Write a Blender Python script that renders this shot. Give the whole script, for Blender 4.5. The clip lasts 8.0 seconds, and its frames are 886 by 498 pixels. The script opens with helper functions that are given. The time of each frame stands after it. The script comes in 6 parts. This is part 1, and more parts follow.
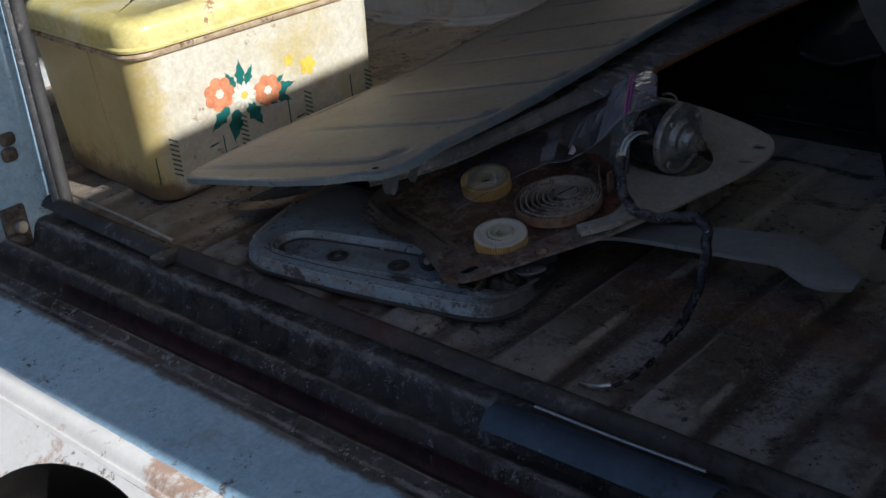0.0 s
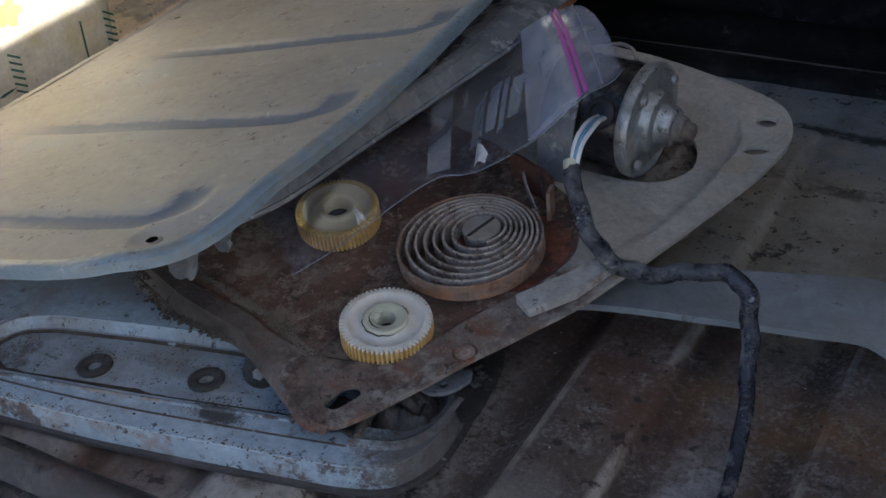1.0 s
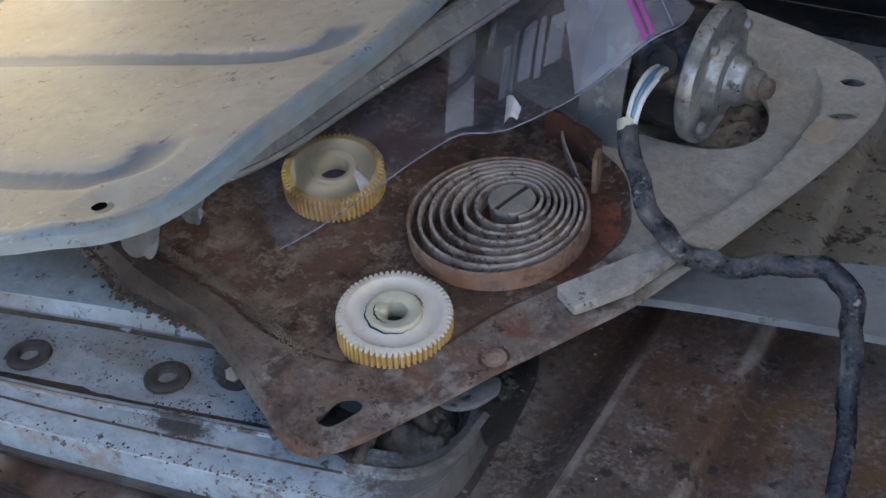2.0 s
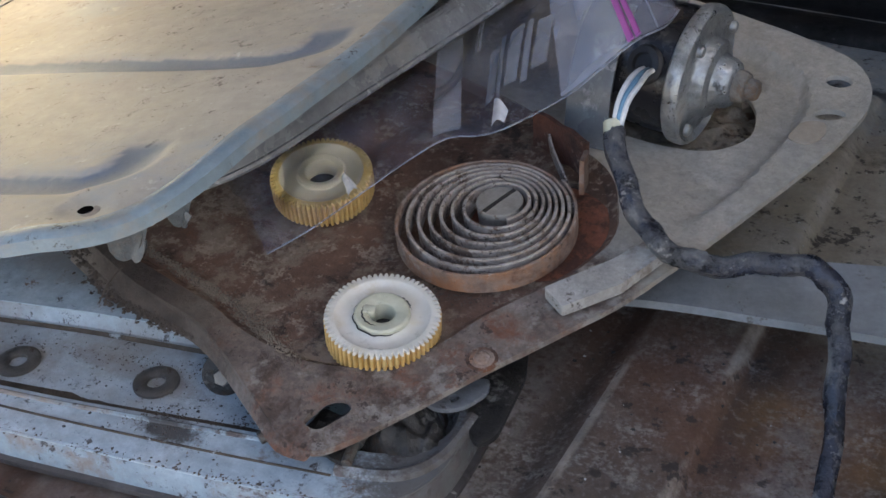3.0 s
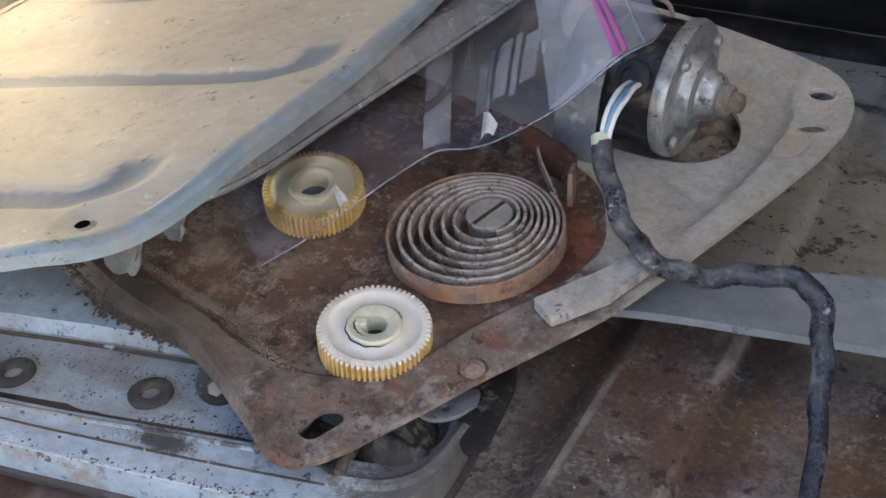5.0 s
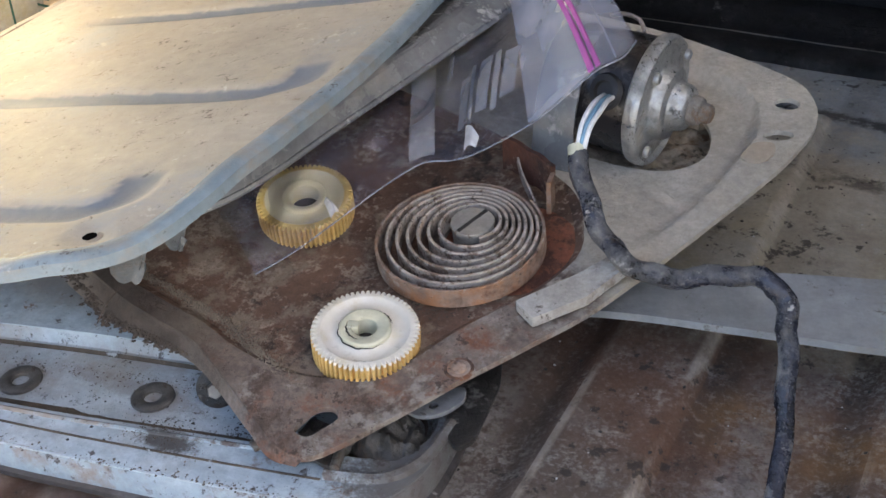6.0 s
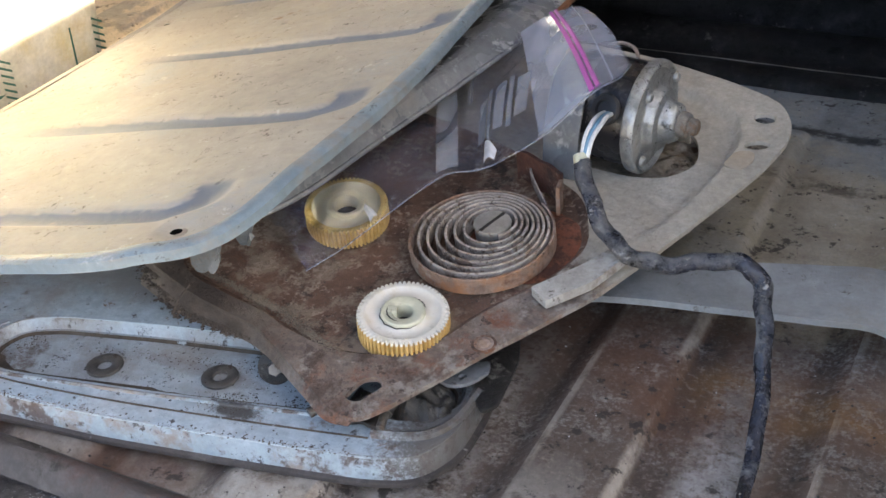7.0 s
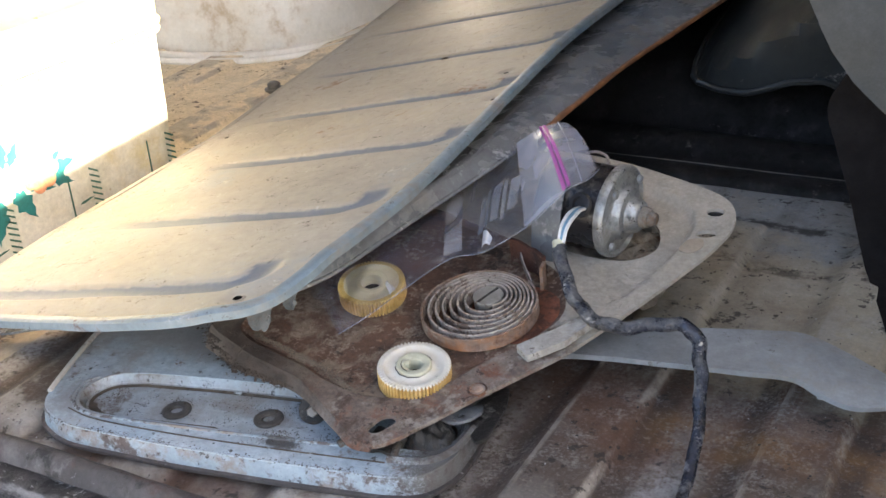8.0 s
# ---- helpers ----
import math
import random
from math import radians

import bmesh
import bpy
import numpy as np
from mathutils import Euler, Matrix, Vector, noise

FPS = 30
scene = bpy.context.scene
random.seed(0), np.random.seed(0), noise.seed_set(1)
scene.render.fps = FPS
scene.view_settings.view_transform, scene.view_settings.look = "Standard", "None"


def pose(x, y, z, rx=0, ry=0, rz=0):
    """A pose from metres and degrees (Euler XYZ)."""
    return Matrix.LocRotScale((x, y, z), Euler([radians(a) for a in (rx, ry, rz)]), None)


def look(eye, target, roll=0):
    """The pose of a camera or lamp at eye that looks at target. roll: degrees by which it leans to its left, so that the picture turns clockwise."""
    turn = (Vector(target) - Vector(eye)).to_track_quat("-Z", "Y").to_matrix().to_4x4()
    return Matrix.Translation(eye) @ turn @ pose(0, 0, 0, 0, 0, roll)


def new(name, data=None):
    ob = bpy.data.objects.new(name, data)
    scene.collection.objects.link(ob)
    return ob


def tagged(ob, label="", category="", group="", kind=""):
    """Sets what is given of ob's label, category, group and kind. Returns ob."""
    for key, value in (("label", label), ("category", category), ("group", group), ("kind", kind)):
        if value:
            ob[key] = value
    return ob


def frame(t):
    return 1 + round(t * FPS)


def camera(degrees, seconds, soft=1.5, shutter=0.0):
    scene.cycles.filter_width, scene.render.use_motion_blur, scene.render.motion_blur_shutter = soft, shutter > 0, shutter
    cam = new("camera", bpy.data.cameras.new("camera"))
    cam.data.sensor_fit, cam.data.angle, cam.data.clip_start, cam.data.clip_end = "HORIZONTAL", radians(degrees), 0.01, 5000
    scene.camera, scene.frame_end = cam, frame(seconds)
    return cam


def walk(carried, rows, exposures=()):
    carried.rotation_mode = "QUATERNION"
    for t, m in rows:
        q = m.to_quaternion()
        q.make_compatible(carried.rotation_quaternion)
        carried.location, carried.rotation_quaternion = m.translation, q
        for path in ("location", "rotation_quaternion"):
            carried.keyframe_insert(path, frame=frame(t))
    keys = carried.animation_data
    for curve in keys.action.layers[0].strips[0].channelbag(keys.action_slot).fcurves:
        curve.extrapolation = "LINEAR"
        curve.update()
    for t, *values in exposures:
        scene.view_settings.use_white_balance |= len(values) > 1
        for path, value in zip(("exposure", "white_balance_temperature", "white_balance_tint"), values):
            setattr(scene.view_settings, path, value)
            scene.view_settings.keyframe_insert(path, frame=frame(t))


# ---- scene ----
import functools

cam = camera(40.9, 8.0)
PATH = [
    (0, (1.5492, 0.4663, 0.4990), (0.5263, 1.4868, -0.1990), -6.5),
    (0.2, (1.4846, 0.5278, 0.4814), (0.4817, 1.5362, -0.2517), -6.7),
    (0.4, (1.4417, 0.6019, 0.4742), (0.4685, 1.6088, -0.3089), -6.7),
    (0.5, (1.4048, 0.6364, 0.4621), (0.4581, 1.6609, -0.3313), -7.7),
    (0.8, (1.2796, 0.7311, 0.4324), (0.5046, 1.8599, -0.4036), -6.7),
    (1, (1.2050, 0.7792, 0.4020), (0.4765, 1.9169, -0.4637), -5.6),
    (1.2, (1.1681, 0.8081, 0.3779), (0.4557, 1.9393, -0.5087), -4.2),
    (2.5, (1.1248, 0.8635, 0.3442), (0.4533, 1.9867, -0.5833), -2.9),
    (3, (1.1320, 0.8578, 0.3434), (0.4565, 1.9947, -0.5656), -3.3),
    (3.5, (1.1304, 0.8570, 0.3466), (0.4621, 1.9939, -0.5680), -3.1),
    (4, (1.1304, 0.8546, 0.3442), (0.4597, 1.9915, -0.5680), -2.8),
    (4.2, (1.1305, 0.8545, 0.3455), (0.4657, 1.9950, -0.5585), -2.8),
    (5.5, (1.1376, 0.8474, 0.3530), (0.4797, 1.9995, -0.5488), -3.1),
    (6, (1.1457, 0.8314, 0.3634), (0.4958, 1.9979, -0.5263), -3.4),
    (6.5, (1.1601, 0.7928, 0.3883), (0.4966, 1.9786, -0.4645), -3.8),
    (7, (1.1802, 0.7519, 0.3939), (0.5054, 1.9385, -0.4501), -4.6),
    (7.3, (1.1836, 0.7280, 0.4000), (0.5086, 1.9252, -0.4193), -4.7),
    (7.5, (1.1938, 0.7142, 0.4116), (0.5014, 1.9177, -0.3931), -4.5),
    (7.8, (1.2227, 0.6781, 0.4284), (0.5167, 1.8904, -0.3514), -5.0),
    (7.9, (1.2355, 0.6637, 0.4445), (0.5231, 1.8784, -0.3249), -4.2),
    (8, (1.2756, 0.6356, 0.4549), (0.5231, 1.8575, -0.2632), -5.6),
]
walk(cam, [(t, look(eye, target, roll)) for t, eye, target, roll in PATH],
     [(0, 0.25, 5600, 13), (0.2, 0.97, 5600, 13), (0.5, 1.6, 5600, 13), (0.8, 1.85, 5700, 13), (1.2, 2.4, 5800, 13), (2.5, 2.92, 6150, 13), (3.0, 3.05, 6250, 14), (4.0, 3.22, 6400, 14), (5.5, 3.48, 6650, 15), (7.0, 3.62, 6700, 14), (8.0, 3.62, 6700, 14)])

# ---- light ----
world = bpy.data.worlds.new("sky")
world.use_nodes = True
scene.world = world
sky = world.node_tree.nodes.new("ShaderNodeTexSky")
sky.sky_type, sky.sun_disc = "NISHITA", False
SUN_FROM = Vector((math.cos(radians(32)) * math.cos(radians(1.6)), math.cos(radians(32)) * math.sin(radians(1.6)), math.sin(radians(32))))
sky.sun_elevation, sky.sun_rotation = radians(32), radians(90 - 1.6)
bg = world.node_tree.nodes["Background"]
world.node_tree.links.new(sky.outputs[0], bg.inputs[0])
bg.inputs[1].default_value = 0.066
sky.dust_density, sky.ozone_density = 3.0, 0.6
sun = new("sun", bpy.data.lights.new("sun", "SUN"))
sun.data.energy, sun.data.angle, sun.data.color = 5.0, radians(0.6), (1.0, 0.93, 0.8)
sun.matrix_world = look(SUN_FROM * 5, (0, 0, 0))


# ---- materials ----
def stack(name, colours, rough=0.7, metal=0.0, bump=0.3, grain=350.0, scale=30.0, seed=0.0, spots=(), spec=0.5, speck=0.3, zones=()):
    """A worn surface: colours blended by broad stains and fine grain; spots: (colour, scale, share, softness, roughness) laid over it in turn."""
    m = bpy.data.materials.new(name)
    m.use_nodes = True
    nt = m.node_tree
    n, l = nt.nodes, nt.links
    b = n["Principled BSDF"]
    tc = n.new("ShaderNodeTexCoord")
    mp = n.new("ShaderNodeMapping")
    mp.inputs["Location"].default_value = (seed, seed * 0.7, seed * 1.3)
    l.new(tc.outputs["Object"], mp.inputs[0])

    def noi(s, detail=6.0, roughness=0.6, distortion=0.0):
        t = n.new("ShaderNodeTexNoise")
        t.inputs["Scale"].default_value, t.inputs["Detail"].default_value = s, detail
        t.inputs["Roughness"].default_value, t.inputs["Distortion"].default_value = roughness, distortion
        l.new(mp.outputs[0], t.inputs["Vector"])
        return t.outputs[0]

    broad = n.new("ShaderNodeValToRGB")
    broad.color_ramp.interpolation = "EASE"
    el = broad.color_ramp.elements
    while len(el) < len(colours):
        el.new(0.5)
    for i, c in enumerate(colours):
        el[i].position = 0.3 + 0.4 * i / max(1, len(colours) - 1)
        el[i].color = (*c, 1)
    l.new(noi(scale, 8.0, 0.65, 0.1), broad.inputs[0])
    colour = broad.outputs[0]
    laid = []
    for nx, ny, nz, off, width, c0, c1 in zones:
        dot = n.new("ShaderNodeVectorMath")
        dot.operation = "DOT_PRODUCT"
        dot.inputs[1].default_value = (nx, ny, nz)
        l.new(tc.outputs["Object"], dot.inputs[0])
        wob = n.new("ShaderNodeMath")
        wob.operation, wob.inputs[1].default_value = "MULTIPLY_ADD", width * 2.5
        l.new(noi(45, 12.0, 0.72), wob.inputs[0])
        l.new(dot.outputs["Value"], wob.inputs[2])
        zr = n.new("ShaderNodeMapRange")
        zr.interpolation_type = "SMOOTHSTEP"
        zr.inputs[1].default_value, zr.inputs[2].default_value = off + width * 1.25 - width / 2, off + width * 1.25 + width / 2
        l.new(wob.outputs[0], zr.inputs[0])
        r2 = n.new("ShaderNodeValToRGB")
        r2.color_ramp.elements[0].position, r2.color_ramp.elements[1].position = 0.35, 0.65
        r2.color_ramp.elements[0].color, r2.color_ramp.elements[1].color = (*c0, 1), (*c1, 1)
        l.new(noi(scale * 0.8), r2.inputs[0])
        laid.append((zr.outputs[0], r2.outputs[0]))
    fine = n.new("ShaderNodeMix")
    fine.data_type, fine.blend_type = "RGBA", "MULTIPLY"
    fine.inputs[0].default_value = speck
    gr = n.new("ShaderNodeMapRange")
    gr.inputs[1].default_value, gr.inputs[2].default_value, gr.inputs[3].default_value, gr.inputs[4].default_value = 0.25, 0.75, 0.6, 1.4
    l.new(noi(grain, 4.0, 0.7), gr.inputs[0])
    l.new(colour, fine.inputs[6])
    l.new(gr.outputs[0], fine.inputs[7])
    colour = fine.outputs[2]
    mid = n.new("ShaderNodeMix")
    mid.data_type, mid.blend_type = "RGBA", "MULTIPLY"
    mid.inputs[0].default_value = min(1.0, speck * 1.6)
    mr = n.new("ShaderNodeMapRange")
    mr.inputs[1].default_value, mr.inputs[2].default_value, mr.inputs[3].default_value, mr.inputs[4].default_value = 0.3, 0.7, 0.62, 1.3
    l.new(noi(95.0, 10.0, 0.75), mr.inputs[0])
    l.new(colour, mid.inputs[6])
    l.new(mr.outputs[0], mid.inputs[7])
    colour = mid.outputs[2]
    rgh = n.new("ShaderNodeMapRange")
    rgh.inputs[3].default_value, rgh.inputs[4].default_value = max(0.02, rough - 0.12), min(1, rough + 0.12)
    l.new(noi(scale * 2.3), rgh.inputs[0])
    roughness = rgh.outputs[0]
    met = None
    height = noi(grain * 0.6, 5.0, 0.7)
    for i, (c, s, share, soft, r) in enumerate(spots):
        k = n.new("ShaderNodeMapRange")
        k.interpolation_type = "SMOOTHSTEP"
        cut = 0.73 - 0.46 * share
        k.inputs[1].default_value, k.inputs[2].default_value = cut, cut + soft
        soft = max(soft, 0.05)
        k.inputs[1].default_value, k.inputs[2].default_value = cut - soft * 0.45, cut + soft * 0.55
        k.inputs[4].default_value = 0.9
        cluster = n.new("ShaderNodeMath")
        cluster.operation, cluster.inputs[1].default_value = "MULTIPLY_ADD", 0.55
        l.new(noi(s * 0.17, 3.0, 0.55), cluster.inputs[0])
        lower = n.new("ShaderNodeMath")
        lower.operation, lower.inputs[1].default_value = "SUBTRACT", 0.275
        l.new(noi(s, 12.0, 0.72, 0.05), lower.inputs[0])
        l.new(lower.outputs[0], cluster.inputs[2])
        l.new(cluster.outputs[0], k.inputs[0])
        mx = n.new("ShaderNodeMix")
        mx.data_type = "RGBA"
        l.new(k.outputs[0], mx.inputs[0])
        l.new(colour, mx.inputs[6])
        mx.inputs[7].default_value = (*c, 1)
        colour = mx.outputs[2]
        rm = n.new("ShaderNodeMix")
        l.new(k.outputs[0], rm.inputs[0])
        l.new(roughness, rm.inputs[2])
        rm.inputs[3].default_value = r
        roughness = rm.outputs[0]
        if metal > 0:
            mm = n.new("ShaderNodeMix")
            l.new(k.outputs[0], mm.inputs[0])
            if met is None:
                mm.inputs[2].default_value = metal
            else:
                l.new(met, mm.inputs[2])
            mm.inputs[3].default_value = 0.0
            met = mm.outputs[0]
        hm = n.new("ShaderNodeMath")
        hm.operation = "MULTIPLY_ADD"
        hm.inputs[1].default_value = 0.5
        l.new(k.outputs[0], hm.inputs[0])
        l.new(height, hm.inputs[2])
        height = hm.outputs[0]
    for mask, tone in laid:
        zm = n.new("ShaderNodeMix")
        zm.data_type = "RGBA"
        l.new(mask, zm.inputs[0])
        l.new(colour, zm.inputs[6])
        l.new(tone, zm.inputs[7])
        colour = zm.outputs[2]
    for grainy in (gr, mr) if zones else ():
        gm = n.new("ShaderNodeMix")
        gm.data_type, gm.blend_type = "RGBA", "MULTIPLY"
        gm.inputs[0].default_value = min(1.0, speck)
        l.new(colour, gm.inputs[6])
        l.new(grainy.outputs[0], gm.inputs[7])
        colour = gm.outputs[2]
    bp = n.new("ShaderNodeBump")
    bp.inputs["Strength"].default_value, bp.inputs["Distance"].default_value = bump, 0.002
    l.new(height, bp.inputs["Height"])
    l.new(bp.outputs[0], b.inputs["Normal"])
    l.new(colour, b.inputs["Base Color"])
    l.new(roughness, b.inputs["Roughness"])
    if met is None:
        b.inputs["Metallic"].default_value = metal
    else:
        l.new(met, b.inputs["Metallic"])
    b.inputs["Specular IOR Level"].default_value = spec
    return m


def plain(name, colour, rough=0.5, metal=0.0, spec=0.5):
    return stack(name, [tuple(c * 0.85 for c in colour), tuple(min(1, c * 1.1) for c in colour)], rough, metal, 0.12, 600, 60, spec=spec)


M_PANEL = stack("tan_dust_on_pale_paint", [(0.265, 0.238, 0.198), (0.315, 0.285, 0.237), (0.355, 0.32, 0.266)], 0.56, 0, 0.2, 170, 7, 3.0,
                [((0.37, 0.325, 0.245), 26, 0.36, 0.25, 0.75), ((0.26, 0.27, 0.27), 13, 0.26, 0.2, 0.5), ((0.24, 0.14, 0.08), 50, 0.06, 0.08, 0.9), ((0.11, 0.088, 0.068), 240, 0.12, 0.05, 0.9), ((0.13, 0.10, 0.075), 620, 0.17, 0.05, 0.9), ((0.44, 0.41, 0.35), 300, 0.14, 0.06, 0.6)], spec=0.45, speck=0.22)
M_PANEL_EDGE = stack("pale_blue_paint_with_grime", [(0.125, 0.17, 0.198), (0.185, 0.235, 0.262)], 0.42, 0, 0.3, 200, 25, 4.0,
                     [((0.22, 0.20, 0.17), 34, 0.30, 0.25, 0.85), ((0.12, 0.06, 0.035), 70, 0.08, 0.12, 0.9), ((0.34, 0.37, 0.38), 90, 0.08, 0.1, 0.5), ((0.06, 0.05, 0.042), 300, 0.10, 0.08, 0.9)], speck=0.25)
M_SEALANT = stack("grey_torn_sealant", [(0.060, 0.073, 0.080), (0.105, 0.118, 0.126)], 0.32, 0, 0.4, 300, 60, 48.0, [((0.13, 0.10, 0.08), 90, 0.26, 0.2, 0.8)])
M_SKIN = stack("grey_primer_with_dust", [(0.120, 0.129, 0.138), (0.185, 0.192, 0.197)], 0.26, 0, 0.45, 120, 14, 5.0,
               [((0.23, 0.215, 0.185), 20, 0.24, 0.25, 0.7), ((0.05, 0.04, 0.035), 160, 0.12, 0.1, 0.8), ((0.40, 0.40, 0.39), 70, 0.15, 0.12, 0.4)])
M_RUSTEDGE = stack("orange_rust", [(0.13, 0.048, 0.016), (0.27, 0.115, 0.042)], 0.9, 0, 0.6, 600, 60, 6.0)
M_BLUE = stack("chipped_pale_blue_paint", [(0.27, 0.335, 0.375), (0.345, 0.41, 0.445), (0.42, 0.475, 0.505)], 0.34, 0, 0.25, 140, 12, 7.0,
               [((0.28, 0.26, 0.23), 16, 0.34, 0.28, 0.7), ((0.17, 0.135, 0.105), 60, 0.2, 0.13, 0.85), ((0.06, 0.05, 0.042), 200, 0.17, 0.07, 0.9), ((0.17, 0.10, 0.06), 300, 0.14, 0.07, 0.9)], speck=0.25,
               zones=[(0, 1, 0, 0.028, 0.02, (0.225, 0.225, 0.213), (0.30, 0.298, 0.28))])
M_BLUE_MUDDY = stack("muddy_pale_blue_paint", [(0.29, 0.35, 0.385), (0.41, 0.47, 0.50)], 0.4, 0, 0.35, 200, 16, 49.0,
                     [((0.265, 0.245, 0.215), 12, 0.34, 0.22, 0.7), ((0.14, 0.11, 0.085), 50, 0.30, 0.14, 0.9), ((0.05, 0.04, 0.034), 170, 0.2, 0.08, 0.9), ((0.05, 0.04, 0.034), 420, 0.2, 0.06, 0.9)], speck=0.28)
M_BLUE_SCUFFED = stack("scuffed_pale_blue_edge", [(0.25, 0.305, 0.335), (0.35, 0.405, 0.43)], 0.45, 0, 0.4, 200, 20, 50.0,
                       [((0.25, 0.20, 0.16), 34, 0.46, 0.18, 0.85), ((0.10, 0.068, 0.052), 90, 0.34, 0.12, 0.9), ((0.05, 0.04, 0.034), 260, 0.22, 0.07, 0.9)], speck=0.32)
def stain(m, cx, cy, rx, ry, colour, strength=0.9):
    """A ragged stain of its own shape on a flat thing."""
    n, l = m.node_tree.nodes, m.node_tree.links
    b = n["Principled BSDF"]
    tc = n.new("ShaderNodeTexCoord")
    mp = n.new("ShaderNodeMapping")
    mp.vector_type = "POINT"
    mp.inputs["Location"].default_value, mp.inputs["Scale"].default_value = (-cx / rx, -cy / ry, 0), (1 / rx, 1 / ry, 0)
    l.new(tc.outputs["Object"], mp.inputs[0])
    ln = n.new("ShaderNodeVectorMath")
    ln.operation = "LENGTH"
    l.new(mp.outputs[0], ln.inputs[0])
    tx = n.new("ShaderNodeTexNoise")
    tx.inputs["Scale"].default_value, tx.inputs["Detail"].default_value, tx.inputs["Roughness"].default_value = 330.0, 10.0, 0.8
    l.new(tc.outputs["Object"], tx.inputs["Vector"])
    ad = n.new("ShaderNodeMath")
    ad.operation, ad.inputs[1].default_value = "MULTIPLY_ADD", 2.6
    l.new(tx.outputs[0], ad.inputs[0])
    l.new(ln.outputs["Value"], ad.inputs[2])
    k = n.new("ShaderNodeMapRange")
    k.interpolation_type = "SMOOTHSTEP"
    k.inputs[1].default_value, k.inputs[2].default_value, k.inputs[3].default_value, k.inputs[4].default_value = 1.75, 2.45, strength, 0.0
    l.new(ad.outputs[0], k.inputs[0])
    mx = n.new("ShaderNodeMix")
    mx.data_type = "RGBA"
    l.new(k.outputs[0], mx.inputs[0])
    l.new(b.inputs["Base Color"].links[0].from_socket, mx.inputs[6])
    mx.inputs[7].default_value = (*colour, 1)
    l.new(mx.outputs[2], b.inputs["Base Color"])


for m in (M_BLUE, M_BLUE_MUDDY, M_BLUE_SCUFFED):
    stain(m, 0.052, -0.0345, 0.017, 0.0085, (0.045, 0.037, 0.031))
    stain(m, 0.158, -0.005, 0.034, 0.050, (0.085, 0.075, 0.066), 0.9)
    stain(m, -0.115, -0.045, 0.022, 0.030, (0.13, 0.11, 0.095), 0.4)
    stain(m, 0.010, -0.0065, 0.050, 0.007, (0.14, 0.115, 0.09), 0.45)
M_BLUE_GROOVE = stack("dirt_and_shade_in_groove", [(0.05, 0.038, 0.028), (0.11, 0.085, 0.06)], 0.9, 0, 0.6, 700, 80, 8.0, [((0.40, 0.44, 0.45), 90, 0.22, 0.05, 0.6)])
M_PLATE = stack("brown_rust_on_steel", [(0.070, 0.040, 0.027), (0.132, 0.074, 0.048), (0.19, 0.115, 0.078)], 0.82, 0, 0.6, 260, 20, 9.0,
                [((0.20, 0.075, 0.032), 22, 0.36, 0.18, 0.9), ((0.225, 0.175, 0.13), 60, 0.32, 0.15, 0.9), ((0.29, 0.225, 0.17), 260, 0.32, 0.09, 0.9), ((0.028, 0.02, 0.016), 55, 0.28, 0.13, 0.9)], speck=0.5)
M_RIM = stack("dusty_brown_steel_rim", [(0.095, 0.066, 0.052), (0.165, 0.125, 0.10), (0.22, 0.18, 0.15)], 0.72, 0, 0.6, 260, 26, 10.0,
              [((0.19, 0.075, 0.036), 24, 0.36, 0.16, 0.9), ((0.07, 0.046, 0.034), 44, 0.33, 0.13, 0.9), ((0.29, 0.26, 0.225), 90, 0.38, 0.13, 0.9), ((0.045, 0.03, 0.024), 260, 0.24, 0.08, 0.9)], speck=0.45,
              # Second zone: mud-brown left rim, darkened to stand in for its steep shaded side.
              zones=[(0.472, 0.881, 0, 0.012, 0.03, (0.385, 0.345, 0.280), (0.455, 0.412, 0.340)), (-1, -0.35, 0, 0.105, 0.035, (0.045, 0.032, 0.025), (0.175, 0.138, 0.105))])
M_REDRUST = stack("red_rust", [(0.045, 0.02, 0.014), (0.085, 0.032, 0.020), (0.13, 0.055, 0.034)], 0.8, 0, 0.7, 400, 40, 12.0, [((0.03, 0.017, 0.013), 60, 0.30, 0.16, 0.9), ((0.20, 0.14, 0.10), 300, 0.2, 0.1, 0.9)], speck=0.5)
M_SPRING = stack("dusty_spring_steel", [(0.27, 0.215, 0.175), (0.36, 0.305, 0.26), (0.43, 0.38, 0.335)], 0.66, 0.0, 0.5, 420, 70, 13.0,
                 [((0.22, 0.12, 0.065), 60, 0.26, 0.22, 0.9), ((0.13, 0.085, 0.06), 240, 0.34, 0.12, 0.85), ((0.07, 0.048, 0.036), 500, 0.27, 0.09, 0.85)], speck=0.55)
M_SPRING_RUST = stack("rusty_spring_steel", [(0.15, 0.09, 0.06), (0.24, 0.17, 0.13), (0.30, 0.24, 0.20)], 0.75, 0.0, 0.6, 420, 70, 51.0,
                      [((0.34, 0.145, 0.055), 40, 0.34, 0.25, 0.9), ((0.10, 0.045, 0.025), 90, 0.24, 0.2, 0.9), ((0.34, 0.29, 0.25), 160, 0.24, 0.16, 0.85), ((0.05, 0.035, 0.028), 400, 0.16, 0.1, 0.9)], speck=0.5)
M_SCREW = stack("grey_steel_screw_head", [(0.27, 0.25, 0.22), (0.36, 0.335, 0.3)], 0.55, 0.3, 0.3, 500, 70, 14.0, [((0.16, 0.12, 0.09), 200, 0.2, 0.05, 0.9)])
M_BAR = stack("pale_worn_steel_bar", [(0.33, 0.31, 0.275), (0.44, 0.42, 0.38)], 0.55, 0.1, 0.4, 300, 50, 15.0, [((0.21, 0.17, 0.13), 70, 0.32, 0.16, 0.9), ((0.09, 0.07, 0.055), 260, 0.2, 0.08, 0.9)], speck=0.45)
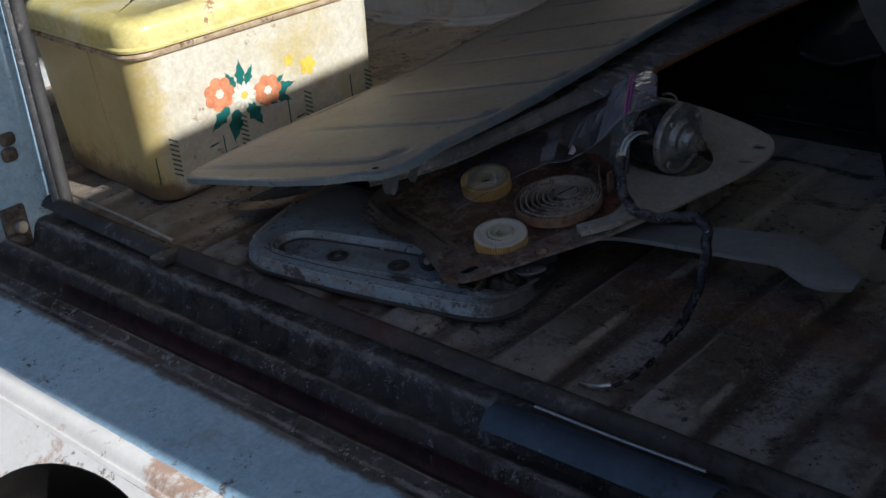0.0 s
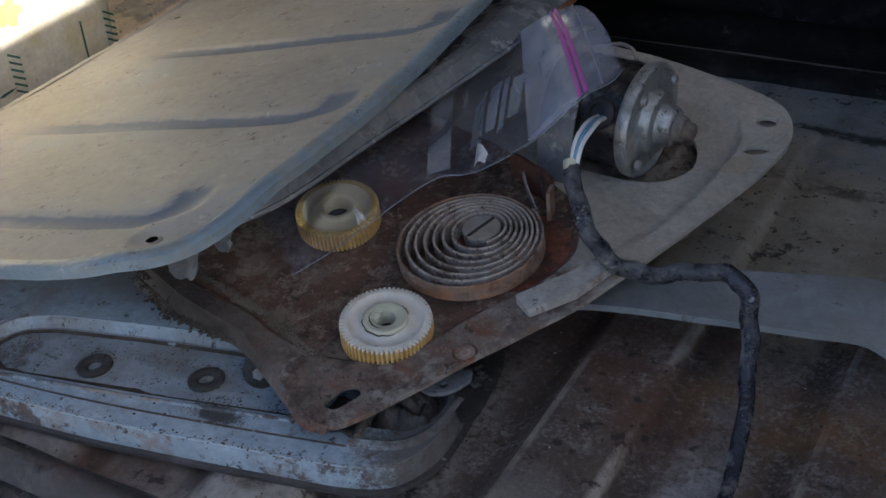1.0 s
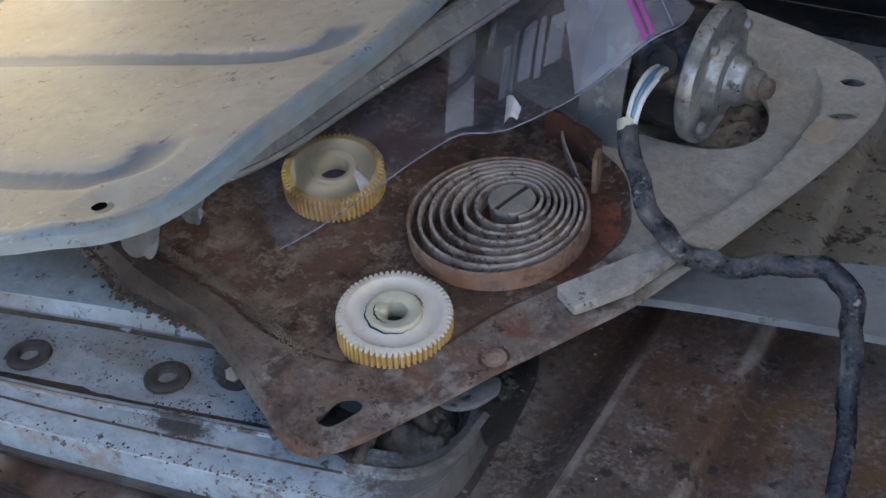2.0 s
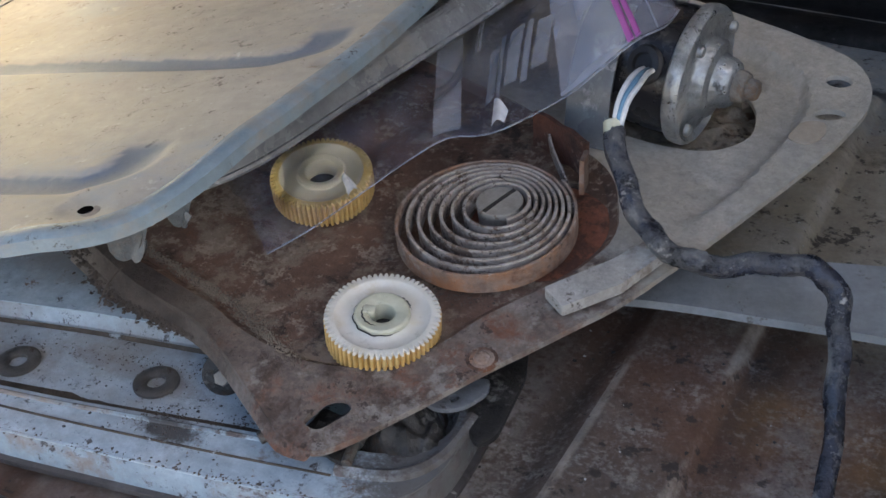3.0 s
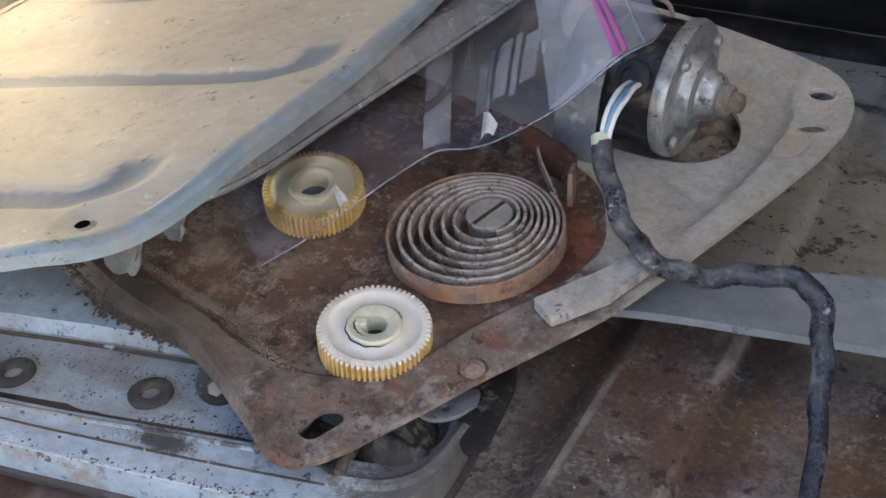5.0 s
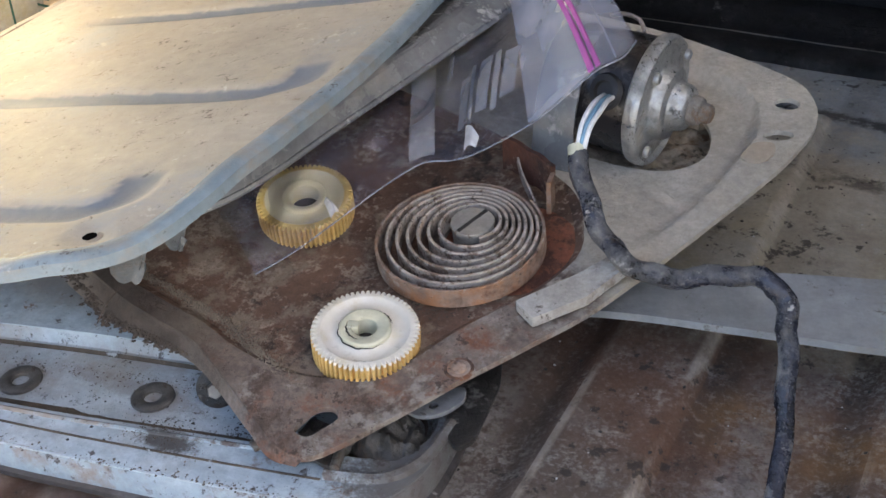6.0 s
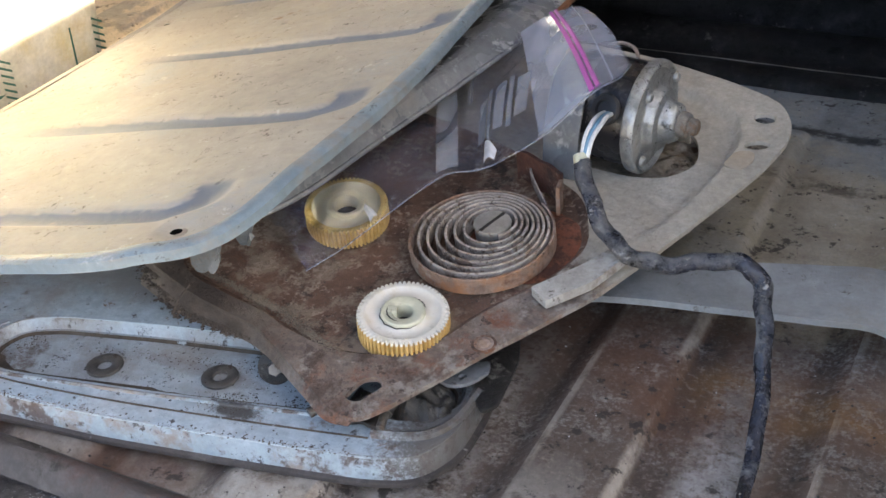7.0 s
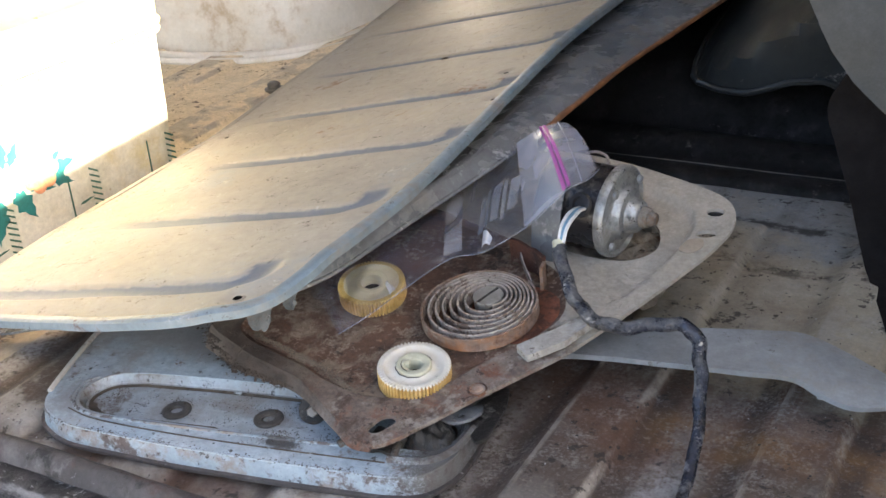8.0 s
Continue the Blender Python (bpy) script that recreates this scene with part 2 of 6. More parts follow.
M_STRAP = stack("grey_painted_flat_bar", [(0.20, 0.21, 0.215), (0.28, 0.29, 0.295)], 0.46, 0.05, 0.3, 300, 16, 16.0, [((0.25, 0.22, 0.18), 22, 0.26, 0.28, 0.85), ((0.10, 0.085, 0.07), 160, 0.08, 0.1, 0.8)], speck=0.3)
M_NYLON = stack("milky_white_nylon", [(0.60, 0.565, 0.475), (0.66, 0.63, 0.56)], 0.3, 0, 0.08, 400, 60, 17.0, [((0.52, 0.44, 0.27), 50, 0.2, 0.25, 0.5)], speck=0.08)
M_NYLON_AGED = stack("aged_ivory_nylon", [(0.80, 0.72, 0.44), (0.86, 0.80, 0.58)], 0.36, 0, 0.1, 400, 60, 18.0, [((0.66, 0.47, 0.15), 40, 0.22, 0.25, 0.5)], speck=0.08)
M_TEETH = stack("amber_greased_nylon_teeth", [(0.46, 0.285, 0.085), (0.60, 0.42, 0.17)], 0.42, 0, 0.15, 500, 90, 19.0, [((0.20, 0.10, 0.03), 130, 0.26, 0.16, 0.6)])
M_TIPS = stack("yellowed_nylon_tooth_tips", [(0.62, 0.42, 0.11), (0.74, 0.58, 0.24)], 0.42, 0, 0.15, 500, 90, 60.0, [((0.34, 0.19, 0.05), 110, 0.22, 0.2, 0.6)], speck=0.2)
M_HUB = stack("greasy_cream_nylon_hub", [(0.44, 0.43, 0.31), (0.55, 0.54, 0.41)], 0.4, 0, 0.2, 500, 90, 20.0, [((0.20, 0.19, 0.11), 160, 0.08, 0.2, 0.6)], speck=0.15)
M_DARKHOLE = plain("dark_grease", (0.03, 0.025, 0.02), 0.7)
M_MOTOR = stack("black_motor_enamel", [(0.012, 0.012, 0.014), (0.025, 0.025, 0.028)], 0.28, 0, 0.1, 400, 30, 21.0, [((0.26, 0.24, 0.2), 38, 0.24, 0.14, 0.8)])
M_ZINC = stack("dulled_zinc_casting", [(0.30, 0.31, 0.31), (0.46, 0.47, 0.465)], 0.30, 0.75, 0.55, 220, 60, 22.0, [((0.30, 0.28, 0.235), 38, 0.40, 0.22, 0.8), ((0.16, 0.17, 0.165), 70, 0.26, 0.14, 0.4), ((0.07, 0.065, 0.055), 150, 0.2, 0.12, 0.6), ((0.045, 0.04, 0.034), 380, 0.16, 0.08, 0.6)], speck=0.5)
M_SHAFT = stack("muddy_steel_shaft", [(0.13, 0.11, 0.09), (0.26, 0.24, 0.21)], 0.55, 0.3, 0.6, 400, 90, 61.0, [((0.17, 0.10, 0.055), 120, 0.34, 0.15, 0.9)], speck=0.5)
M_MUDTAN = stack("tan_caked_mud", [(0.13, 0.105, 0.075), (0.24, 0.20, 0.15), (0.30, 0.26, 0.20)], 0.95, 0, 0.8, 300, 60, 62.0, [((0.05, 0.035, 0.022), 130, 0.32, 0.1, 0.95), ((0.16, 0.085, 0.045), 60, 0.25, 0.15, 0.95)], speck=0.6)
M_VOID = plain("black_hole_disc", (0.004, 0.0035, 0.003), 1.0, 0.0, 0.0)
M_RUBBER = plain("black_rubber", (0.018, 0.018, 0.02), 0.55)
M_TAPE = stack("dusty_black_tape", [(0.010, 0.011, 0.016), (0.028, 0.032, 0.048)], 0.24, 0, 0.6, 300, 50, 23.0, [((0.13, 0.128, 0.124), 60, 0.32, 0.2, 0.7), ((0.32, 0.31, 0.295), 45, 0.20, 0.22, 0.8), ((0.36, 0.35, 0.33), 300, 0.18, 0.12, 0.85), ((0.006, 0.006, 0.008), 80, 0.22, 0.1, 0.2)], speck=0.4)
M_WIRE_W = plain("white_wire", (0.62, 0.62, 0.60), 0.45)
M_WIRE_B = plain("blue_wire", (0.12, 0.24, 0.34), 0.45)
M_STEEL = stack("dark_oily_steel", [(0.10, 0.095, 0.085), (0.17, 0.16, 0.145)], 0.45, 0.6, 0.25, 500, 80, 24.0, [((0.09, 0.06, 0.04), 140, 0.3, 0.06, 0.8)])
M_LATCH = stack("muddy_latch_steel", [(0.07, 0.058, 0.046), (0.15, 0.125, 0.10)], 0.7, 0.1, 0.7, 260, 50, 64.0, [((0.26, 0.22, 0.18), 80, 0.3, 0.14, 0.9), ((0.025, 0.02, 0.016), 60, 0.3, 0.12, 0.6)], speck=0.5)
M_BRIGHT = stack("bright_steel", [(0.42, 0.42, 0.42), (0.55, 0.55, 0.54)], 0.32, 0.9, 0.15, 500, 80, 25.0)
M_WHITE = stack("white_body_paint", [(0.76, 0.735, 0.67), (0.80, 0.78, 0.73)], 0.35, 0, 0.1, 250, 7, 26.0, [((0.42, 0.26, 0.17), 12, 0.32, 0.1, 0.85), ((0.14, 0.09, 0.065), 40, 0.2, 0.07, 0.9)], speck=0.1)
# Pale body paint; the sky's blue in the shade is put into its colour.
M_SILLBLUE = stack("sky_shaded_sill_paint", [(0.31, 0.475, 0.60), (0.40, 0.55, 0.66)], 0.36, 0, 0.2, 250, 9, 27.0, [((0.27, 0.30, 0.32), 20, 0.2, 0.25, 0.6), ((0.13, 0.10, 0.08), 70, 0.1, 0.08, 0.9), ((0.06, 0.05, 0.045), 200, 0.12, 0.06, 0.9)], speck=0.2,
                   zones=[(0, 1, 0, 0.894, 0.007, (0.045, 0.040, 0.036), (0.13, 0.115, 0.10))])
M_CHANNEL = stack("grimy_channel_paint", [(0.030, 0.026, 0.024), (0.062, 0.052, 0.046), (0.115, 0.10, 0.09)], 0.7, 0, 0.6, 260, 18, 28.0,
                  [((0.24, 0.225, 0.21), 40, 0.10, 0.22, 0.8), ((0.09, 0.035, 0.024), 14, 0.2, 0.2, 0.8), ((0.30, 0.285, 0.27), 160, 0.06, 0.1, 0.8), ((0.02, 0.016, 0.014), 50, 0.24, 0.16, 0.85)], speck=0.4)
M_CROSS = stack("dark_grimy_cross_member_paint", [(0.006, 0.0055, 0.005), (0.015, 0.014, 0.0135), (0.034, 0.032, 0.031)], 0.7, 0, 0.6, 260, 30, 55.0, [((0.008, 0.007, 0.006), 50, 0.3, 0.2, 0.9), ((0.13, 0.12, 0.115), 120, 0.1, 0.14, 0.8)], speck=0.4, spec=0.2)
M_RED = stack("dark_red_paint_in_channel", [(0.03, 0.011, 0.012), (0.06, 0.02, 0.02)], 0.6, 0, 0.3, 300, 20, 29.0, [((0.015, 0.01, 0.01), 50, 0.3, 0.2, 0.8), ((0.15, 0.13, 0.12), 200, 0.12, 0.1, 0.8)], speck=0.4)
M_SEAL = stack("weathered_rubber_seal", [(0.022, 0.022, 0.024), (0.06, 0.058, 0.056)], 0.6, 0, 0.35, 350, 24, 30.0, [((0.2, 0.19, 0.17), 40, 0.2, 0.1, 0.8)])
M_BLUEVINYL = stack("faded_blue_grey_vinyl", [(0.035, 0.055, 0.085), (0.06, 0.085, 0.12)], 0.4, 0, 0.3, 300, 25, 31.0, [((0.02, 0.02, 0.022), 40, 0.2, 0.2, 0.6), ((0.15, 0.17, 0.19), 160, 0.05, 0.1, 0.6)])
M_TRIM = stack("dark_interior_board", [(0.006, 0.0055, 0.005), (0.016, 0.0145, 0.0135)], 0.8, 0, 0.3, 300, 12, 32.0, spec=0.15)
M_COVER = stack("dark_grey_vinyl_cover", [(0.018, 0.020, 0.020), (0.030, 0.032, 0.031)], 0.5, 0, 0.2, 350, 10, 33.0, [((0.20, 0.19, 0.18), 150, 0.12, 0.02, 0.8)])
M_COVER2 = stack("grey_cloth_cover", [(0.050, 0.052, 0.050), (0.070, 0.073, 0.070)], 0.8, 0, 0.3, 500, 12, 34.0)
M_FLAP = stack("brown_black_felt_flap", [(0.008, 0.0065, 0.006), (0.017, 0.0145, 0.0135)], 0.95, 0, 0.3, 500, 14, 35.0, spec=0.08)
M_ARCH = stack("dusty_cream_wheel_arch_paint", [(0.70, 0.65, 0.55), (0.80, 0.76, 0.68)], 0.2, 0, 0.15, 200, 6, 36.0, [((0.42, 0.31, 0.18), 18, 0.2, 0.25, 0.7)], speck=0.12)
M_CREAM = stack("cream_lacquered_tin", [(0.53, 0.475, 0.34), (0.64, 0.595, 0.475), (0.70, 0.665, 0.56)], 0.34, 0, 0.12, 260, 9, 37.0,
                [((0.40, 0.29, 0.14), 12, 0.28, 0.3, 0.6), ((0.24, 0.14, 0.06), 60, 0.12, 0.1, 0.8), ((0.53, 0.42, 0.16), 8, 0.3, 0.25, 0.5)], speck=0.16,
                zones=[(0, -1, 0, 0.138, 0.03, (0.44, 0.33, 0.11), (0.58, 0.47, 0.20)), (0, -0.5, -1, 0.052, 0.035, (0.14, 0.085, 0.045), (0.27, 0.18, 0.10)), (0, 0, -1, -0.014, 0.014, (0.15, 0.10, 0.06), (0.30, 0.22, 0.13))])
M_WORNRIM = stack("worn_brown_tin_edge", [(0.30, 0.19, 0.10), (0.50, 0.40, 0.26)], 0.5, 0, 0.3, 300, 40, 47.0, [((0.10, 0.055, 0.03), 90, 0.36, 0.08, 0.8)], speck=0.3)
M_YELLOW = stack("yellow_lacquered_tin", [(0.60, 0.50, 0.15), (0.70, 0.62, 0.27)], 0.33, 0, 0.12, 260, 9, 38.0,
                 [((0.70, 0.65, 0.42), 10, 0.3, 0.14, 0.4), ((0.30, 0.15, 0.05), 40, 0.14, 0.05, 0.8)])
M_GREEN = plain("green_print", (0.02, 0.16, 0.14), 0.4)
M_GREEN2 = plain("dark_green_print", (0.03, 0.11, 0.07), 0.4)
M_ORANGE = stack("orange_print", [(0.60, 0.19, 0.09), (0.70, 0.32, 0.16)], 0.4, 0, 0.05, 300, 120, 39.0)
M_PETAL = plain("ivory_print", (0.74, 0.72, 0.60), 0.4)
M_YPRINT = plain("yellow_print", (0.70, 0.52, 0.08), 0.4)
M_MUD = stack("dry_brown_mud", [(0.05, 0.038, 0.029), (0.11, 0.085, 0.064)], 0.95, 0, 0.3, 400, 80, 45.0)
M_GREASE = stack("black_grease_with_dust", [(0.012, 0.011, 0.010), (0.035, 0.032, 0.028)], 0.45, 0, 0.8, 300, 60, 52.0, [((0.17, 0.165, 0.15), 130, 0.30, 0.1, 0.8), ((0.09, 0.06, 0.04), 60, 0.25, 0.15, 0.8)], speck=0.4)
M_CRUST = stack("dry_tan_crust", [(0.10, 0.078, 0.056), (0.19, 0.155, 0.115)], 0.95, 0, 0.3, 400, 80, 63.0)
M_FLAKE = plain("pale_paint_flake", (0.36, 0.36, 0.34), 0.6)
M_GROUND = stack("dry_earth", [(0.20, 0.16, 0.11), (0.30, 0.25, 0.18)], 0.95, 0, 0.4, 60, 3, 40.0)
M_CARPAINT = stack("pale_car_body_paint", [(0.45, 0.47, 0.47), (0.52, 0.53, 0.52)], 0.4, 0, 0.1, 200, 4, 41.0)
M_LINER = stack("grey_headliner", [(0.20, 0.19, 0.18), (0.26, 0.25, 0.23)], 0.9, 0, 0.2, 300, 5, 42.0)


def clear_film(name, tint, rough, veil, scale=38.0, relief=0.7, blotch=1.0):
    """Thin film: see-through, with a sharp sheen that grows at grazing angles, and a milky veil where it is creased."""
    m = bpy.data.materials.new(name)
    m.use_nodes = True
    n, l = m.node_tree.nodes, m.node_tree.links
    out = n["Material Output"]
    n.remove(n["Principled BSDF"])
    tc = n.new("ShaderNodeTexCoord")
    tex = n.new("ShaderNodeTexNoise")
    tex.inputs["Scale"].default_value, tex.inputs["Detail"].default_value, tex.inputs["Distortion"].default_value = scale, 3.0, 1.2 if blotch > 0.5 else 0.3
    l.new(tc.outputs["Object"], tex.inputs["Vector"])
    bp = n.new("ShaderNodeBump")
    bp.inputs["Strength"].default_value, bp.inputs["Distance"].default_value = relief, 0.006
    l.new(tex.outputs[0], bp.inputs["Height"])
    clear = n.new("ShaderNodeBsdfTransparent")
    clear.inputs[0].default_value = (0.93, 0.945, 0.97, 1)
    sheen = n.new("ShaderNodeBsdfGlossy")
    sheen.inputs["Roughness"].default_value = rough
    sheen.inputs["Color"].default_value = (0.95, 0.97, 1, 1)
    l.new(bp.outputs[0], sheen.inputs["Normal"])
    fres = n.new("ShaderNodeFresnel")
    fres.inputs["IOR"].default_value = 1.45
    l.new(bp.outputs[0], fres.inputs["Normal"])
    gain = n.new("ShaderNodeMath")
    gain.operation, gain.inputs[1].default_value, gain.use_clamp = "MULTIPLY", 0.8, True
    l.new(fres.outputs[0], gain.inputs[0])
    m1 = n.new("ShaderNodeMixShader")
    l.new(gain.outputs[0], m1.inputs[0])
    l.new(clear.outputs[0], m1.inputs[1])
    l.new(sheen.outputs[0], m1.inputs[2])
    milk = n.new("ShaderNodeBsdfDiffuse")
    milk.inputs[0].default_value = (*tint, 1)
    k = n.new("ShaderNodeMapRange")
    k.inputs[1].default_value, k.inputs[2].default_value, k.inputs[3].default_value, k.inputs[4].default_value = 0.35, 0.7, veil * (1 - 0.4 * blotch), min(1, veil * (1 + 0.6 * blotch))
    l.new(tex.outputs[0], k.inputs[0])
    m2 = n.new("ShaderNodeMixShader")
    l.new(k.outputs[0], m2.inputs[0])
    l.new(m1.outputs[0], m2.inputs[1])
    l.new(milk.outputs[0], m2.inputs[2])
    l.new(m2.outputs[0], out.inputs[0])
    return m


# The blue tint in the clear film's veil stands in for sky sheen.
M_BAG = clear_film("clear_plastic_film", (0.40, 0.46, 0.66), 0.06, 0.065)
M_BAGBAND = clear_film("frosted_plastic_band", (0.66, 0.68, 0.78), 0.13, 0.30, 18.0, 0.75, 0.6)
M_BAGPRINT = clear_film("white_print_on_film", (0.52, 0.55, 0.62), 0.3, 0.27, 30.0, 0.3, 0.3)
# Milky white for highlights painted onto the film.
M_BAGSHINE = clear_film("white_film_highlight", (0.80, 0.82, 0.84), 0.15, 0.60)
M_ZIP = clear_film("magenta_zip_strip", (0.50, 0.12, 0.42), 0.3, 0.62, 20.0, 0.2, 0.2)


# ---- mesh helpers ----
def thing(name, loc, label, category, group="", kind="", rot=(0, 0, 0)):
    ob = new(name)
    ob.empty_display_size = 0.02
    ob.matrix_basis = pose(*loc, *rot)
    return tagged(ob, label, category, group, kind)


def world_of(ob):
    m = ob.matrix_basis.copy()
    while ob.parent:
        ob = ob.parent
        m = ob.matrix_basis @ m
    return m


def part(name, bm, material, parent, label="", local=False, smooth=True):
    """One mesh object from a bmesh in world places (or in the parent's own, if local)."""
    if parent and not local:
        bm.transform(world_of(parent).inverted())
    bmesh.ops.recalc_face_normals(bm, faces=bm.faces)
    me = bpy.data.meshes.new(name)
    bm.to_mesh(me)
    bm.free()
    me.materials.append(material)
    if smooth:
        for p in me.polygons:
            p.use_smooth = True
        me.set_sharp_from_angle(angle=radians(38))
    ob = new(name, me)
    if parent:
        ob.parent = parent
    return tagged(ob, label)


def solo(name, bm, material, label, category, group="", kind="", smooth=True, at=None):
    """A thing of one mesh, with its origin at the middle of its foot."""
    if at is None:
        xs = [v.co for v in bm.verts]
        at = Vector((sum(c.x for c in xs) / len(xs), sum(c.y for c in xs) / len(xs), min(c.z for c in xs)))
    bm.transform(Matrix.Translation(-Vector(at)))
    ob = part(name, bm, material, None, label, True, smooth)
    ob.matrix_basis = Matrix.Translation(at)
    return tagged(ob, label, category, group, kind)


def rounded(points, r=0.006, seg=4):
    """A closed outline with its corners rounded."""
    out, n = [], len(points)
    for i in range(n):
        a, b, c = (Vector(points[(i + k) % n]) for k in (-1, 0, 1))
        d1, d2 = a - b, c - b
        k = min(r, d1.length * 0.45, d2.length * 0.45)
        p, q = b + d1.normalized() * k, b + d2.normalized() * k
        for j in range(seg + 1):
            t = j / seg
            out.append(tuple((1 - t) ** 2 * p + 2 * t * (1 - t) * b + t * t * q))
    return out


def oval(cx, cy, rx, ry, turn=0.0, n=28):
    c, s = math.cos(radians(turn)), math.sin(radians(turn))
    return [(cx + rx * math.cos(a) * c - ry * math.sin(a) * s, cy + rx * math.cos(a) * s + ry * math.sin(a) * c) for a in (2 * math.pi * i / n for i in range(n))]


def sheet(outline, holes=(), top=0.0, thick=0.002, lie=None, bevel=0.0006, cuts=0):
    """A flat plate with holes, its top at the height top; lie(x, y) lifts it onto a slope."""
    bm = bmesh.new()
    loops = []
    for ring in (outline, *holes):
        vs = [bm.verts.new((x, y, 0)) for x, y in ring]
        loops += [bm.edges.new((vs[i], vs[(i + 1) % len(vs)])) for i in range(len(vs))]
    bmesh.ops.triangle_fill(bm, edges=loops, use_beauty=True, use_dissolve=False)
    for _ in range(cuts):
        bmesh.ops.subdivide_edges(bm, edges=[e for e in bm.edges if e.calc_length() > (0.0036 if cuts > 6 else 0.006)], cuts=1, use_grid_fill=True)
        bmesh.ops.triangulate(bm, faces=bm.faces)
    rim = [e for e in bm.edges if e.is_boundary]
    faces = list(bm.faces)
    ext = bmesh.ops.extrude_face_region(bm, geom=faces)
    low = [g for g in ext["geom"] if isinstance(g, bmesh.types.BMVert)]
    for v in low:
        v.co.z -= thick
    bmesh.ops.recalc_face_normals(bm, faces=bm.faces)
    if bevel:
        edges = [e for e in bm.edges if len(e.link_faces) == 2 and e.calc_face_angle(0) > 1.0]
        bmesh.ops.bevel(bm, geom=edges, offset=bevel, segments=2, affect="EDGES", profile=0.6, clamp_overlap=True)
    for v in bm.verts:
        v.co.z += top + (lie(v.co.x, v.co.y) if lie else 0)
    return bm


def grid(nu, nv, fn, thick=0.0, wrap=False):
    """A surface fn(u, v) -> place, u and v from 0 to 1, made solid to the thickness along z or as a closed tube."""
    bm = bmesh.new()
    vs = [[bm.verts.new(fn(i / nu, j / nv)) for j in range(nv if wrap else nv + 1)] for i in range(nu + 1)]
    m = len(vs[0])
    for i in range(nu):
        for j in range(m if wrap else m - 1):
            bm.faces.new((vs[i][j], vs[i + 1][j], vs[i + 1][(j + 1) % m], vs[i][(j + 1) % m]))
    if wrap:
        for row in (vs[0], vs[-1]):
            bm.faces.new(row)
    if thick:
        bm.normal_update()
        up = 1 if sum(f.normal.z * f.calc_area() for f in bm.faces) >= 0 else -1
        top = list(bm.verts)
        faces = [tuple(f.verts) for f in bm.faces]
        rim = [tuple(e.verts) for e in bm.edges if e.is_boundary]
        low = {v: bm.verts.new(v.co - v.normal * (up * abs(thick))) for v in top}
        for f in faces:
            bm.faces.new([low[v] for v in reversed(f)])
        for p, q in rim:
            bm.faces.new((p, q, low[q], low[p]))
    return bm


def box(x0, y0, z0, x1, y1, z1, bevel=0.003, seg=2):
    bm = bmesh.new()
    bmesh.ops.create_cube(bm, size=1)
    bm.transform(Matrix.LocRotScale(((x0 + x1) / 2, (y0 + y1) / 2, (z0 + z1) / 2), None, (x1 - x0, y1 - y0, z1 - z0)))
    if bevel:
        bmesh.ops.bevel(bm, geom=list(bm.edges), offset=bevel, segments=seg, affect="EDGES", profile=0.5)
    return bm


def lathe(profile, n=40, m=None):
    """A turned body: profile of (radius, height) from the bottom to the top, round z, then put at m."""
    bm = bmesh.new()
    rings = [[bm.verts.new((max(r, 1e-5) * math.cos(2 * math.pi * k / n), max(r, 1e-5) * math.sin(2 * math.pi * k / n), z)) for k in range(n)] for r, z in profile]
    for a, b in zip(rings, rings[1:]):
        for k in range(n):
            bm.faces.new((a[k], a[(k + 1) % n], b[(k + 1) % n], b[k]))
    bm.faces.new(rings[0]), bm.faces.new(rings[-1])
    bmesh.ops.remove_doubles(bm, verts=bm.verts, dist=2e-5)
    if m:
        bm.transform(m)
    return bm


def open_lathe(profile, n=30):
    bm = bmesh.new()
    rings = [[bm.verts.new((r * math.cos(2 * math.pi * k / n), r * math.sin(2 * math.pi * k / n), z)) for k in range(n)] for r, z in profile]
    for a, b in zip(rings, rings[1:] + rings[:1]):
        for k in range(n):
            bm.faces.new((a[k], a[(k + 1) % n], b[(k + 1) % n], b[k]))
    return bm


def smooth_path(points, per=8):
    pts = [Vector(p) for p in points]
    out = []
    for i in range(len(pts) - 1):
        p0, p1, p2, p3 = pts[max(0, i - 1)], pts[i], pts[i + 1], pts[min(len(pts) - 1, i + 2)]
        for k in range(per):
            t = k / per
            out.append(0.5 * (2 * p1 + (p2 - p0) * t + (2 * p0 - 5 * p1 + 4 * p2 - p3) * t * t + (3 * p1 - p0 - 3 * p2 + p3) * t ** 3))
    return out + [pts[-1]]


def tube(points, radius, n=12, per=8, wobble=None, flat=1.0):
    path = smooth_path(points, per)
    bm = bmesh.new()
    rings, side = [], Vector((0, 0, 1))
    for i, p in enumerate(path):
        d = (path[min(i + 1, len(path) - 1)] - path[max(i - 1, 0)]).normalized()
        a = d.cross(side)
        a = a.normalized() if a.length > 1e-6 else Vector((1, 0, 0))
        b = a.cross(d).normalized()
        side = b
        ring = []
        for k in range(n):
            w = 2 * math.pi * k / n
            r = radius(i / (len(path) - 1)) if callable(radius) else radius
            r *= 1 + (wobble(i, w) if wobble else 0)
            ring.append(bm.verts.new(p + a * (r * math.cos(w)) + b * (r * flat * math.sin(w))))
        rings.append(ring)
    for r0, r1 in zip(rings, rings[1:]):
        for k in range(n):
            bm.faces.new((r0[k], r0[(k + 1) % n], r1[(k + 1) % n], r1[k]))
    bm.faces.new(rings[0]), bm.faces.new(rings[-1])
    return bm


def join(*bms):
    out = bmesh.new()
    for b in bms:
        me = bpy.data.meshes.new("tmp")
        b.to_mesh(me)
        out.from_mesh(me)
        b.free()
        bpy.data.meshes.remove(me)
    return out


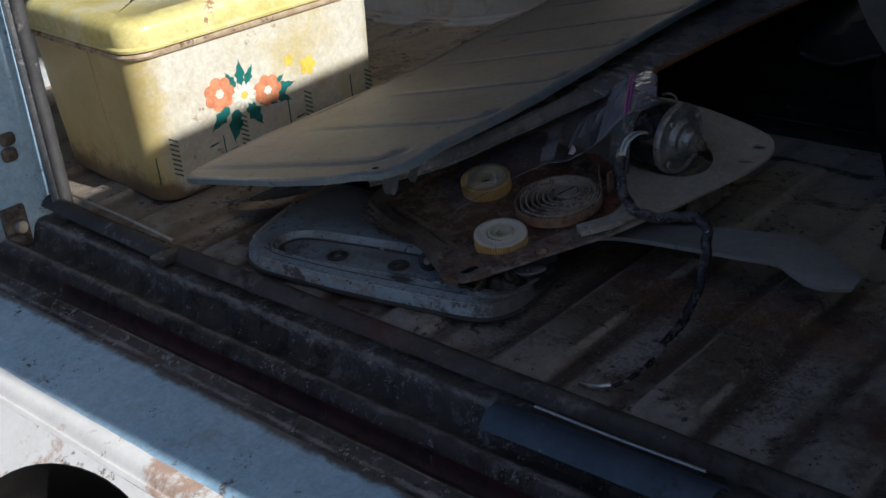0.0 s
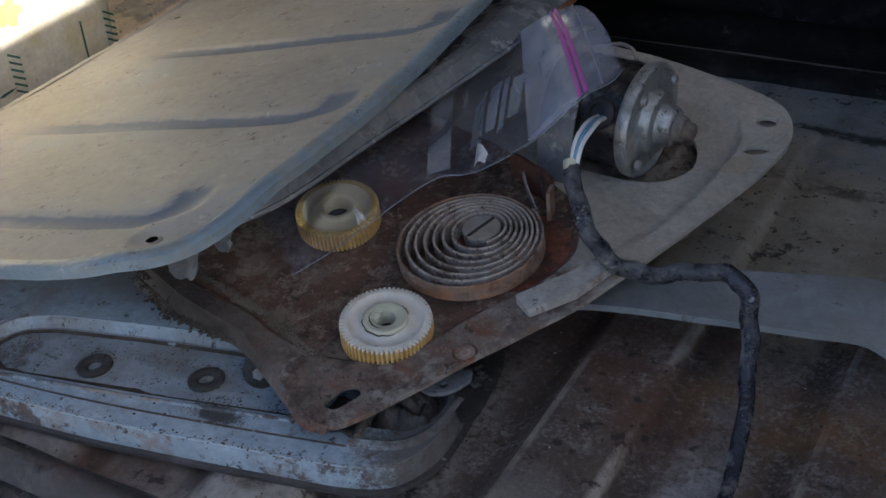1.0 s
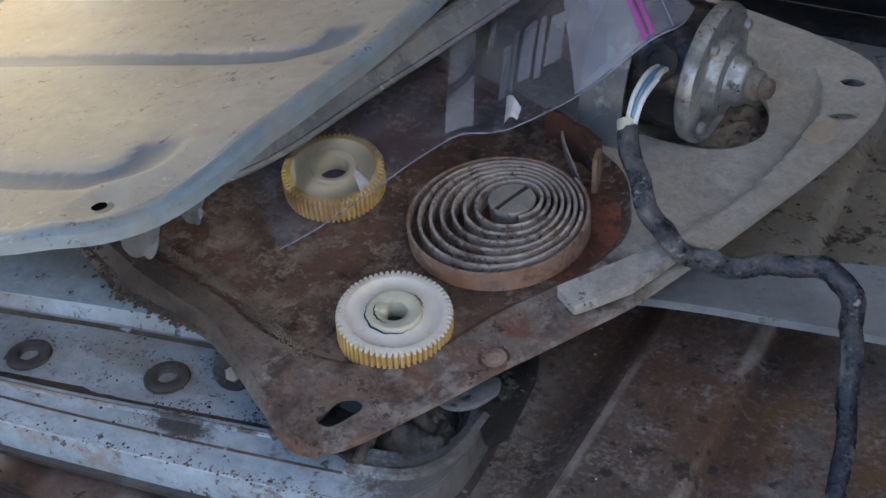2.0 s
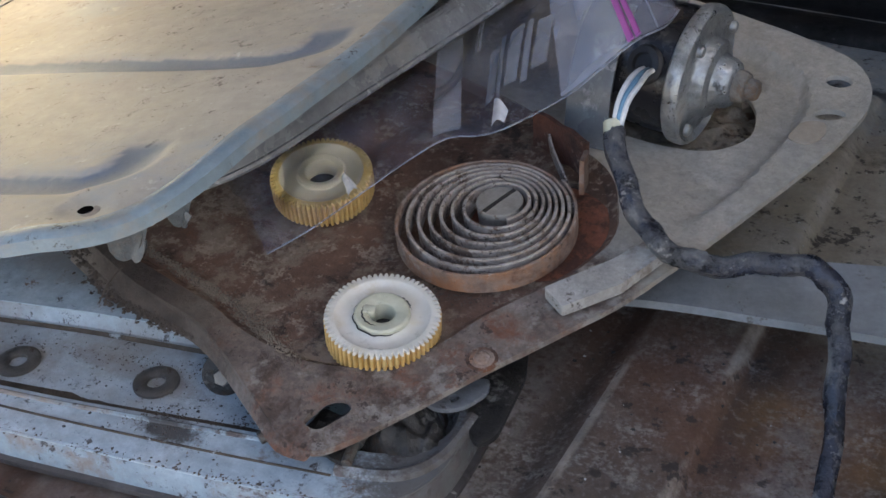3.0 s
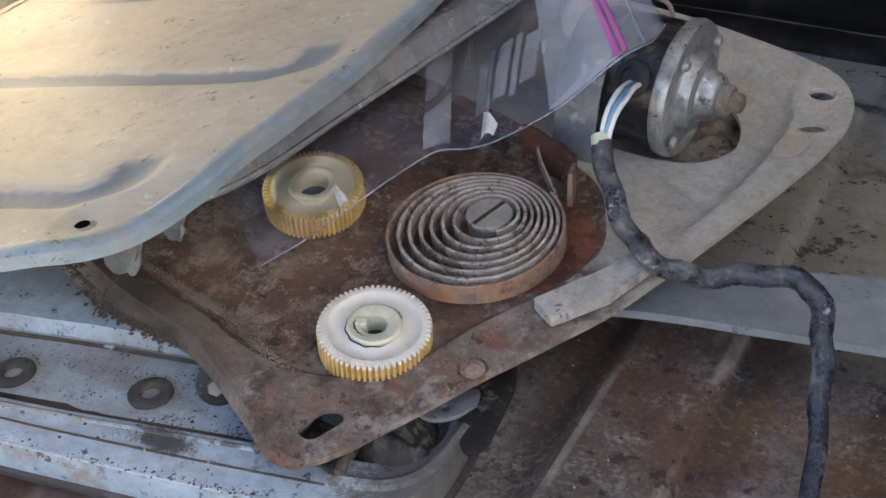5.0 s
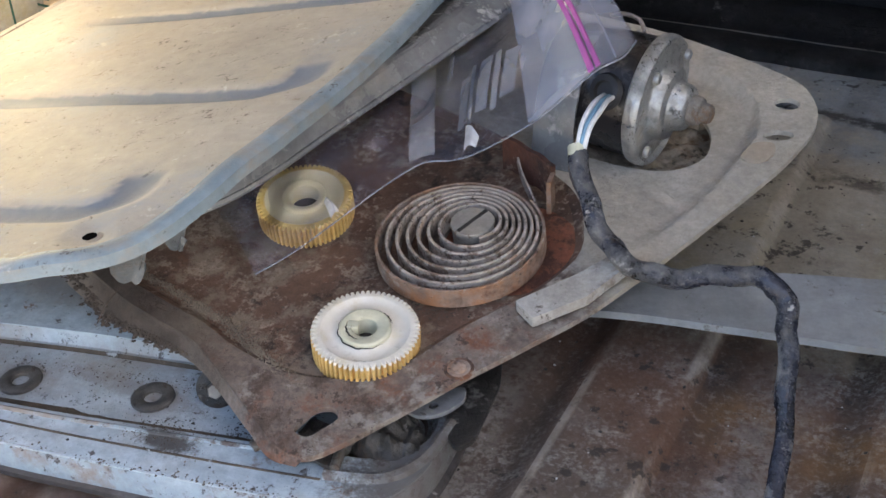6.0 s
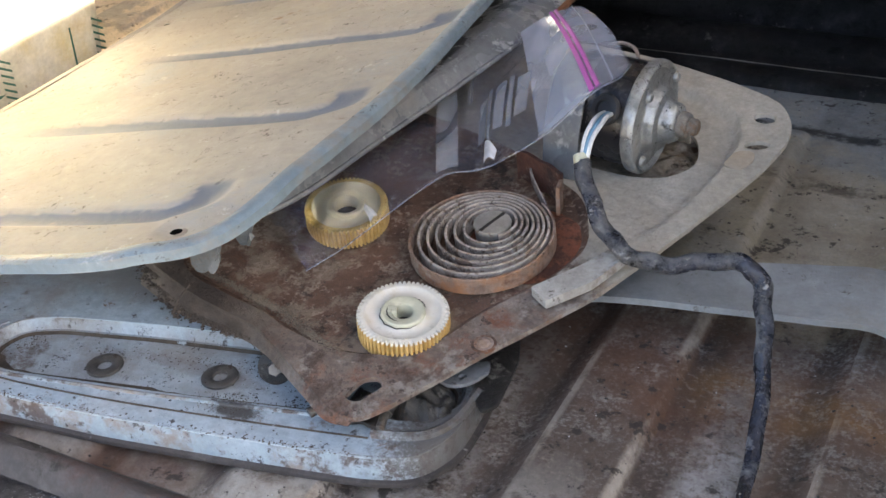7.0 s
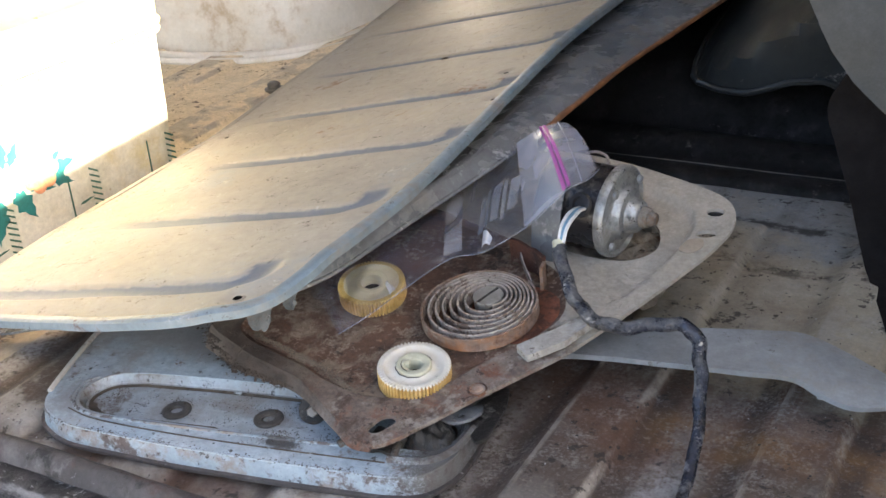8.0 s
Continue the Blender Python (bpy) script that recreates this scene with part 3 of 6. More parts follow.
def step(a, b, x):
    t = min(1, max(0, (x - a) / (b - a)))
    return t * t * (3 - 2 * t)


def rough_noise(x, y, z=0.0, s=30.0):
    return noise.noise(Vector((x * s, y * s, z * s)))


# ---- structure: load floor with pressed ribs ----
RIB, PITCH, RISE = 1.121, 0.128, 0.007


def floor_z(x, y):
    d = (x - RIB) % PITCH
    up = step(-0.014, 0.004, d) * (1 - step(0.042, 0.050, d)) + step(PITCH - 0.014, PITCH + 0.004, d)
    ends = step(1.062, 1.074, y) * (1 - step(1.535, 1.552, y) * (1 if x > 0.6 else 0))
    return RISE * (up * ends) - 0.004 + 0.0012 * rough_noise(x, y, 0, 9)


def floor_patch(x0, x1, y0, y1, dx, dy):
    nx, ny = round((x1 - x0) / dx), round((y1 - y0) / dy)
    return grid(nx, ny, lambda u, v: (x0 + u * (x1 - x0), y0 + v * (y1 - y0), floor_z(x0 + u * (x1 - x0), y0 + v * (y1 - y0))), -0.002)


def floor_paint(name, zones, seed, dirt=1.0):
    """Worn floor paint: zones of (y, colour) blend along the floor; the shoulders of the ribs are scuffed pale, the
    hollows beside them are darker.
    """
    m = stack(name, [(0.8, 0.8, 0.8), (1.0, 1.0, 1.0)], 0.8, 0, 0.5, 420, 9, seed)
    n, l = m.node_tree.nodes, m.node_tree.links
    bsdf = n["Principled BSDF"]
    grime = bsdf.inputs["Base Color"].links[0].from_socket
    tc = n.new("ShaderNodeTexCoord")
    sep = n.new("ShaderNodeSeparateXYZ")
    l.new(tc.outputs["Object"], sep.inputs[0])

    def noi(s, d=8.0, w=0.0, stretch=(1, 1, 1)):
        w = min(w, 0.1)
        mp = n.new("ShaderNodeMapping")
        mp.inputs["Scale"].default_value = stretch
        l.new(tc.outputs["Object"], mp.inputs[0])
        t = n.new("ShaderNodeTexNoise")
        t.inputs["Scale"].default_value, t.inputs["Detail"].default_value, t.inputs["Roughness"].default_value, t.inputs["Distortion"].default_value = s, d, 0.68, w
        l.new(mp.outputs[0], t.inputs["Vector"])
        return t.outputs[0]

    def op(kind, a, b2=None, c2=None):
        t = n.new("ShaderNodeMath")
        t.operation = kind
        for i2, v in enumerate((a, b2, c2)):
            if v is None:
                continue
            if isinstance(v, (int, float)):
                t.inputs[i2].default_value = v
            else:
                l.new(v, t.inputs[i2])
        return t.outputs[0]

    def sm(v, a, b2, lo=0.0, hi=1.0):
        t = n.new("ShaderNodeMapRange")
        t.interpolation_type = "SMOOTHSTEP"
        for i2, q in enumerate((a, b2, lo, hi)):
            t.inputs[i2 + 1].default_value = q
        l.new(v, t.inputs[0])
        return t.outputs[0]

    def mix(f, a, b2):
        t = n.new("ShaderNodeMix")
        t.data_type = "RGBA"
        l.new(f, t.inputs[0])
        for i2, v in ((6, a), (7, b2)):
            if isinstance(v, tuple):
                t.inputs[i2].default_value = (*v, 1)
            else:
                l.new(v, t.inputs[i2])
        return t.outputs[2]

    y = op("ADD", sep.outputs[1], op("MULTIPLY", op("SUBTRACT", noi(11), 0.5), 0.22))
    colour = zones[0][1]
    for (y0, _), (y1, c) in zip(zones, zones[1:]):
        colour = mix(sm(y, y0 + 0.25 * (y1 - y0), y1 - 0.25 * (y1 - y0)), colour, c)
    pale = op("MULTIPLY", sm(op("ADD", sep.outputs[0], op("MULTIPLY", op("SUBTRACT", noi(8, 5), 0.5), 0.25)), 1.17, 1.27), sm(noi(15, 9), 0.38, 0.56))
    colour = mix(op("MULTIPLY", pale, 0.75), colour, (0.30, 0.285, 0.265))
    # rib shoulders
    d = op("MODULO", op("ADD", sep.outputs[0], PITCH * 20 - RIB + 0.0), PITCH)
    e1 = sm(op("ABSOLUTE", op("SUBTRACT", d, 0.045)), 0.0012, 0.0040, 1.0, 0.0)
    e2 = sm(op("ABSOLUTE", op("SUBTRACT", d, 0.0015)), 0.001, 0.0035, 1.0, 0.0)
    edge = op("MAXIMUM", e1, op("MULTIPLY", e2, 0.65))
    scuff = op("MULTIPLY", edge, sm(noi(34, 10, 0.4, (1, 0.45, 1)), 0.45, 0.60))
    colour = mix(op("MULTIPLY", scuff, 0.95), colour, (0.40, 0.345, 0.28))
    top = op("MULTIPLY", sm(op("ABSOLUTE", op("SUBTRACT", d, 0.0225)), 0.020, 0.026, 1.0, 0.0), sm(noi(20, 9, 0.8), 0.47, 0.56))
    keep = op("MAXIMUM", sm(sep.outputs[1], 1.10, 1.16, 0.8, 0.12), sm(sep.outputs[1], 1.29, 1.36, 0.0, 0.6))
    colour = mix(op("MULTIPLY", top, keep), colour, (0.34, 0.31, 0.265))
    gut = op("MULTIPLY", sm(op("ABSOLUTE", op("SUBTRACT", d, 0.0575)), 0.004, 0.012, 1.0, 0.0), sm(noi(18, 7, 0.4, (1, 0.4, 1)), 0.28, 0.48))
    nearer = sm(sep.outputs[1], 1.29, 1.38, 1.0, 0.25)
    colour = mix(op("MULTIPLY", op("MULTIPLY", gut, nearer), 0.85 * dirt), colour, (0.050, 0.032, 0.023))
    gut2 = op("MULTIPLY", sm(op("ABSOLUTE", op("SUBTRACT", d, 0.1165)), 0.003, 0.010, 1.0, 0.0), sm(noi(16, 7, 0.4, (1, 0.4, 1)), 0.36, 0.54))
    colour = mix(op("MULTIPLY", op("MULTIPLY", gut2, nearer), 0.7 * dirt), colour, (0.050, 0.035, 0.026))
    grit = op("MULTIPLY", sm(op("ABSOLUTE", op("SUBTRACT", d, 0.086)), 0.010, 0.023, 1.0, 0.0), sm(op("ADD", noi(260, 12), op("MULTIPLY", noi(34, 8), 0.9)), 0.78, 1.06))
    colour = mix(op("MULTIPLY", op("MULTIPLY", grit, sm(sep.outputs[1], 1.17, 1.25, 1.0, 0.25)), 0.85 * dirt), colour, (0.35, 0.325, 0.30))
    glow = op("MULTIPLY", sm(op("ABSOLUTE", op("SUBTRACT", sep.outputs[1], 1.238)), 0.008, 0.032, 1.0, 0.0), op("MULTIPLY", sm(sep.outputs[0], 1.03, 1.06), sm(noi(24, 9), 0.40, 0.62)))
    colour = mix(op("MULTIPLY", glow, 0.6 * dirt), colour, (0.21, 0.105, 0.030))
    # pale flecked paint, rust, dark specks
    fleck = op("MULTIPLY", sm(op("ADD", noi(13, 6), op("MULTIPLY", noi(60, 8), 0.5)), 0.72, 0.90), sm(op("ADD", noi(420, 12), op("MULTIPLY", noi(130, 8), 0.6)), 0.74, 0.96))
    colour = mix(op("MULTIPLY", fleck, 0.5), colour, (0.40, 0.375, 0.335))
    colour = mix(op("MULTIPLY", sm(noi(300, 8), 0.50, 0.68), 0.4), colour, (0.30, 0.26, 0.21))
    colour = mix(op("MULTIPLY", op("MULTIPLY", sm(noi(9, 9), 0.50, 0.66), sm(sep.outputs[1], 1.29, 1.36, 1.0, 0.35)), 0.7 * dirt), colour, (0.100, 0.046, 0.024))
    colour = mix(op("MULTIPLY", sm(noi(28, 9), 0.56, 0.70), 0.6 * dirt), colour, (0.05, 0.033, 0.023))
    colour = mix(op("MULTIPLY", sm(op("ADD", noi(95, 8), op("MULTIPLY", noi(14, 3), 0.4)), 0.79, 0.86), 0.85), colour, (0.03, 0.022, 0.017))
    # grime caught in the cross seam and at the rib ends
    wave = op("ADD", sep.outputs[1], op("MULTIPLY", op("SUBTRACT", noi(40, 6), 0.5), 0.03))
    seam = op("MULTIPLY", sm(op("ABSOLUTE", op("SUBTRACT", wave, 1.472)), 0.003, 0.011, 1.0, 0.0), sm(noi(38, 8), 0.42, 0.58))
    colour = mix(op("MULTIPLY", seam, 0.75 * dirt), colour, (0.045, 0.030, 0.020))
    ends2 = op("MULTIPLY", sm(op("ABSOLUTE", op("SUBTRACT", wave, 1.549)), 0.003, 0.010, 1.0, 0.0), sm(noi(22, 6), 0.42, 0.52))
    colour = mix(op("MULTIPLY", ends2, 0.9 * dirt), colour, (0.025, 0.022, 0.02))
    t = n.new("ShaderNodeMix")
    t.data_type, t.blend_type = "RGBA", "MULTIPLY"
    t.inputs[0].default_value = 1.0
    l.new(colour, t.inputs[6])
    l.new(grime, t.inputs[7])
    l.new(t.outputs[2], bsdf.inputs["Base Color"])
    return m


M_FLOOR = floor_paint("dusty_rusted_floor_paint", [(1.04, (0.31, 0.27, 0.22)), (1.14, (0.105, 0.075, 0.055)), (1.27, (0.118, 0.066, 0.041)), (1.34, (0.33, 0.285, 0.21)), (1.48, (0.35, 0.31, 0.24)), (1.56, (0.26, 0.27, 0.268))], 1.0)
# Sandy dust; zones past y 1.3 lightened to stand in for bounced light.
M_FLOOR_TAN = floor_paint("sandy_dust_on_floor_paint", [(1.0, (0.24, 0.19, 0.135)), (1.3, (0.36, 0.28, 0.19)), (1.45, (0.76, 0.61, 0.40)), (2.2, (0.78, 0.65, 0.45))], 2.0, 0.3)
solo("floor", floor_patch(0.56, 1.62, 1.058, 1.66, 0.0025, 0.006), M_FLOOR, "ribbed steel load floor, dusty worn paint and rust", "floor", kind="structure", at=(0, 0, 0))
solo("floor_side", floor_patch(-0.1, 0.56, 1.058, 2.7, 0.004, 0.012), M_FLOOR_TAN, "ribbed load floor under sandy dust beside the wheel arch", "floor", kind="structure", at=(0, 0, 0))

# ---- structure: sill, channels and the outer body edge ----
def extrude_profile(profile, x0, x1, nx=60, rough=0.0008, thick=-0.0015):
    pts = [Vector((0, y, z)) for y, z in profile]
    seg = smooth_path([(0, y, z) for y, z in profile], 3)
    m = len(seg) - 1

    def fn(u, v):
        p = seg[min(m, round(v * m))]
        x = x0 + u * (x1 - x0)
        return (x, p.y + rough * rough_noise(x, p.y, 1, 25), p.z + rough * rough_noise(x, p.y, 5, 25))
    return grid(nx, m, fn, thick)


def crest_paint(name, bands, seed):
    """Grimy channel paint, rubbed pale along the pressed crests: bands of (y, half width)."""
    m = stack(name, [(0.024, 0.020, 0.019), (0.052, 0.044, 0.040), (0.085, 0.073, 0.065)], 0.6, 0, 0.6, 260, 22, seed,
              [((0.095, 0.04, 0.03), 16, 0.16, 0.2, 0.8), ((0.15, 0.155, 0.158), 55, 0.24, 0.16, 0.7), ((0.014, 0.012, 0.011), 40, 0.34, 0.16, 0.85), ((0.26, 0.265, 0.265), 150, 0.20, 0.08, 0.7), ((0.34, 0.34, 0.33), 420, 0.17, 0.06, 0.7)], speck=0.55)
    n, l = m.node_tree.nodes, m.node_tree.links
    bsdf = n["Principled BSDF"]
    colour = bsdf.inputs["Base Color"].links[0].from_socket
    tc = n.new("ShaderNodeTexCoord")
    sep = n.new("ShaderNodeSeparateXYZ")
    l.new(tc.outputs["Object"], sep.inputs[0])
    for y, half in bands:
        off = n.new("ShaderNodeMath")
        off.operation, off.inputs[1].default_value = "SUBTRACT", y
        l.new(sep.outputs[1], off.inputs[0])
        dist = n.new("ShaderNodeMath")
        dist.operation = "ABSOLUTE"
        l.new(off.outputs[0], dist.inputs[0])
        near = n.new("ShaderNodeMapRange")
        near.interpolation_type = "SMOOTHSTEP"
        near.inputs[1].default_value, near.inputs[2].default_value, near.inputs[3].default_value, near.inputs[4].default_value = 0.0, half, 0.17, -0.17
        l.new(dist.outputs[0], near.inputs[0])
        mp = n.new("ShaderNodeMapping")
        mp.inputs["Scale"].default_value = (0.35, 1, 1)
        mp.inputs["Location"].default_value = (y * 7, 0, 0)
        l.new(tc.outputs["Object"], mp.inputs[0])
        tx = n.new("ShaderNodeTexNoise")
        tx.inputs["Scale"].default_value, tx.inputs["Detail"].default_value, tx.inputs["Roughness"].default_value = 90.0, 12.0, 0.78
        l.new(mp.outputs[0], tx.inputs["Vector"])
        add = n.new("ShaderNodeMath")
        l.new(near.outputs[0], add.inputs[0])
        l.new(tx.outputs[0], add.inputs[1])
        mask = n.new("ShaderNodeMapRange")
        mask.interpolation_type = "SMOOTHSTEP"
        mask.inputs[1].default_value, mask.inputs[2].default_value, mask.inputs[4].default_value = 0.54, 0.80, 0.8
        l.new(add.outputs[0], mask.inputs[0])
        mx = n.new("ShaderNodeMix")
        mx.data_type = "RGBA"
        l.new(mask.outputs[0], mx.inputs[0])
        l.new(colour, mx.inputs[6])
        mx.inputs[7].default_value = (0.27, 0.255, 0.24, 1)
        colour = mx.outputs[2]
    l.new(colour, bsdf.inputs["Base Color"])
    return m


M_CREST = crest_paint("rubbed_channel_paint", [(0.978, 0.012), (1.020, 0.008), (1.040, 0.010)], 53.0)
M_RIMGRIME = crest_paint("brown_grime_on_sill_rim", [(0.9150, 0.0028), (0.926, 0.012), (0.904, 0.006)], 54.0)
solo("sill_channel", extrude_profile([(0.949, -0.029), (0.957, -0.0325), (0.963, -0.028), (0.967, -0.018), (0.972, -0.0125), (0.979, -0.011), (0.986, -0.015), (0.992, -0.025),
                                      (1.008, -0.028), (1.016, -0.010), (1.024, -0.002), (1.040, -0.003), (1.050, 0.002), (1.057, 0.003), (1.062, -0.003)], 0.36, 1.62, 150),
     M_CREST, "grimy pressed steel sill channels between floor and body edge", "sill", kind="structure", at=(0, 0, 0))
solo("sill_rim", extrude_profile([(0.899, 0.0025), (0.904, 0.004), (0.910, 0.0068), (0.9145, 0.0086), (0.918, 0.0072), (0.926, -0.002), (0.936, -0.013), (0.944, -0.022), (0.949, -0.029)], 0.30, 1.62, 150),
     M_RIMGRIME, "brown grimy inner rim of the sill with rubbed crest", "sill", kind="structure", at=(0, 0, 0))
solo("sill_stripe", extrude_profile([(0.9445, -0.0215), (0.950, -0.0285), (0.957, -0.0318), (0.9625, -0.0272), (0.9655, -0.0195)], 0.50, 1.6, 60, 0.0004), M_RED, "dark red paint left along the sill channel", "sill", kind="structure")
solo("sill_edge", extrude_profile([(0.828, -0.006), (0.85, -0.002), (0.878, 0.0), (0.892, 0.0012), (0.899, 0.0025)], 0.30, 1.62, 120), M_SILLBLUE,
     "body sill with blue sky shade in its paint and grime along its edge", "sill", kind="structure", at=(0, 0, 0))
lip = extrude_profile([(0.806, -0.0175), (0.809, -0.0150), (0.811, -0.0155), (0.814, -0.0120), (0.818, -0.0085), (0.823, -0.0068), (0.828, -0.006)], 0.30, 1.62, 120)
solo("body_edge", lip, M_WHITE, "white painted outer body edge with rust chips", "sill", kind="structure")


def outer_face():
    """The sloping outer face below the edge, with the round lamp opening."""
    def place(s, d):
        return (s, 0.806 - 0.8 * d, -0.0175 - 0.6 * d)
    bm = bmesh.new()
    ring = [(0.30, 0.0), (1.62, 0.0), (1.62, 0.6), (0.30, 0.6)]
    hole = oval(0.83, 0.080, 0.125, 0.072, 0, 44)
    loops = []
    for r in (ring, hole):
        vs = [bm.verts.new((a, b, 0)) for a, b in r]
        loops += [bm.edges.new((vs[i], vs[(i + 1) % len(vs)])) for i in range(len(vs))]
    bmesh.ops.triangle_fill(bm, edges=loops, use_beauty=True)
    for v in bm.verts:
        v.co = Vector(place(v.co.x, v.co.y))
    bmesh.ops.recalc_face_normals(bm, faces=bm.faces)
    bmesh.ops.solidify(bm, geom=list(bm.faces), thickness=0.003)
    return bm


solo("body_rear_face", outer_face(), M_WHITE, "white rear body face with a round opening", "body panel", kind="structure", smooth=False)
solo("opening_liner", grid(44, 4, lambda u, v: (0.83 + 0.126 * math.cos(2 * math.pi * u), 0.806 - 0.8 * (0.080 + 0.073 * math.sin(2 * math.pi * u)) + 0.05 * v,
                                               -0.0175 - 0.6 * (0.080 + 0.073 * math.sin(2 * math.pi * u)) - 0.07 * v), 0.001), M_TRIM, "dark hollow behind the round body opening", "body panel", kind="structure")
solo("opening_back", box(0.66, 0.69, -0.22, 1.0, 0.86, -0.205, 0.002), M_TRIM, "dark inner panel behind the round body opening", "body panel", kind="structure")

# rear face of the body under the sill, walls, roof and front, closing the place
solo("wall_left", box(-0.16, 1.0, -0.3, -0.10, 3.2, 1.2, 0.004), M_CARPAINT, "pale painted body side of the car", "wall", kind="structure")
W0, W1, WZ0, WZ1 = 1.085, 2.75, 0.775, 1.12
# The piece splitting the window is added, unseen, to keep sun off floor and arch.
for nm, b in (("wall_right", (1.60, 0.854, -0.3, 1.64, 3.2, WZ0)), ("wall_right_top", (1.60, 0.854, WZ1, 1.64, 3.2, 1.2)),
              ("pillar_right", (1.60, 0.854, WZ0, 1.64, W0, WZ1)), ("sun_blocker", (1.60, 1.52, WZ0, 1.64, 2.16, WZ1)), ("pillar_front", (1.60, W1, WZ0, 1.64, 3.2, WZ1))):
    solo(nm, box(*b, 0.0), M_CARPAINT, "unseen piece of the car side that shapes the window light", "wall", kind="structure")
solo("wall_front", box(-0.16, 3.2, -0.3, 1.64, 3.24, 1.2, 0.0), M_TRIM, "dark seat backs closing the front of the cabin", "wall", kind="structure")
solo("ceiling", box(-0.16, 0.95, 1.2, 1.64, 3.24, 1.24, 0.0), M_LINER, "grey headliner under the roof", "ceiling", kind="structure")
solo("ground", grid(40, 40, lambda u, v: ((u - 0.5) * 400, (v - 0.5) * 400, -0.75 + 0.02 * rough_noise(u * 9, v * 9)), 0.02), M_GROUND, "dry bare earth round the car", "ground", kind="structure")

# left door jamb
jamb = thing("jamb", (0.36, 1.0, -0.02), "body jamb with blue sky shade in its paint and a weathered rubber seal", "jamb", kind="structure")
part("post", grid(24, 16, lambda u, v: (0.345 + 0.02 * math.sin(v * 3.1) - 0.03 * u - 0.1 * (1 - v), 0.90 + 0.155 * v + 0.015 * u, -0.06 + 1.06 * u), -0.02), M_SILLBLUE, jamb)
part("seal", tube([(0.362, 1.058, -0.01), (0.357, 1.062, 0.1), (0.348, 1.068, 0.3), (0.33, 1.075, 0.6), (0.31, 1.08, 0.99)], 0.0085, 10), M_SEAL, jamb, "weathered black rubber seal")
part("seal_lip", tube([(0.366, 1.045, 0.0), (0.361, 1.048, 0.1), (0.352, 1.054, 0.3), (0.334, 1.061, 0.6), (0.314, 1.066, 0.99)], 0.004, 8), M_SKIN, jamb, "grey metal edge of the seal")
striker = part("striker_plate", box(0.330, 0.992, -0.045, 0.338, 1.022, 0.012, 0.004, 3), M_LATCH, jamb, "muddy striker plate")
for y, z in ((1.010, -0.013), (1.000, -0.036)):
    screw = part("screw", lathe([(0.0085, 0), (0.0085, 0.002), (0.0070, 0.004), (0, 0.0045)], 18, Matrix.Translation((0.338, y, z)) @ pose(0, 0, 0, 0, 90, 0)), M_BRIGHT, striker, "pale cross-head screw")
part("bracket", join(box(0.331, 1.012, 0.062, 0.341, 1.030, 0.078, 0.005, 3), box(0.331, 1.014, 0.080, 0.341, 1.032, 0.095, 0.005, 3)), M_LATCH, jamb, "two dark muddy catch lugs")
part("latch", join(lathe([(0.017, -0.006), (0.018, 0.0), (0.016, 0.005), (0.009, 0.006), (0.008, 0.001), (0, 0.001)], 24, Matrix.Translation((0.340, 0.994, -0.060)) @ pose(0, 0, 0, 0, 80, 0)),
                   tube([(0.342, 0.985, -0.030), (0.352, 0.990, -0.020), (0.356, 1.004, -0.024), (0.350, 1.014, -0.036)], 0.006, 8), box(0.334, 0.975, -0.078, 0.352, 1.012, -0.066, 0.005, 3)), M_LATCH, jamb, "greasy round latch claw")

# seals and strips lying along the floor edge
strip = thing("threshold_strip", (0.48, 1.05, 0.003), "dark scuff strip with a bright edge along the floor", "trim", kind="structure")
part("strip", grid(40, 8, lambda u, v: (0.345 + 0.245 * u, 1.032 + 0.026 * v - 0.012 * u + 0.004, 0.004 + 0.009 * math.sin(math.pi * v)), 0.0015), M_SEAL, strip)
part("bright_edge", tube([(0.36, 1.066, 0.0105), (0.48, 1.060, 0.011), (0.578, 1.053, 0.0105)], 0.0014, 6), M_BRIGHT, strip, "bright worn metal edge")
part("end_clip", box(0.585, 1.016, 0.0, 0.605, 1.052, 0.011, 0.004, 3), M_SEAL, strip, "dark metal end clip")
strip2 = thing("floor_edge_strip", (1.13, 1.0, 0.0), "faded blue-grey vinyl strip with a bright edge on the sill", "trim", kind="structure")
part("strip", grid(30, 8, lambda u, v: (1.045 + 0.185 * u, 0.985 + 0.034 * v + 0.004 * u, 0.002 + 0.0115 * math.sin(math.pi * min(1, v * 1.0)) ** 0.6), 0.0015), M_BLUEVINYL, strip2)
part("bright_edge", tube([(1.07, 1.0205, 0.0105), (1.14, 1.0205, 0.0105), (1.212, 1.0225, 0.0105)], 0.0013, 6), M_BRIGHT, strip2, "bright worn metal edge")
solo("floor_rail", grid(120, 8, lambda u, v: (0.60 + 0.72 * u, 1.034 + 0.022 * v, 0.0015 + 0.011 * math.sin(math.pi * v) ** 0.7 + 0.001 * rough_noise(u * 3, v, 0, 8)), 0.0015), M_CHANNEL,
     "grimy rounded rail along the floor edge", "trim", kind="structure")

# ---- wheel arch and rear ledge ----
def arch(u, v):
    a = math.pi * (0.42 - 0.92 * u)
    c, q = math.cos(a), math.sin(a)
    c, q = math.copysign(abs(c) ** 0.46, c), math.copysign(abs(q) ** 0.46, q)
    r = 1 - 0.93 * v
    return (-0.06 + 0.425 * c * r ** 0.75, 2.16 + 0.355 * q * r ** 0.75, -0.004 + 0.34 * (1 - r ** 2.6) ** 0.6)


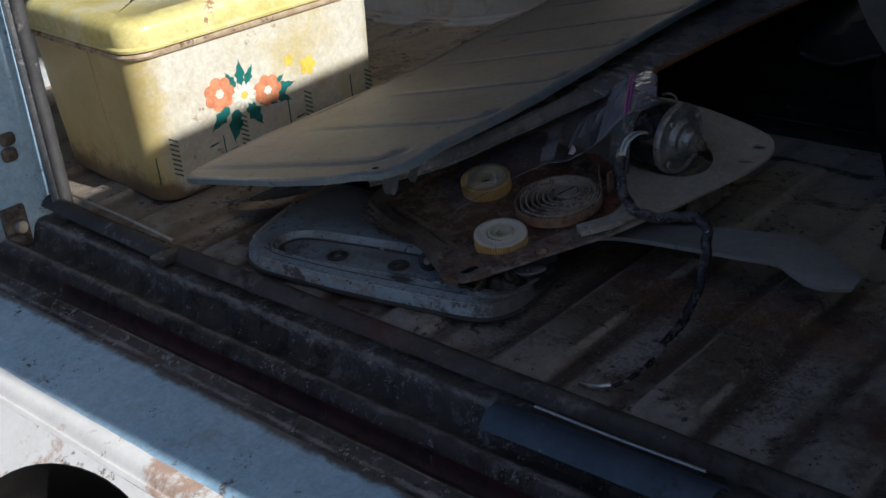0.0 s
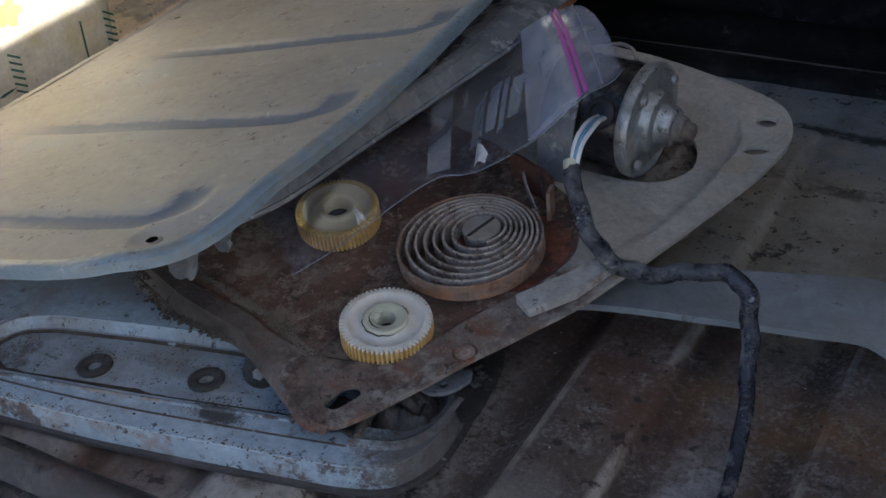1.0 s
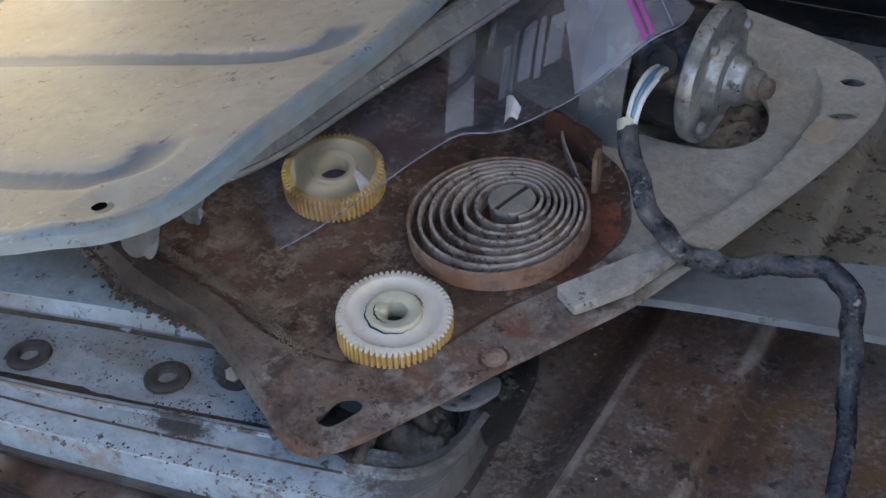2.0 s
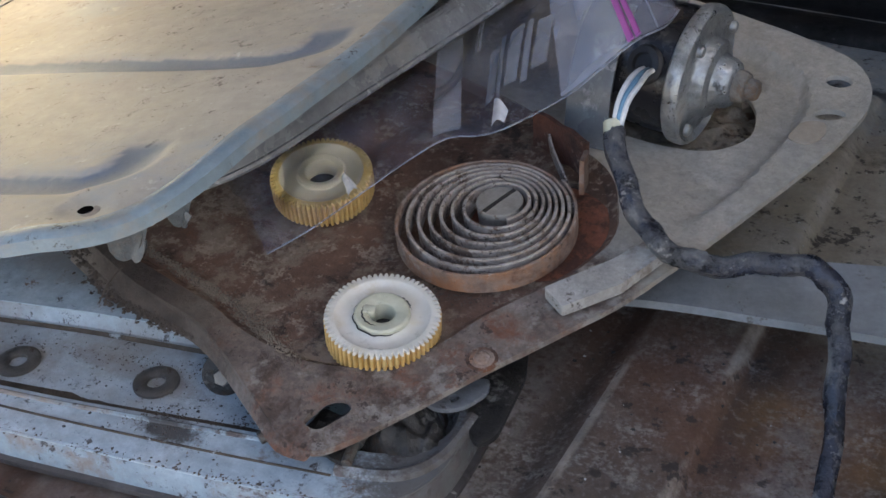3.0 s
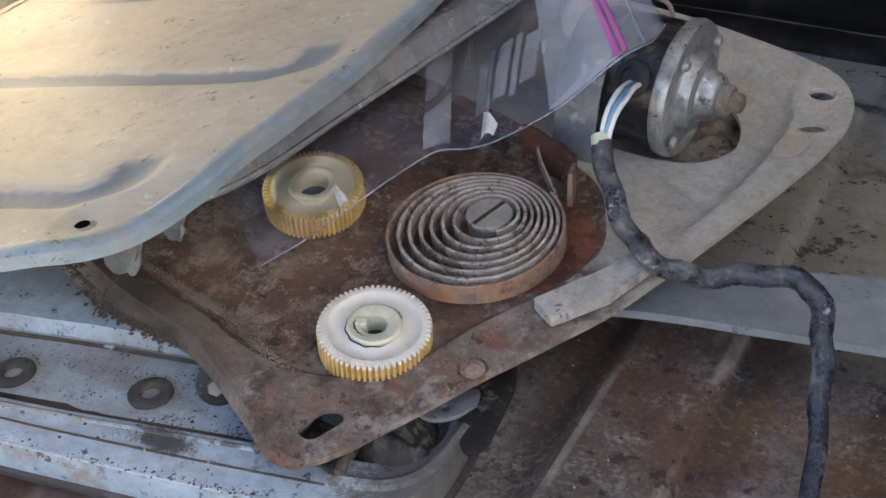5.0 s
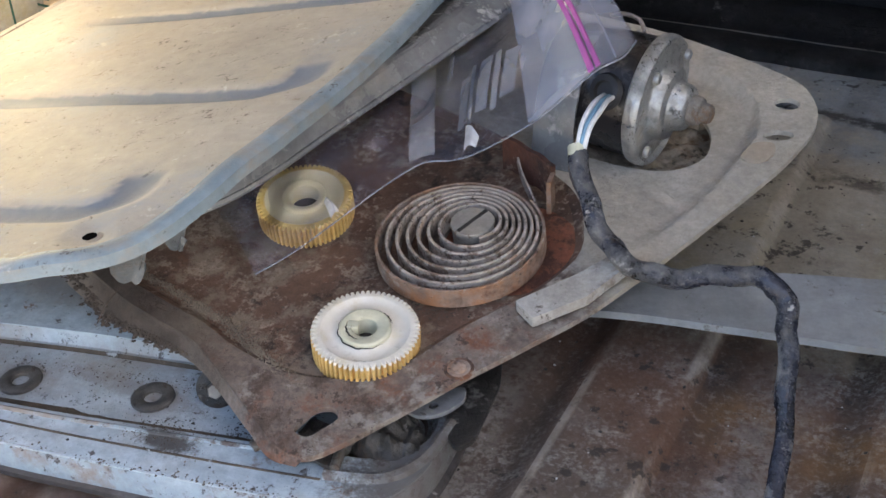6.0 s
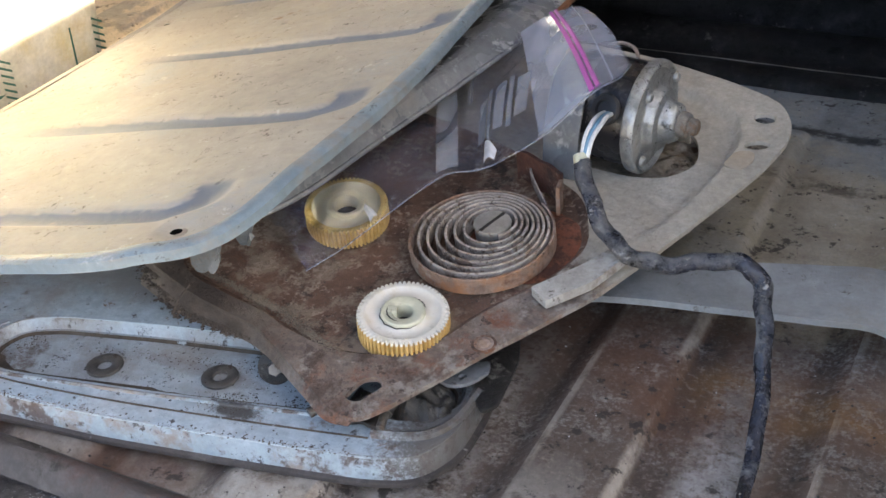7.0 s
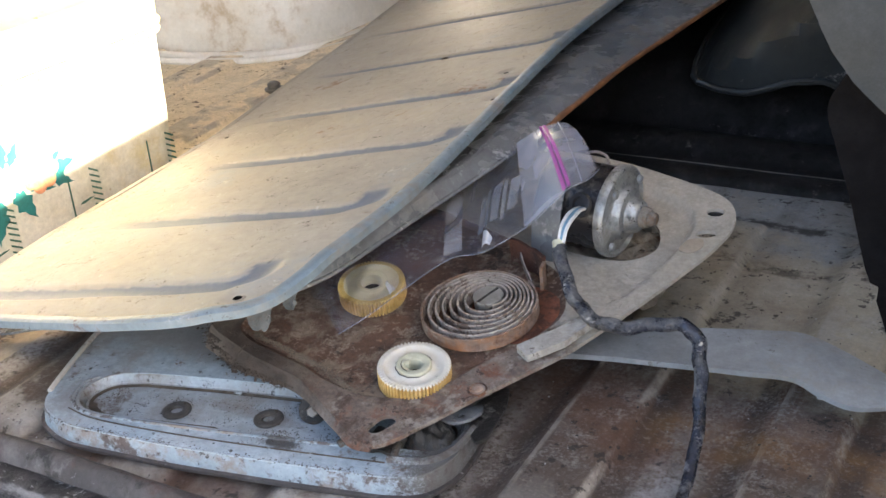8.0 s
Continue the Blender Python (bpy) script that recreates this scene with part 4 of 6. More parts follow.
wa = thing("wheel_arch", (0.1, 2.1, -0.004), "dusty cream painted wheel arch with a seam bead", "wheel arch", kind="structure")
part("dome", grid(60, 30, arch, -0.002), M_ARCH, wa)
part("seam_bead", tube([Vector(arch(k / 16, 0)) + Vector((0.014 * math.cos(math.pi * (0.42 - 0.92 * k / 16)), 0.014 * math.sin(math.pi * (0.42 - 0.92 * k / 16)), 0.004)) for k in range(17)], 0.006, 8, 4), M_ARCH, wa)
part("outer_bead", tube([Vector(arch(k / 16, 0)) + Vector((0.034 * math.cos(math.pi * (0.42 - 0.92 * k / 16)), 0.034 * math.sin(math.pi * (0.42 - 0.92 * k / 16)), 0.003)) for k in range(17)], 0.005, 8, 4), M_ARCH, wa)
solo("floor_bolt", lathe([(0.012, 0), (0.012, 0.003), (0.008, 0.004), (0.008, 0.009), (0.005, 0.011), (0, 0.011)], 12, Matrix.Translation((0.397, 1.712, floor_z(0.397, 1.712)))), M_STEEL, "rusty bolt head in the load floor", "bolt")

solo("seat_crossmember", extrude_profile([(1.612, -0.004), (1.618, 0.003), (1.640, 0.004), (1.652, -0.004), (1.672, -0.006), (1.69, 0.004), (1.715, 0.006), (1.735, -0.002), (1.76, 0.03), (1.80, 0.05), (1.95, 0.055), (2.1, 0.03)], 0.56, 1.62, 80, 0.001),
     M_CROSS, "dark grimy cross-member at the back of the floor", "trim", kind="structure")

# ---- folded seat at the back, with its covers ----
def along(table, x):
    for (x0, y0), (x1, y1) in zip(table, table[1:]):
        if x <= x1:
            return y0 + (y1 - y0) * max(0, (x - x0)) / (x1 - x0)
    return table[-1][1]


seat = thing("folded_seat", (1.1, 1.9, 0.05), "folded rear seat with dark vinyl and grey cloth covers hanging", "car seat")
# Unseen backrest behind the covers, also sized to keep sun off the wheel arch.
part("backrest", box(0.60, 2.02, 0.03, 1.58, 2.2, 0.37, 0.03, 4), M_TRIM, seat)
HEM = [(0.70, 0.26), (0.80, 0.16), (0.84, 0.117), (0.878, 0.085), (0.90, 0.068), (0.92, 0.058), (0.938, 0.053), (0.971, 0.054), (0.99, 0.060), (1.014, 0.069), (1.044, 0.070), (1.056, 0.064), (1.103, 0.045), (1.193, 0.040), (1.56, 0.040)]


def cover(u, v):
    x = 0.70 + 0.86 * u
    low, top = along(HEM, x), 0.40
    z = low + (top - low) * v ** 0.8
    tucked = 1 - step(-0.02, 0.09, x - 0.87 - 1.6 * (z - 0.085))
    return (x, 1.70 + 0.40 * tucked + 0.30 * step(0.25, 1, v) * (1 - tucked) + 0.010 * math.sin(x * 30) * (1 - v) + 0.015 * (1 - v) ** 6, z)


part("cover", grid(110, 36, cover, 0.004), M_COVER, seat, "dark grey vinyl cover with a wavy hem")
part("cover_hem", tube([Vector(cover(k / 60, 0)) + Vector((0, -0.003, 0)) for k in range(61)], 0.0035, 8, 2), M_COVER, seat, "turned hem of the cover")
HEM2 = [(1.04, 0.30), (1.055, 0.26), (1.072, 0.207), (1.089, 0.170), (1.11, 0.145), (1.135, 0.126), (1.3, 0.10), (1.56, 0.09)]
part("cloth", grid(60, 24, lambda u, v: (1.04 + 0.52 * u, 1.50 + 0.50 * v ** 1.6 + 0.008 * math.sin(u * 21), along(HEM2, 1.04 + 0.52 * u) + (0.41 - along(HEM2, 1.04 + 0.52 * u)) * v ** 0.7), 0.004), M_COVER2, seat, "grey cloth hanging over the seat")
FLAP = smooth_path([(1.110, 1.54, 0.155), (1.085, 1.54, 0.115), (1.096, 1.52, 0.088), (1.114, 1.496, 0.056), (1.130, 1.487, 0.006), (1.165, 1.392, 0.006)], 6)
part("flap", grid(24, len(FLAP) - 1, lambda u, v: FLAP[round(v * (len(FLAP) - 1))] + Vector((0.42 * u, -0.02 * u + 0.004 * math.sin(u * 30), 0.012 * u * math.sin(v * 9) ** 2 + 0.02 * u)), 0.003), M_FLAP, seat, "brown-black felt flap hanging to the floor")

# ---- flowered tin box ----
TIN = pose(0.372, 1.281, -0.0005, 0, 0, -5.2)
tin = tagged(new("tin_box"), "cream lacquered tin box with printed flowers and yellow lid", "tin box")
tin.matrix_basis = TIN


def tin_ring(hx, hy, r, z, n=10):
    out = []
    for cx, cy, a0 in ((hx - r, hy - r, 0), (-hx + r, hy - r, 90), (-hx + r, -hy + r, 180), (hx - r, -hy + r, 270)):
        out += [Vector((cx + r * math.cos(radians(a0 + 90 * k / n)), cy + r * math.sin(radians(a0 + 90 * k / n)), z)) for k in range(n + 1)]
    return out


def loft(rings, cap=True):
    bm = bmesh.new()
    vs = [[bm.verts.new(p) for p in r] for r in rings]
    for a, b in zip(vs, vs[1:]):
        for k in range(len(a)):
            bm.faces.new((a[k], a[(k + 1) % len(a)], b[(k + 1) % len(b)], b[k]))
    if cap:
        bm.faces.new(vs[0]), bm.faces.new(vs[-1])
    return bm


HX, HY, TOPZ = 0.119, 0.156, 0.176


def tin_half(z):
    return HX + 0.045 * z, HY + 0.045 * z


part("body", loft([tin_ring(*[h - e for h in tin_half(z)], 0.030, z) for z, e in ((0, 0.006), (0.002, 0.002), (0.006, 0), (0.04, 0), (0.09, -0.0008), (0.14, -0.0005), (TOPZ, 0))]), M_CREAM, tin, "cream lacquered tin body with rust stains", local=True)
lx, ly = tin_half(TOPZ)
part("rolled_rim", loft([tin_ring(lx + e, ly + e, 0.031, z) for e, z in ((0.0, TOPZ - 0.008), (0.003, TOPZ - 0.007), (0.004, TOPZ - 0.004), (0.003, TOPZ - 0.001), (0.0, TOPZ))]), M_WORNRIM, tin, "rolled rim with worn brown edge", local=True)
part("lid", loft([tin_ring(lx + e, ly + e, 0.032, TOPZ + z) for e, z in ((0.001, 0.0005), (0.0045, 0.001), (0.005, 0.004), (0.003, 0.0065), (0.0035, 0.022), (0.0, 0.029), (-0.006, 0.0325), (-0.02, 0.034), (-0.022, 0.0325), (-0.10, 0.0335))]), M_YELLOW, tin, "yellow lacquered tin lid, scuffed and faded", local=True)


def on_front(s, z, proud=0.0007):
    return Vector((tin_half(z)[0] + proud, s, z))


def on_end(s, z, proud=0.0007):
    return Vector((s, -tin_half(z)[1] - proud, z))


def print_patch(name, ring, material, face=on_front, proud=0.0007, label="", parent=None):
    bm = bmesh.new()
    clean = [p for k, p in enumerate(ring) if (Vector(p) - Vector(ring[k - 1])).length > 1e-5]
    vs = [bm.verts.new(face(s, z, proud)) for s, z in clean]
    f = bm.faces.new(vs)
    bmesh.ops.triangulate(bm, faces=[f])
    ext = bmesh.ops.extrude_face_region(bm, geom=list(bm.faces))
    for g in ext['geom']:
        if isinstance(g, bmesh.types.BMVert):
            g.co += (face(0, 0.1, 0.0004) - face(0, 0.1, 0.0))
    return part(name, bm, material, parent or tin, label, local=True, smooth=False)


def blossom(cs, cz, r, petals, dent, turn=0.0):
    n = petals * 8
    return [(cs + r * (1 - dent + dent * abs(math.cos(petals * (2 * math.pi * k / n) / 2))) * math.cos(2 * math.pi * k / n + turn),
             cz + r * (1 - dent + dent * abs(math.cos(petals * (2 * math.pi * k / n) / 2))) * math.sin(2 * math.pi * k / n + turn)) for k in range(n)]


def leaf(cs, cz, length, width, turn, teeth=3):
    left, right = [], []
    for k in range(teeth * 2 + 1):
        t = k / (teeth * 2)
        w = width * math.sin(math.pi * min(1, 0.12 + t * 0.88)) * (1.0 if k % 2 else 0.62)
        left.append((t * length, w)), right.append((t * length, -w))
    ring = left + [(length * 1.15, 0)] + right[::-1]
    c, s = math.cos(radians(turn)), math.sin(radians(turn))
    return [(cs + x * c - y * s, cz + x * s + y * c) for x, y in ring]


# places along the front face, from its middle
Y0 = 1.281 - 0.011
FL = lambda y: y - Y0
for cs, cz, ln, wd, tn in ((1.232, 0.108, 0.026, 0.007, 88), (1.238, 0.106, 0.022, 0.006, 62), (1.224, 0.108, 0.020, 0.006, 118), (1.212, 0.088, 0.030, 0.009, 222), (1.222, 0.082, 0.034, 0.010, 258), (1.238, 0.084, 0.030, 0.010, 300),
                           (1.252, 0.086, 0.026, 0.008, 335), (1.275, 0.088, 0.026, 0.008, 8), (1.274, 0.084, 0.024, 0.007, -28), (1.272, 0.092, 0.02, 0.006, 35)):
    print_patch("leaf", leaf(FL(cs), cz, ln, wd, tn), M_GREEN, proud=0.0006)
for cs, cz, r in ((1.203, 0.106, 0.020), (1.266, 0.092, 0.019)):
    bloom = print_patch("flower", blossom(FL(cs), cz, r, 7, 0.18), M_ORANGE, proud=0.0010)
    print_patch("flower_heart", blossom(FL(cs), cz, r * 0.28, 6, 0.2), M_PETAL, proud=0.0014, parent=bloom)
daisy = print_patch("daisy", blossom(FL(1.234), 0.096, 0.016, 13, 0.42), M_PETAL, proud=0.0014)
print_patch("daisy_heart", blossom(FL(1.234), 0.096, 0.0045, 6, 0.1), M_YPRINT, proud=0.0018, parent=daisy)
for cs, cz, r in ((1.325, 0.105, 0.012), (1.30, 0.118, 0.007)):
    print_patch("bud", blossom(FL(cs), cz, r, 5, 0.35), M_YPRINT, proud=0.0008)
for y in (1.137, 1.228, 1.32, 1.412):
    for k in range(8):
        z = 0.028 + k * 0.0058
        print_patch("hatch_bar", [(FL(y) - 0.0050, z + 0.0062), (FL(y) + 0.0050, z), (FL(y) + 0.0050, z + 0.0020), (FL(y) - 0.0050, z + 0.0082)], M_GREEN2, proud=0.0006)
for y, z0, z1 in ((1.200, 0.028, 0.058), (1.292, 0.036, 0.075), (1.385, 0.040, 0.076), (1.113, 0.028, 0.06)):
    print_patch("stem_line", [(FL(y) - 0.0008, z0), (FL(y) + 0.0008, z0), (FL(y) + 0.0002, z1), (FL(y) - 0.0012, z1)], M_GREEN2, proud=0.0006)
for y, z in ((1.300, 0.047), (1.205, 0.037), (1.18, 0.05)):
    print_patch("dash", leaf(FL(y), z, 0.014, 0.0015, 8, 2), M_GREEN2, proud=0.0006)
part("corner_seam", tube([on_end(0.03, z, 0.0005) for z in (0.006, 0.06, 0.12, 0.17)], 0.0012, 6), M_CREAM, tin, "soldered seam", local=True)

M_HOLERIM = stack("rusty_dimple_rim", [(0.17, 0.135, 0.11), (0.27, 0.235, 0.195)], 0.7, 0, 0.4, 300, 60, 44.0, [((0.20, 0.09, 0.045), 90, 0.3, 0.2, 0.9)], speck=0.3)


def tint_troughs(m, colour):
    """Mixes a trough colour into a material by the mesh mask: bare paint with sky-blue shade."""
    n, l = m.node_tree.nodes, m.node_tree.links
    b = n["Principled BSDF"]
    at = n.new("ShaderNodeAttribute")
    at.attribute_name = "trough_tint"
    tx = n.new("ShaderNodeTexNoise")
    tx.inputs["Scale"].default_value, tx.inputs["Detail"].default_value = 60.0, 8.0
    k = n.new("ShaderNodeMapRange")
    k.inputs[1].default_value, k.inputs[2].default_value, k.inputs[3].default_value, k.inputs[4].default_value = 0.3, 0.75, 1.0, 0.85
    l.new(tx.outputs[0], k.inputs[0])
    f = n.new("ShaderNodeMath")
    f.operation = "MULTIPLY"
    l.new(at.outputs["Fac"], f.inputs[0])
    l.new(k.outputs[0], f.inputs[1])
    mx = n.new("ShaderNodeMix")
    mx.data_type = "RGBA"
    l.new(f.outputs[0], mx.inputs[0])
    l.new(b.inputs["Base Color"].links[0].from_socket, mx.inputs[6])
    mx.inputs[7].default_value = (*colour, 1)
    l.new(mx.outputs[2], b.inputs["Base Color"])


# Blue-grey for the troughs: bare paint plus sky-tinted shade put into the colour.
tint_troughs(M_PANEL, (0.118, 0.138, 0.166))
# ---- tan ribbed panel ----
def panel_z(x, y):
    return 0.102 + 0.22 * (x - 0.725) - 0.02 * step(0.84, 0.90, x) * (1 - step(1.06, 1.16, y))


RIBS = [(1.110, 0.56, 0.839), (1.2245, 0.60, 0.848), (1.348, 0.60, 0.846), (1.478, 0.55, 0.828), (1.622, 0.52, 0.812), (1.792, 0.48, 0.797), (1.952, 0.46, 0.792)]


def rib_path(ry, xa, xb):
    """The middle line of a pressed rib, curled inwards at its end."""
    return smooth_path([(xa, ry - 0.001, 0), (xa + 0.5 * (xb - xa), ry, 0), (xb - 0.028, ry + 0.0015, 0), (xb - 0.010, ry + 0.006, 0), (xb, ry + 0.018, 0), (xb - 0.004, ry + 0.036, 0)], 8)


RIB_PATHS = [rib_path(*r) for r in RIBS]


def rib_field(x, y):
    """Depth of the pressed troughs at a place, and the strength of the painted blue-grey shade there; the tongue side
    of a trough is crisp.
    """
    d, trough_tint = 0.0, 0.0
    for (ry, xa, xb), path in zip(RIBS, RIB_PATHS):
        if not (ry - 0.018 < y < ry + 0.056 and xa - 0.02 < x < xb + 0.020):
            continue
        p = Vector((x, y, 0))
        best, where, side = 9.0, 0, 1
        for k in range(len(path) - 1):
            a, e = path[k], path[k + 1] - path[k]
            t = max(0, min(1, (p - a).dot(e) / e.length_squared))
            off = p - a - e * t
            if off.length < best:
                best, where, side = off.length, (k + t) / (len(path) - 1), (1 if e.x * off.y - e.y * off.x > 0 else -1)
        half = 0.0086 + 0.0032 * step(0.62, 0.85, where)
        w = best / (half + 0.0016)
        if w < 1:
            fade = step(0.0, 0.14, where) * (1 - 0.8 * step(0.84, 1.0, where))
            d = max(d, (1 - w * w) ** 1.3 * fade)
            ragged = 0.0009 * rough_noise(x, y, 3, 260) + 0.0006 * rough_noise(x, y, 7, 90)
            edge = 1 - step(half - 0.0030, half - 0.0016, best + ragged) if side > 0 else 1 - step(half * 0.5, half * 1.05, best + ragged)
            trough_tint = max(trough_tint, edge * step(0.0, 0.12, where) * (1 - 0.9 * step(0.92, 1.0, where)))
    return -0.0030 * d, trough_tint


HOLES = ((0.846, 1.0975, 0.0056), (0.868, 1.2215, 0.0044), (0.836, 1.45, 0.004), (0.553, 1.44, 0.0046), (0.808, 1.53, 0.004), (0.69, 1.625, 0.003), (0.575, 1.69, 0.003), (0.70, 1.40, 0.0016), (0.64, 1.56, 0.0016))


def curve(points):
    pts = smooth_path([(x, y, 0) for x, y in points], 10)
    ln = [0.0]
    for a, b in zip(pts, pts[1:]):
        ln.append(ln[-1] + (b - a).length)

    @functools.lru_cache(maxsize=None)
    def at(t):
        s = t * ln[-1]
        for i in range(len(pts) - 1):
            if s <= ln[i + 1] or i == len(pts) - 2:
                return pts[i].lerp(pts[i + 1], (s - ln[i]) / max(1e-9, ln[i + 1] - ln[i]))
    return at


P_LEFT = curve([(0.578, 1.088), (0.563, 1.125), (0.548, 1.20), (0.541, 1.32), (0.534, 1.44), (0.503, 1.581), (0.462, 1.78), (0.418, 1.95), (0.39, 2.05)])
P_FRONT = curve([(0.578, 1.088), (0.590, 1.078), (0.62, 1.074), (0.70, 1.067), (0.78, 1.064), (0.826, 1.068), (0.848, 1.077)])
P_RIGHT = curve([(0.848, 1.077), (0.862, 1.091), (0.872, 1.112), (0.877, 1.14), (0.880, 1.182), (0.880, 1.23), (0.875, 1.285), (0.862, 1.375), (0.848, 1.466), (0.834, 1.564), (0.826, 1.656), (0.824, 1.755), (0.82, 1.90), (0.81, 2.05)])
P_EDGE = curve([(0.578, 1.088), (0.590, 1.078), (0.62, 1.074), (0.70, 1.067), (0.78, 1.064), (0.826, 1.068), (0.848, 1.077), (0.862, 1.091), (0.872, 1.112), (0.877, 1.14), (0.880, 1.182), (0.880, 1.23), (0.875, 1.285), (0.862, 1.375), (0.848, 1.466), (0.834, 1.564), (0.826, 1.656), (0.824, 1.755), (0.82, 1.90), (0.81, 2.05)])
P_BACK = curve([(0.39, 2.05), (0.6, 2.06), (0.81, 2.05)])


def panel_place(u, v):
    a, b, c, d = P_LEFT(v), P_RIGHT(v), P_FRONT(u), P_BACK(u)
    p = a * (1 - u) + b * u + c * (1 - v) + d * v
    p = p - (P_FRONT(0) * (1 - u) * (1 - v) + P_FRONT(1) * u * (1 - v) + P_BACK(0) * (1 - u) * v + P_BACK(1) * u * v)
    return p


TROUGH_TINTS = {}


def panel_top(u, v):
    p = panel_place(u, v)
    depth, trough_tint = rib_field(p.x, p.y)
    z = panel_z(p.x, p.y) + depth + 0.0012 * rough_noise(p.x, p.y, 0, 11)
    for hx, hy, r in HOLES:
        z -= 0.0020 * max(0.0, 1 - ((p.x - hx) ** 2 + (p.y - hy) ** 2) / (2.0 * r) ** 2)
    TROUGH_TINTS[round(p.x, 5), round(p.y, 5), round(z, 5)] = trough_tint
    return (p.x, p.y, z)


panel = thing("ribbed_panel", (0.68, 1.5, 0.0), "tan dusty ribbed sheet metal panel with pale blue edge", "metal panel")
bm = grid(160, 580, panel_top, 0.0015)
layer = bm.verts.layers.float.new("trough_tint")
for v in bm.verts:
    v[layer] = TROUGH_TINTS.get((round(v.co.x, 5), round(v.co.y, 5), round(v.co.z, 5)), 0.0)
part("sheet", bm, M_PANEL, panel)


def edge_strip(path, n, inward, profile):
    def fn(u, v):
        p, q = path(u), path(min(1, u + 0.004))
        if u > 0.99:
            p0 = path(u - 0.004)
            d = (p - p0).normalized()
        else:
            d = (q - p).normalized()
        o = Vector((d.y, -d.x, 0)) * inward
        k = v * (len(profile) - 1)
        i = min(len(profile) - 2, int(k))
        off = profile[i][0] + (profile[i + 1][0] - profile[i][0]) * (k - i)
        h = profile[i][1] + (profile[i + 1][1] - profile[i][1]) * (k - i)
        w = p + o * off
        return (w.x, w.y, panel_z(p.x, p.y) + h + 0.0006 * rough_noise(p.x, p.y, 2, 40))
    return grid(n, (len(profile) - 1) * 2, fn, 0.0008)


ROLL = [(-0.0070, 0.0008), (-0.0040, 0.0016), (-0.0010, 0.0015), (0.0014, 0.0002), (0.0018, -0.0048)]
part("edge", edge_strip(P_EDGE, 240, 1, ROLL), M_PANEL_EDGE, panel, "pale blue turned edge")
part("edge", edge_strip(P_LEFT, 100, -1, [(-0.003, 0.001), (0.001, 0.0012), (0.0025, -0.002), (0.0025, -0.006)]), M_PANEL, panel)
for hx, hy, r in HOLES:
    z = panel_z(hx, hy) + 0.0012 * rough_noise(hx, hy, 0, 11) - 0.0017
    turn = Matrix.Translation((hx, hy, z)) @ pose(0, 0, 0, 0, -12, 0) @ Matrix.Diagonal((1.15, 0.95, 1, 1))
    if r > 0.0035:
        hole = part("screw_hole", lathe([(r * 0.95, -0.0016), (r * 0.92, -0.0005), (r * 0.74, -0.0002), (r * 0.60, -0.0003), (0, -0.0003)], 26, turn), M_HOLERIM, panel, "dimpled screw hole with a rusty rim")
        # A black disc stands in for the shade inside the uncut hole.
        part("bore", lathe([(r * 0.52, -0.0012), (r * 0.50, 0.0001), (0, 0.0001)], 20, turn), M_VOID, hole, "black disc standing in for the shaded hole")
    else:
        part("nick", lathe([(r, -0.0012), (r, 0.0001), (r * 0.7, 0.0003), (0, 0.0002)], 14, turn), M_DARKHOLE, panel, "small dark nick")

# lower skin, turned out beyond the edge
S_EDGE = curve([(0.80, 1.13), (0.832, 1.155), (0.852, 1.185), (0.862, 1.25), (0.874, 1.328), (0.885, 1.415), (0.886, 1.488), (0.891, 1.607), (0.904, 1.705), (0.918, 1.806), (0.93, 1.92), (0.94, 2.05)])


def edge_x(y):
    lo, hi = 0.0, 1.0
    for _ in range(18):
        mid = (lo + hi) / 2
        lo, hi = (mid, hi) if P_RIGHT(mid).y < y else (lo, mid)
    return P_RIGHT(lo).x


def skin(u, v):
    e = S_EDGE(v)
    top = panel_z(e.x, e.y) - 0.030
    ex = min(edge_x(e.y) - 0.010, e.x - 0.012)
    ez = max(panel_z(ex, e.y) - 0.017, top - 0.006)
    dent = 0.0022 * rough_noise(e.x * 3, e.y, 3, 13) + 0.0010 * rough_noise(u, e.y, 4, 60)
    if u > 0.5:
        k = (u - 0.5) * 2
        return (ex + (e.x - ex) * k, e.y, ez + (top - ez) * k ** 1.4 + (0.004 * math.sin(math.pi * k) + dent * math.sin(math.pi * k)))
    k = u * 2
    return (ex - 0.26 * (1 - k), e.y + 0.02 * (1 - k), 0.006 + (ez - 0.006) * step(0.0, 1.0, k) ** 0.8)


part("skin", grid(48, 200, skin, 0.0015), M_SKIN, panel, "grey primed lower skin of the panel")
part("skin_edge", tube([Vector(skin(1, k / 60)) for k in range(22)], 0.0016, 6, 2), M_SKIN, panel, "folded grey skin edge")
part("rusty_edge", tube([Vector(skin(1, k / 60)) + Vector((0.001, 0, 0)) for k in range(21, 61)], 0.0024, 6, 2, lambda i, w: 0.35 * rough_noise(i * 0.3, w, 0, 1)), M_RUSTEDGE, panel, "orange rusted skin edge")
part("under_strip", grid(60, 4, lambda u, v: (P_LEFT(0.36 + 0.34 * u).x - 0.016 + 0.05 * v, P_LEFT(0.36 + 0.34 * u).y, 0.028 + 0.006 * v), 0.002), M_SKIN, panel, "grey strip under the panel edge")
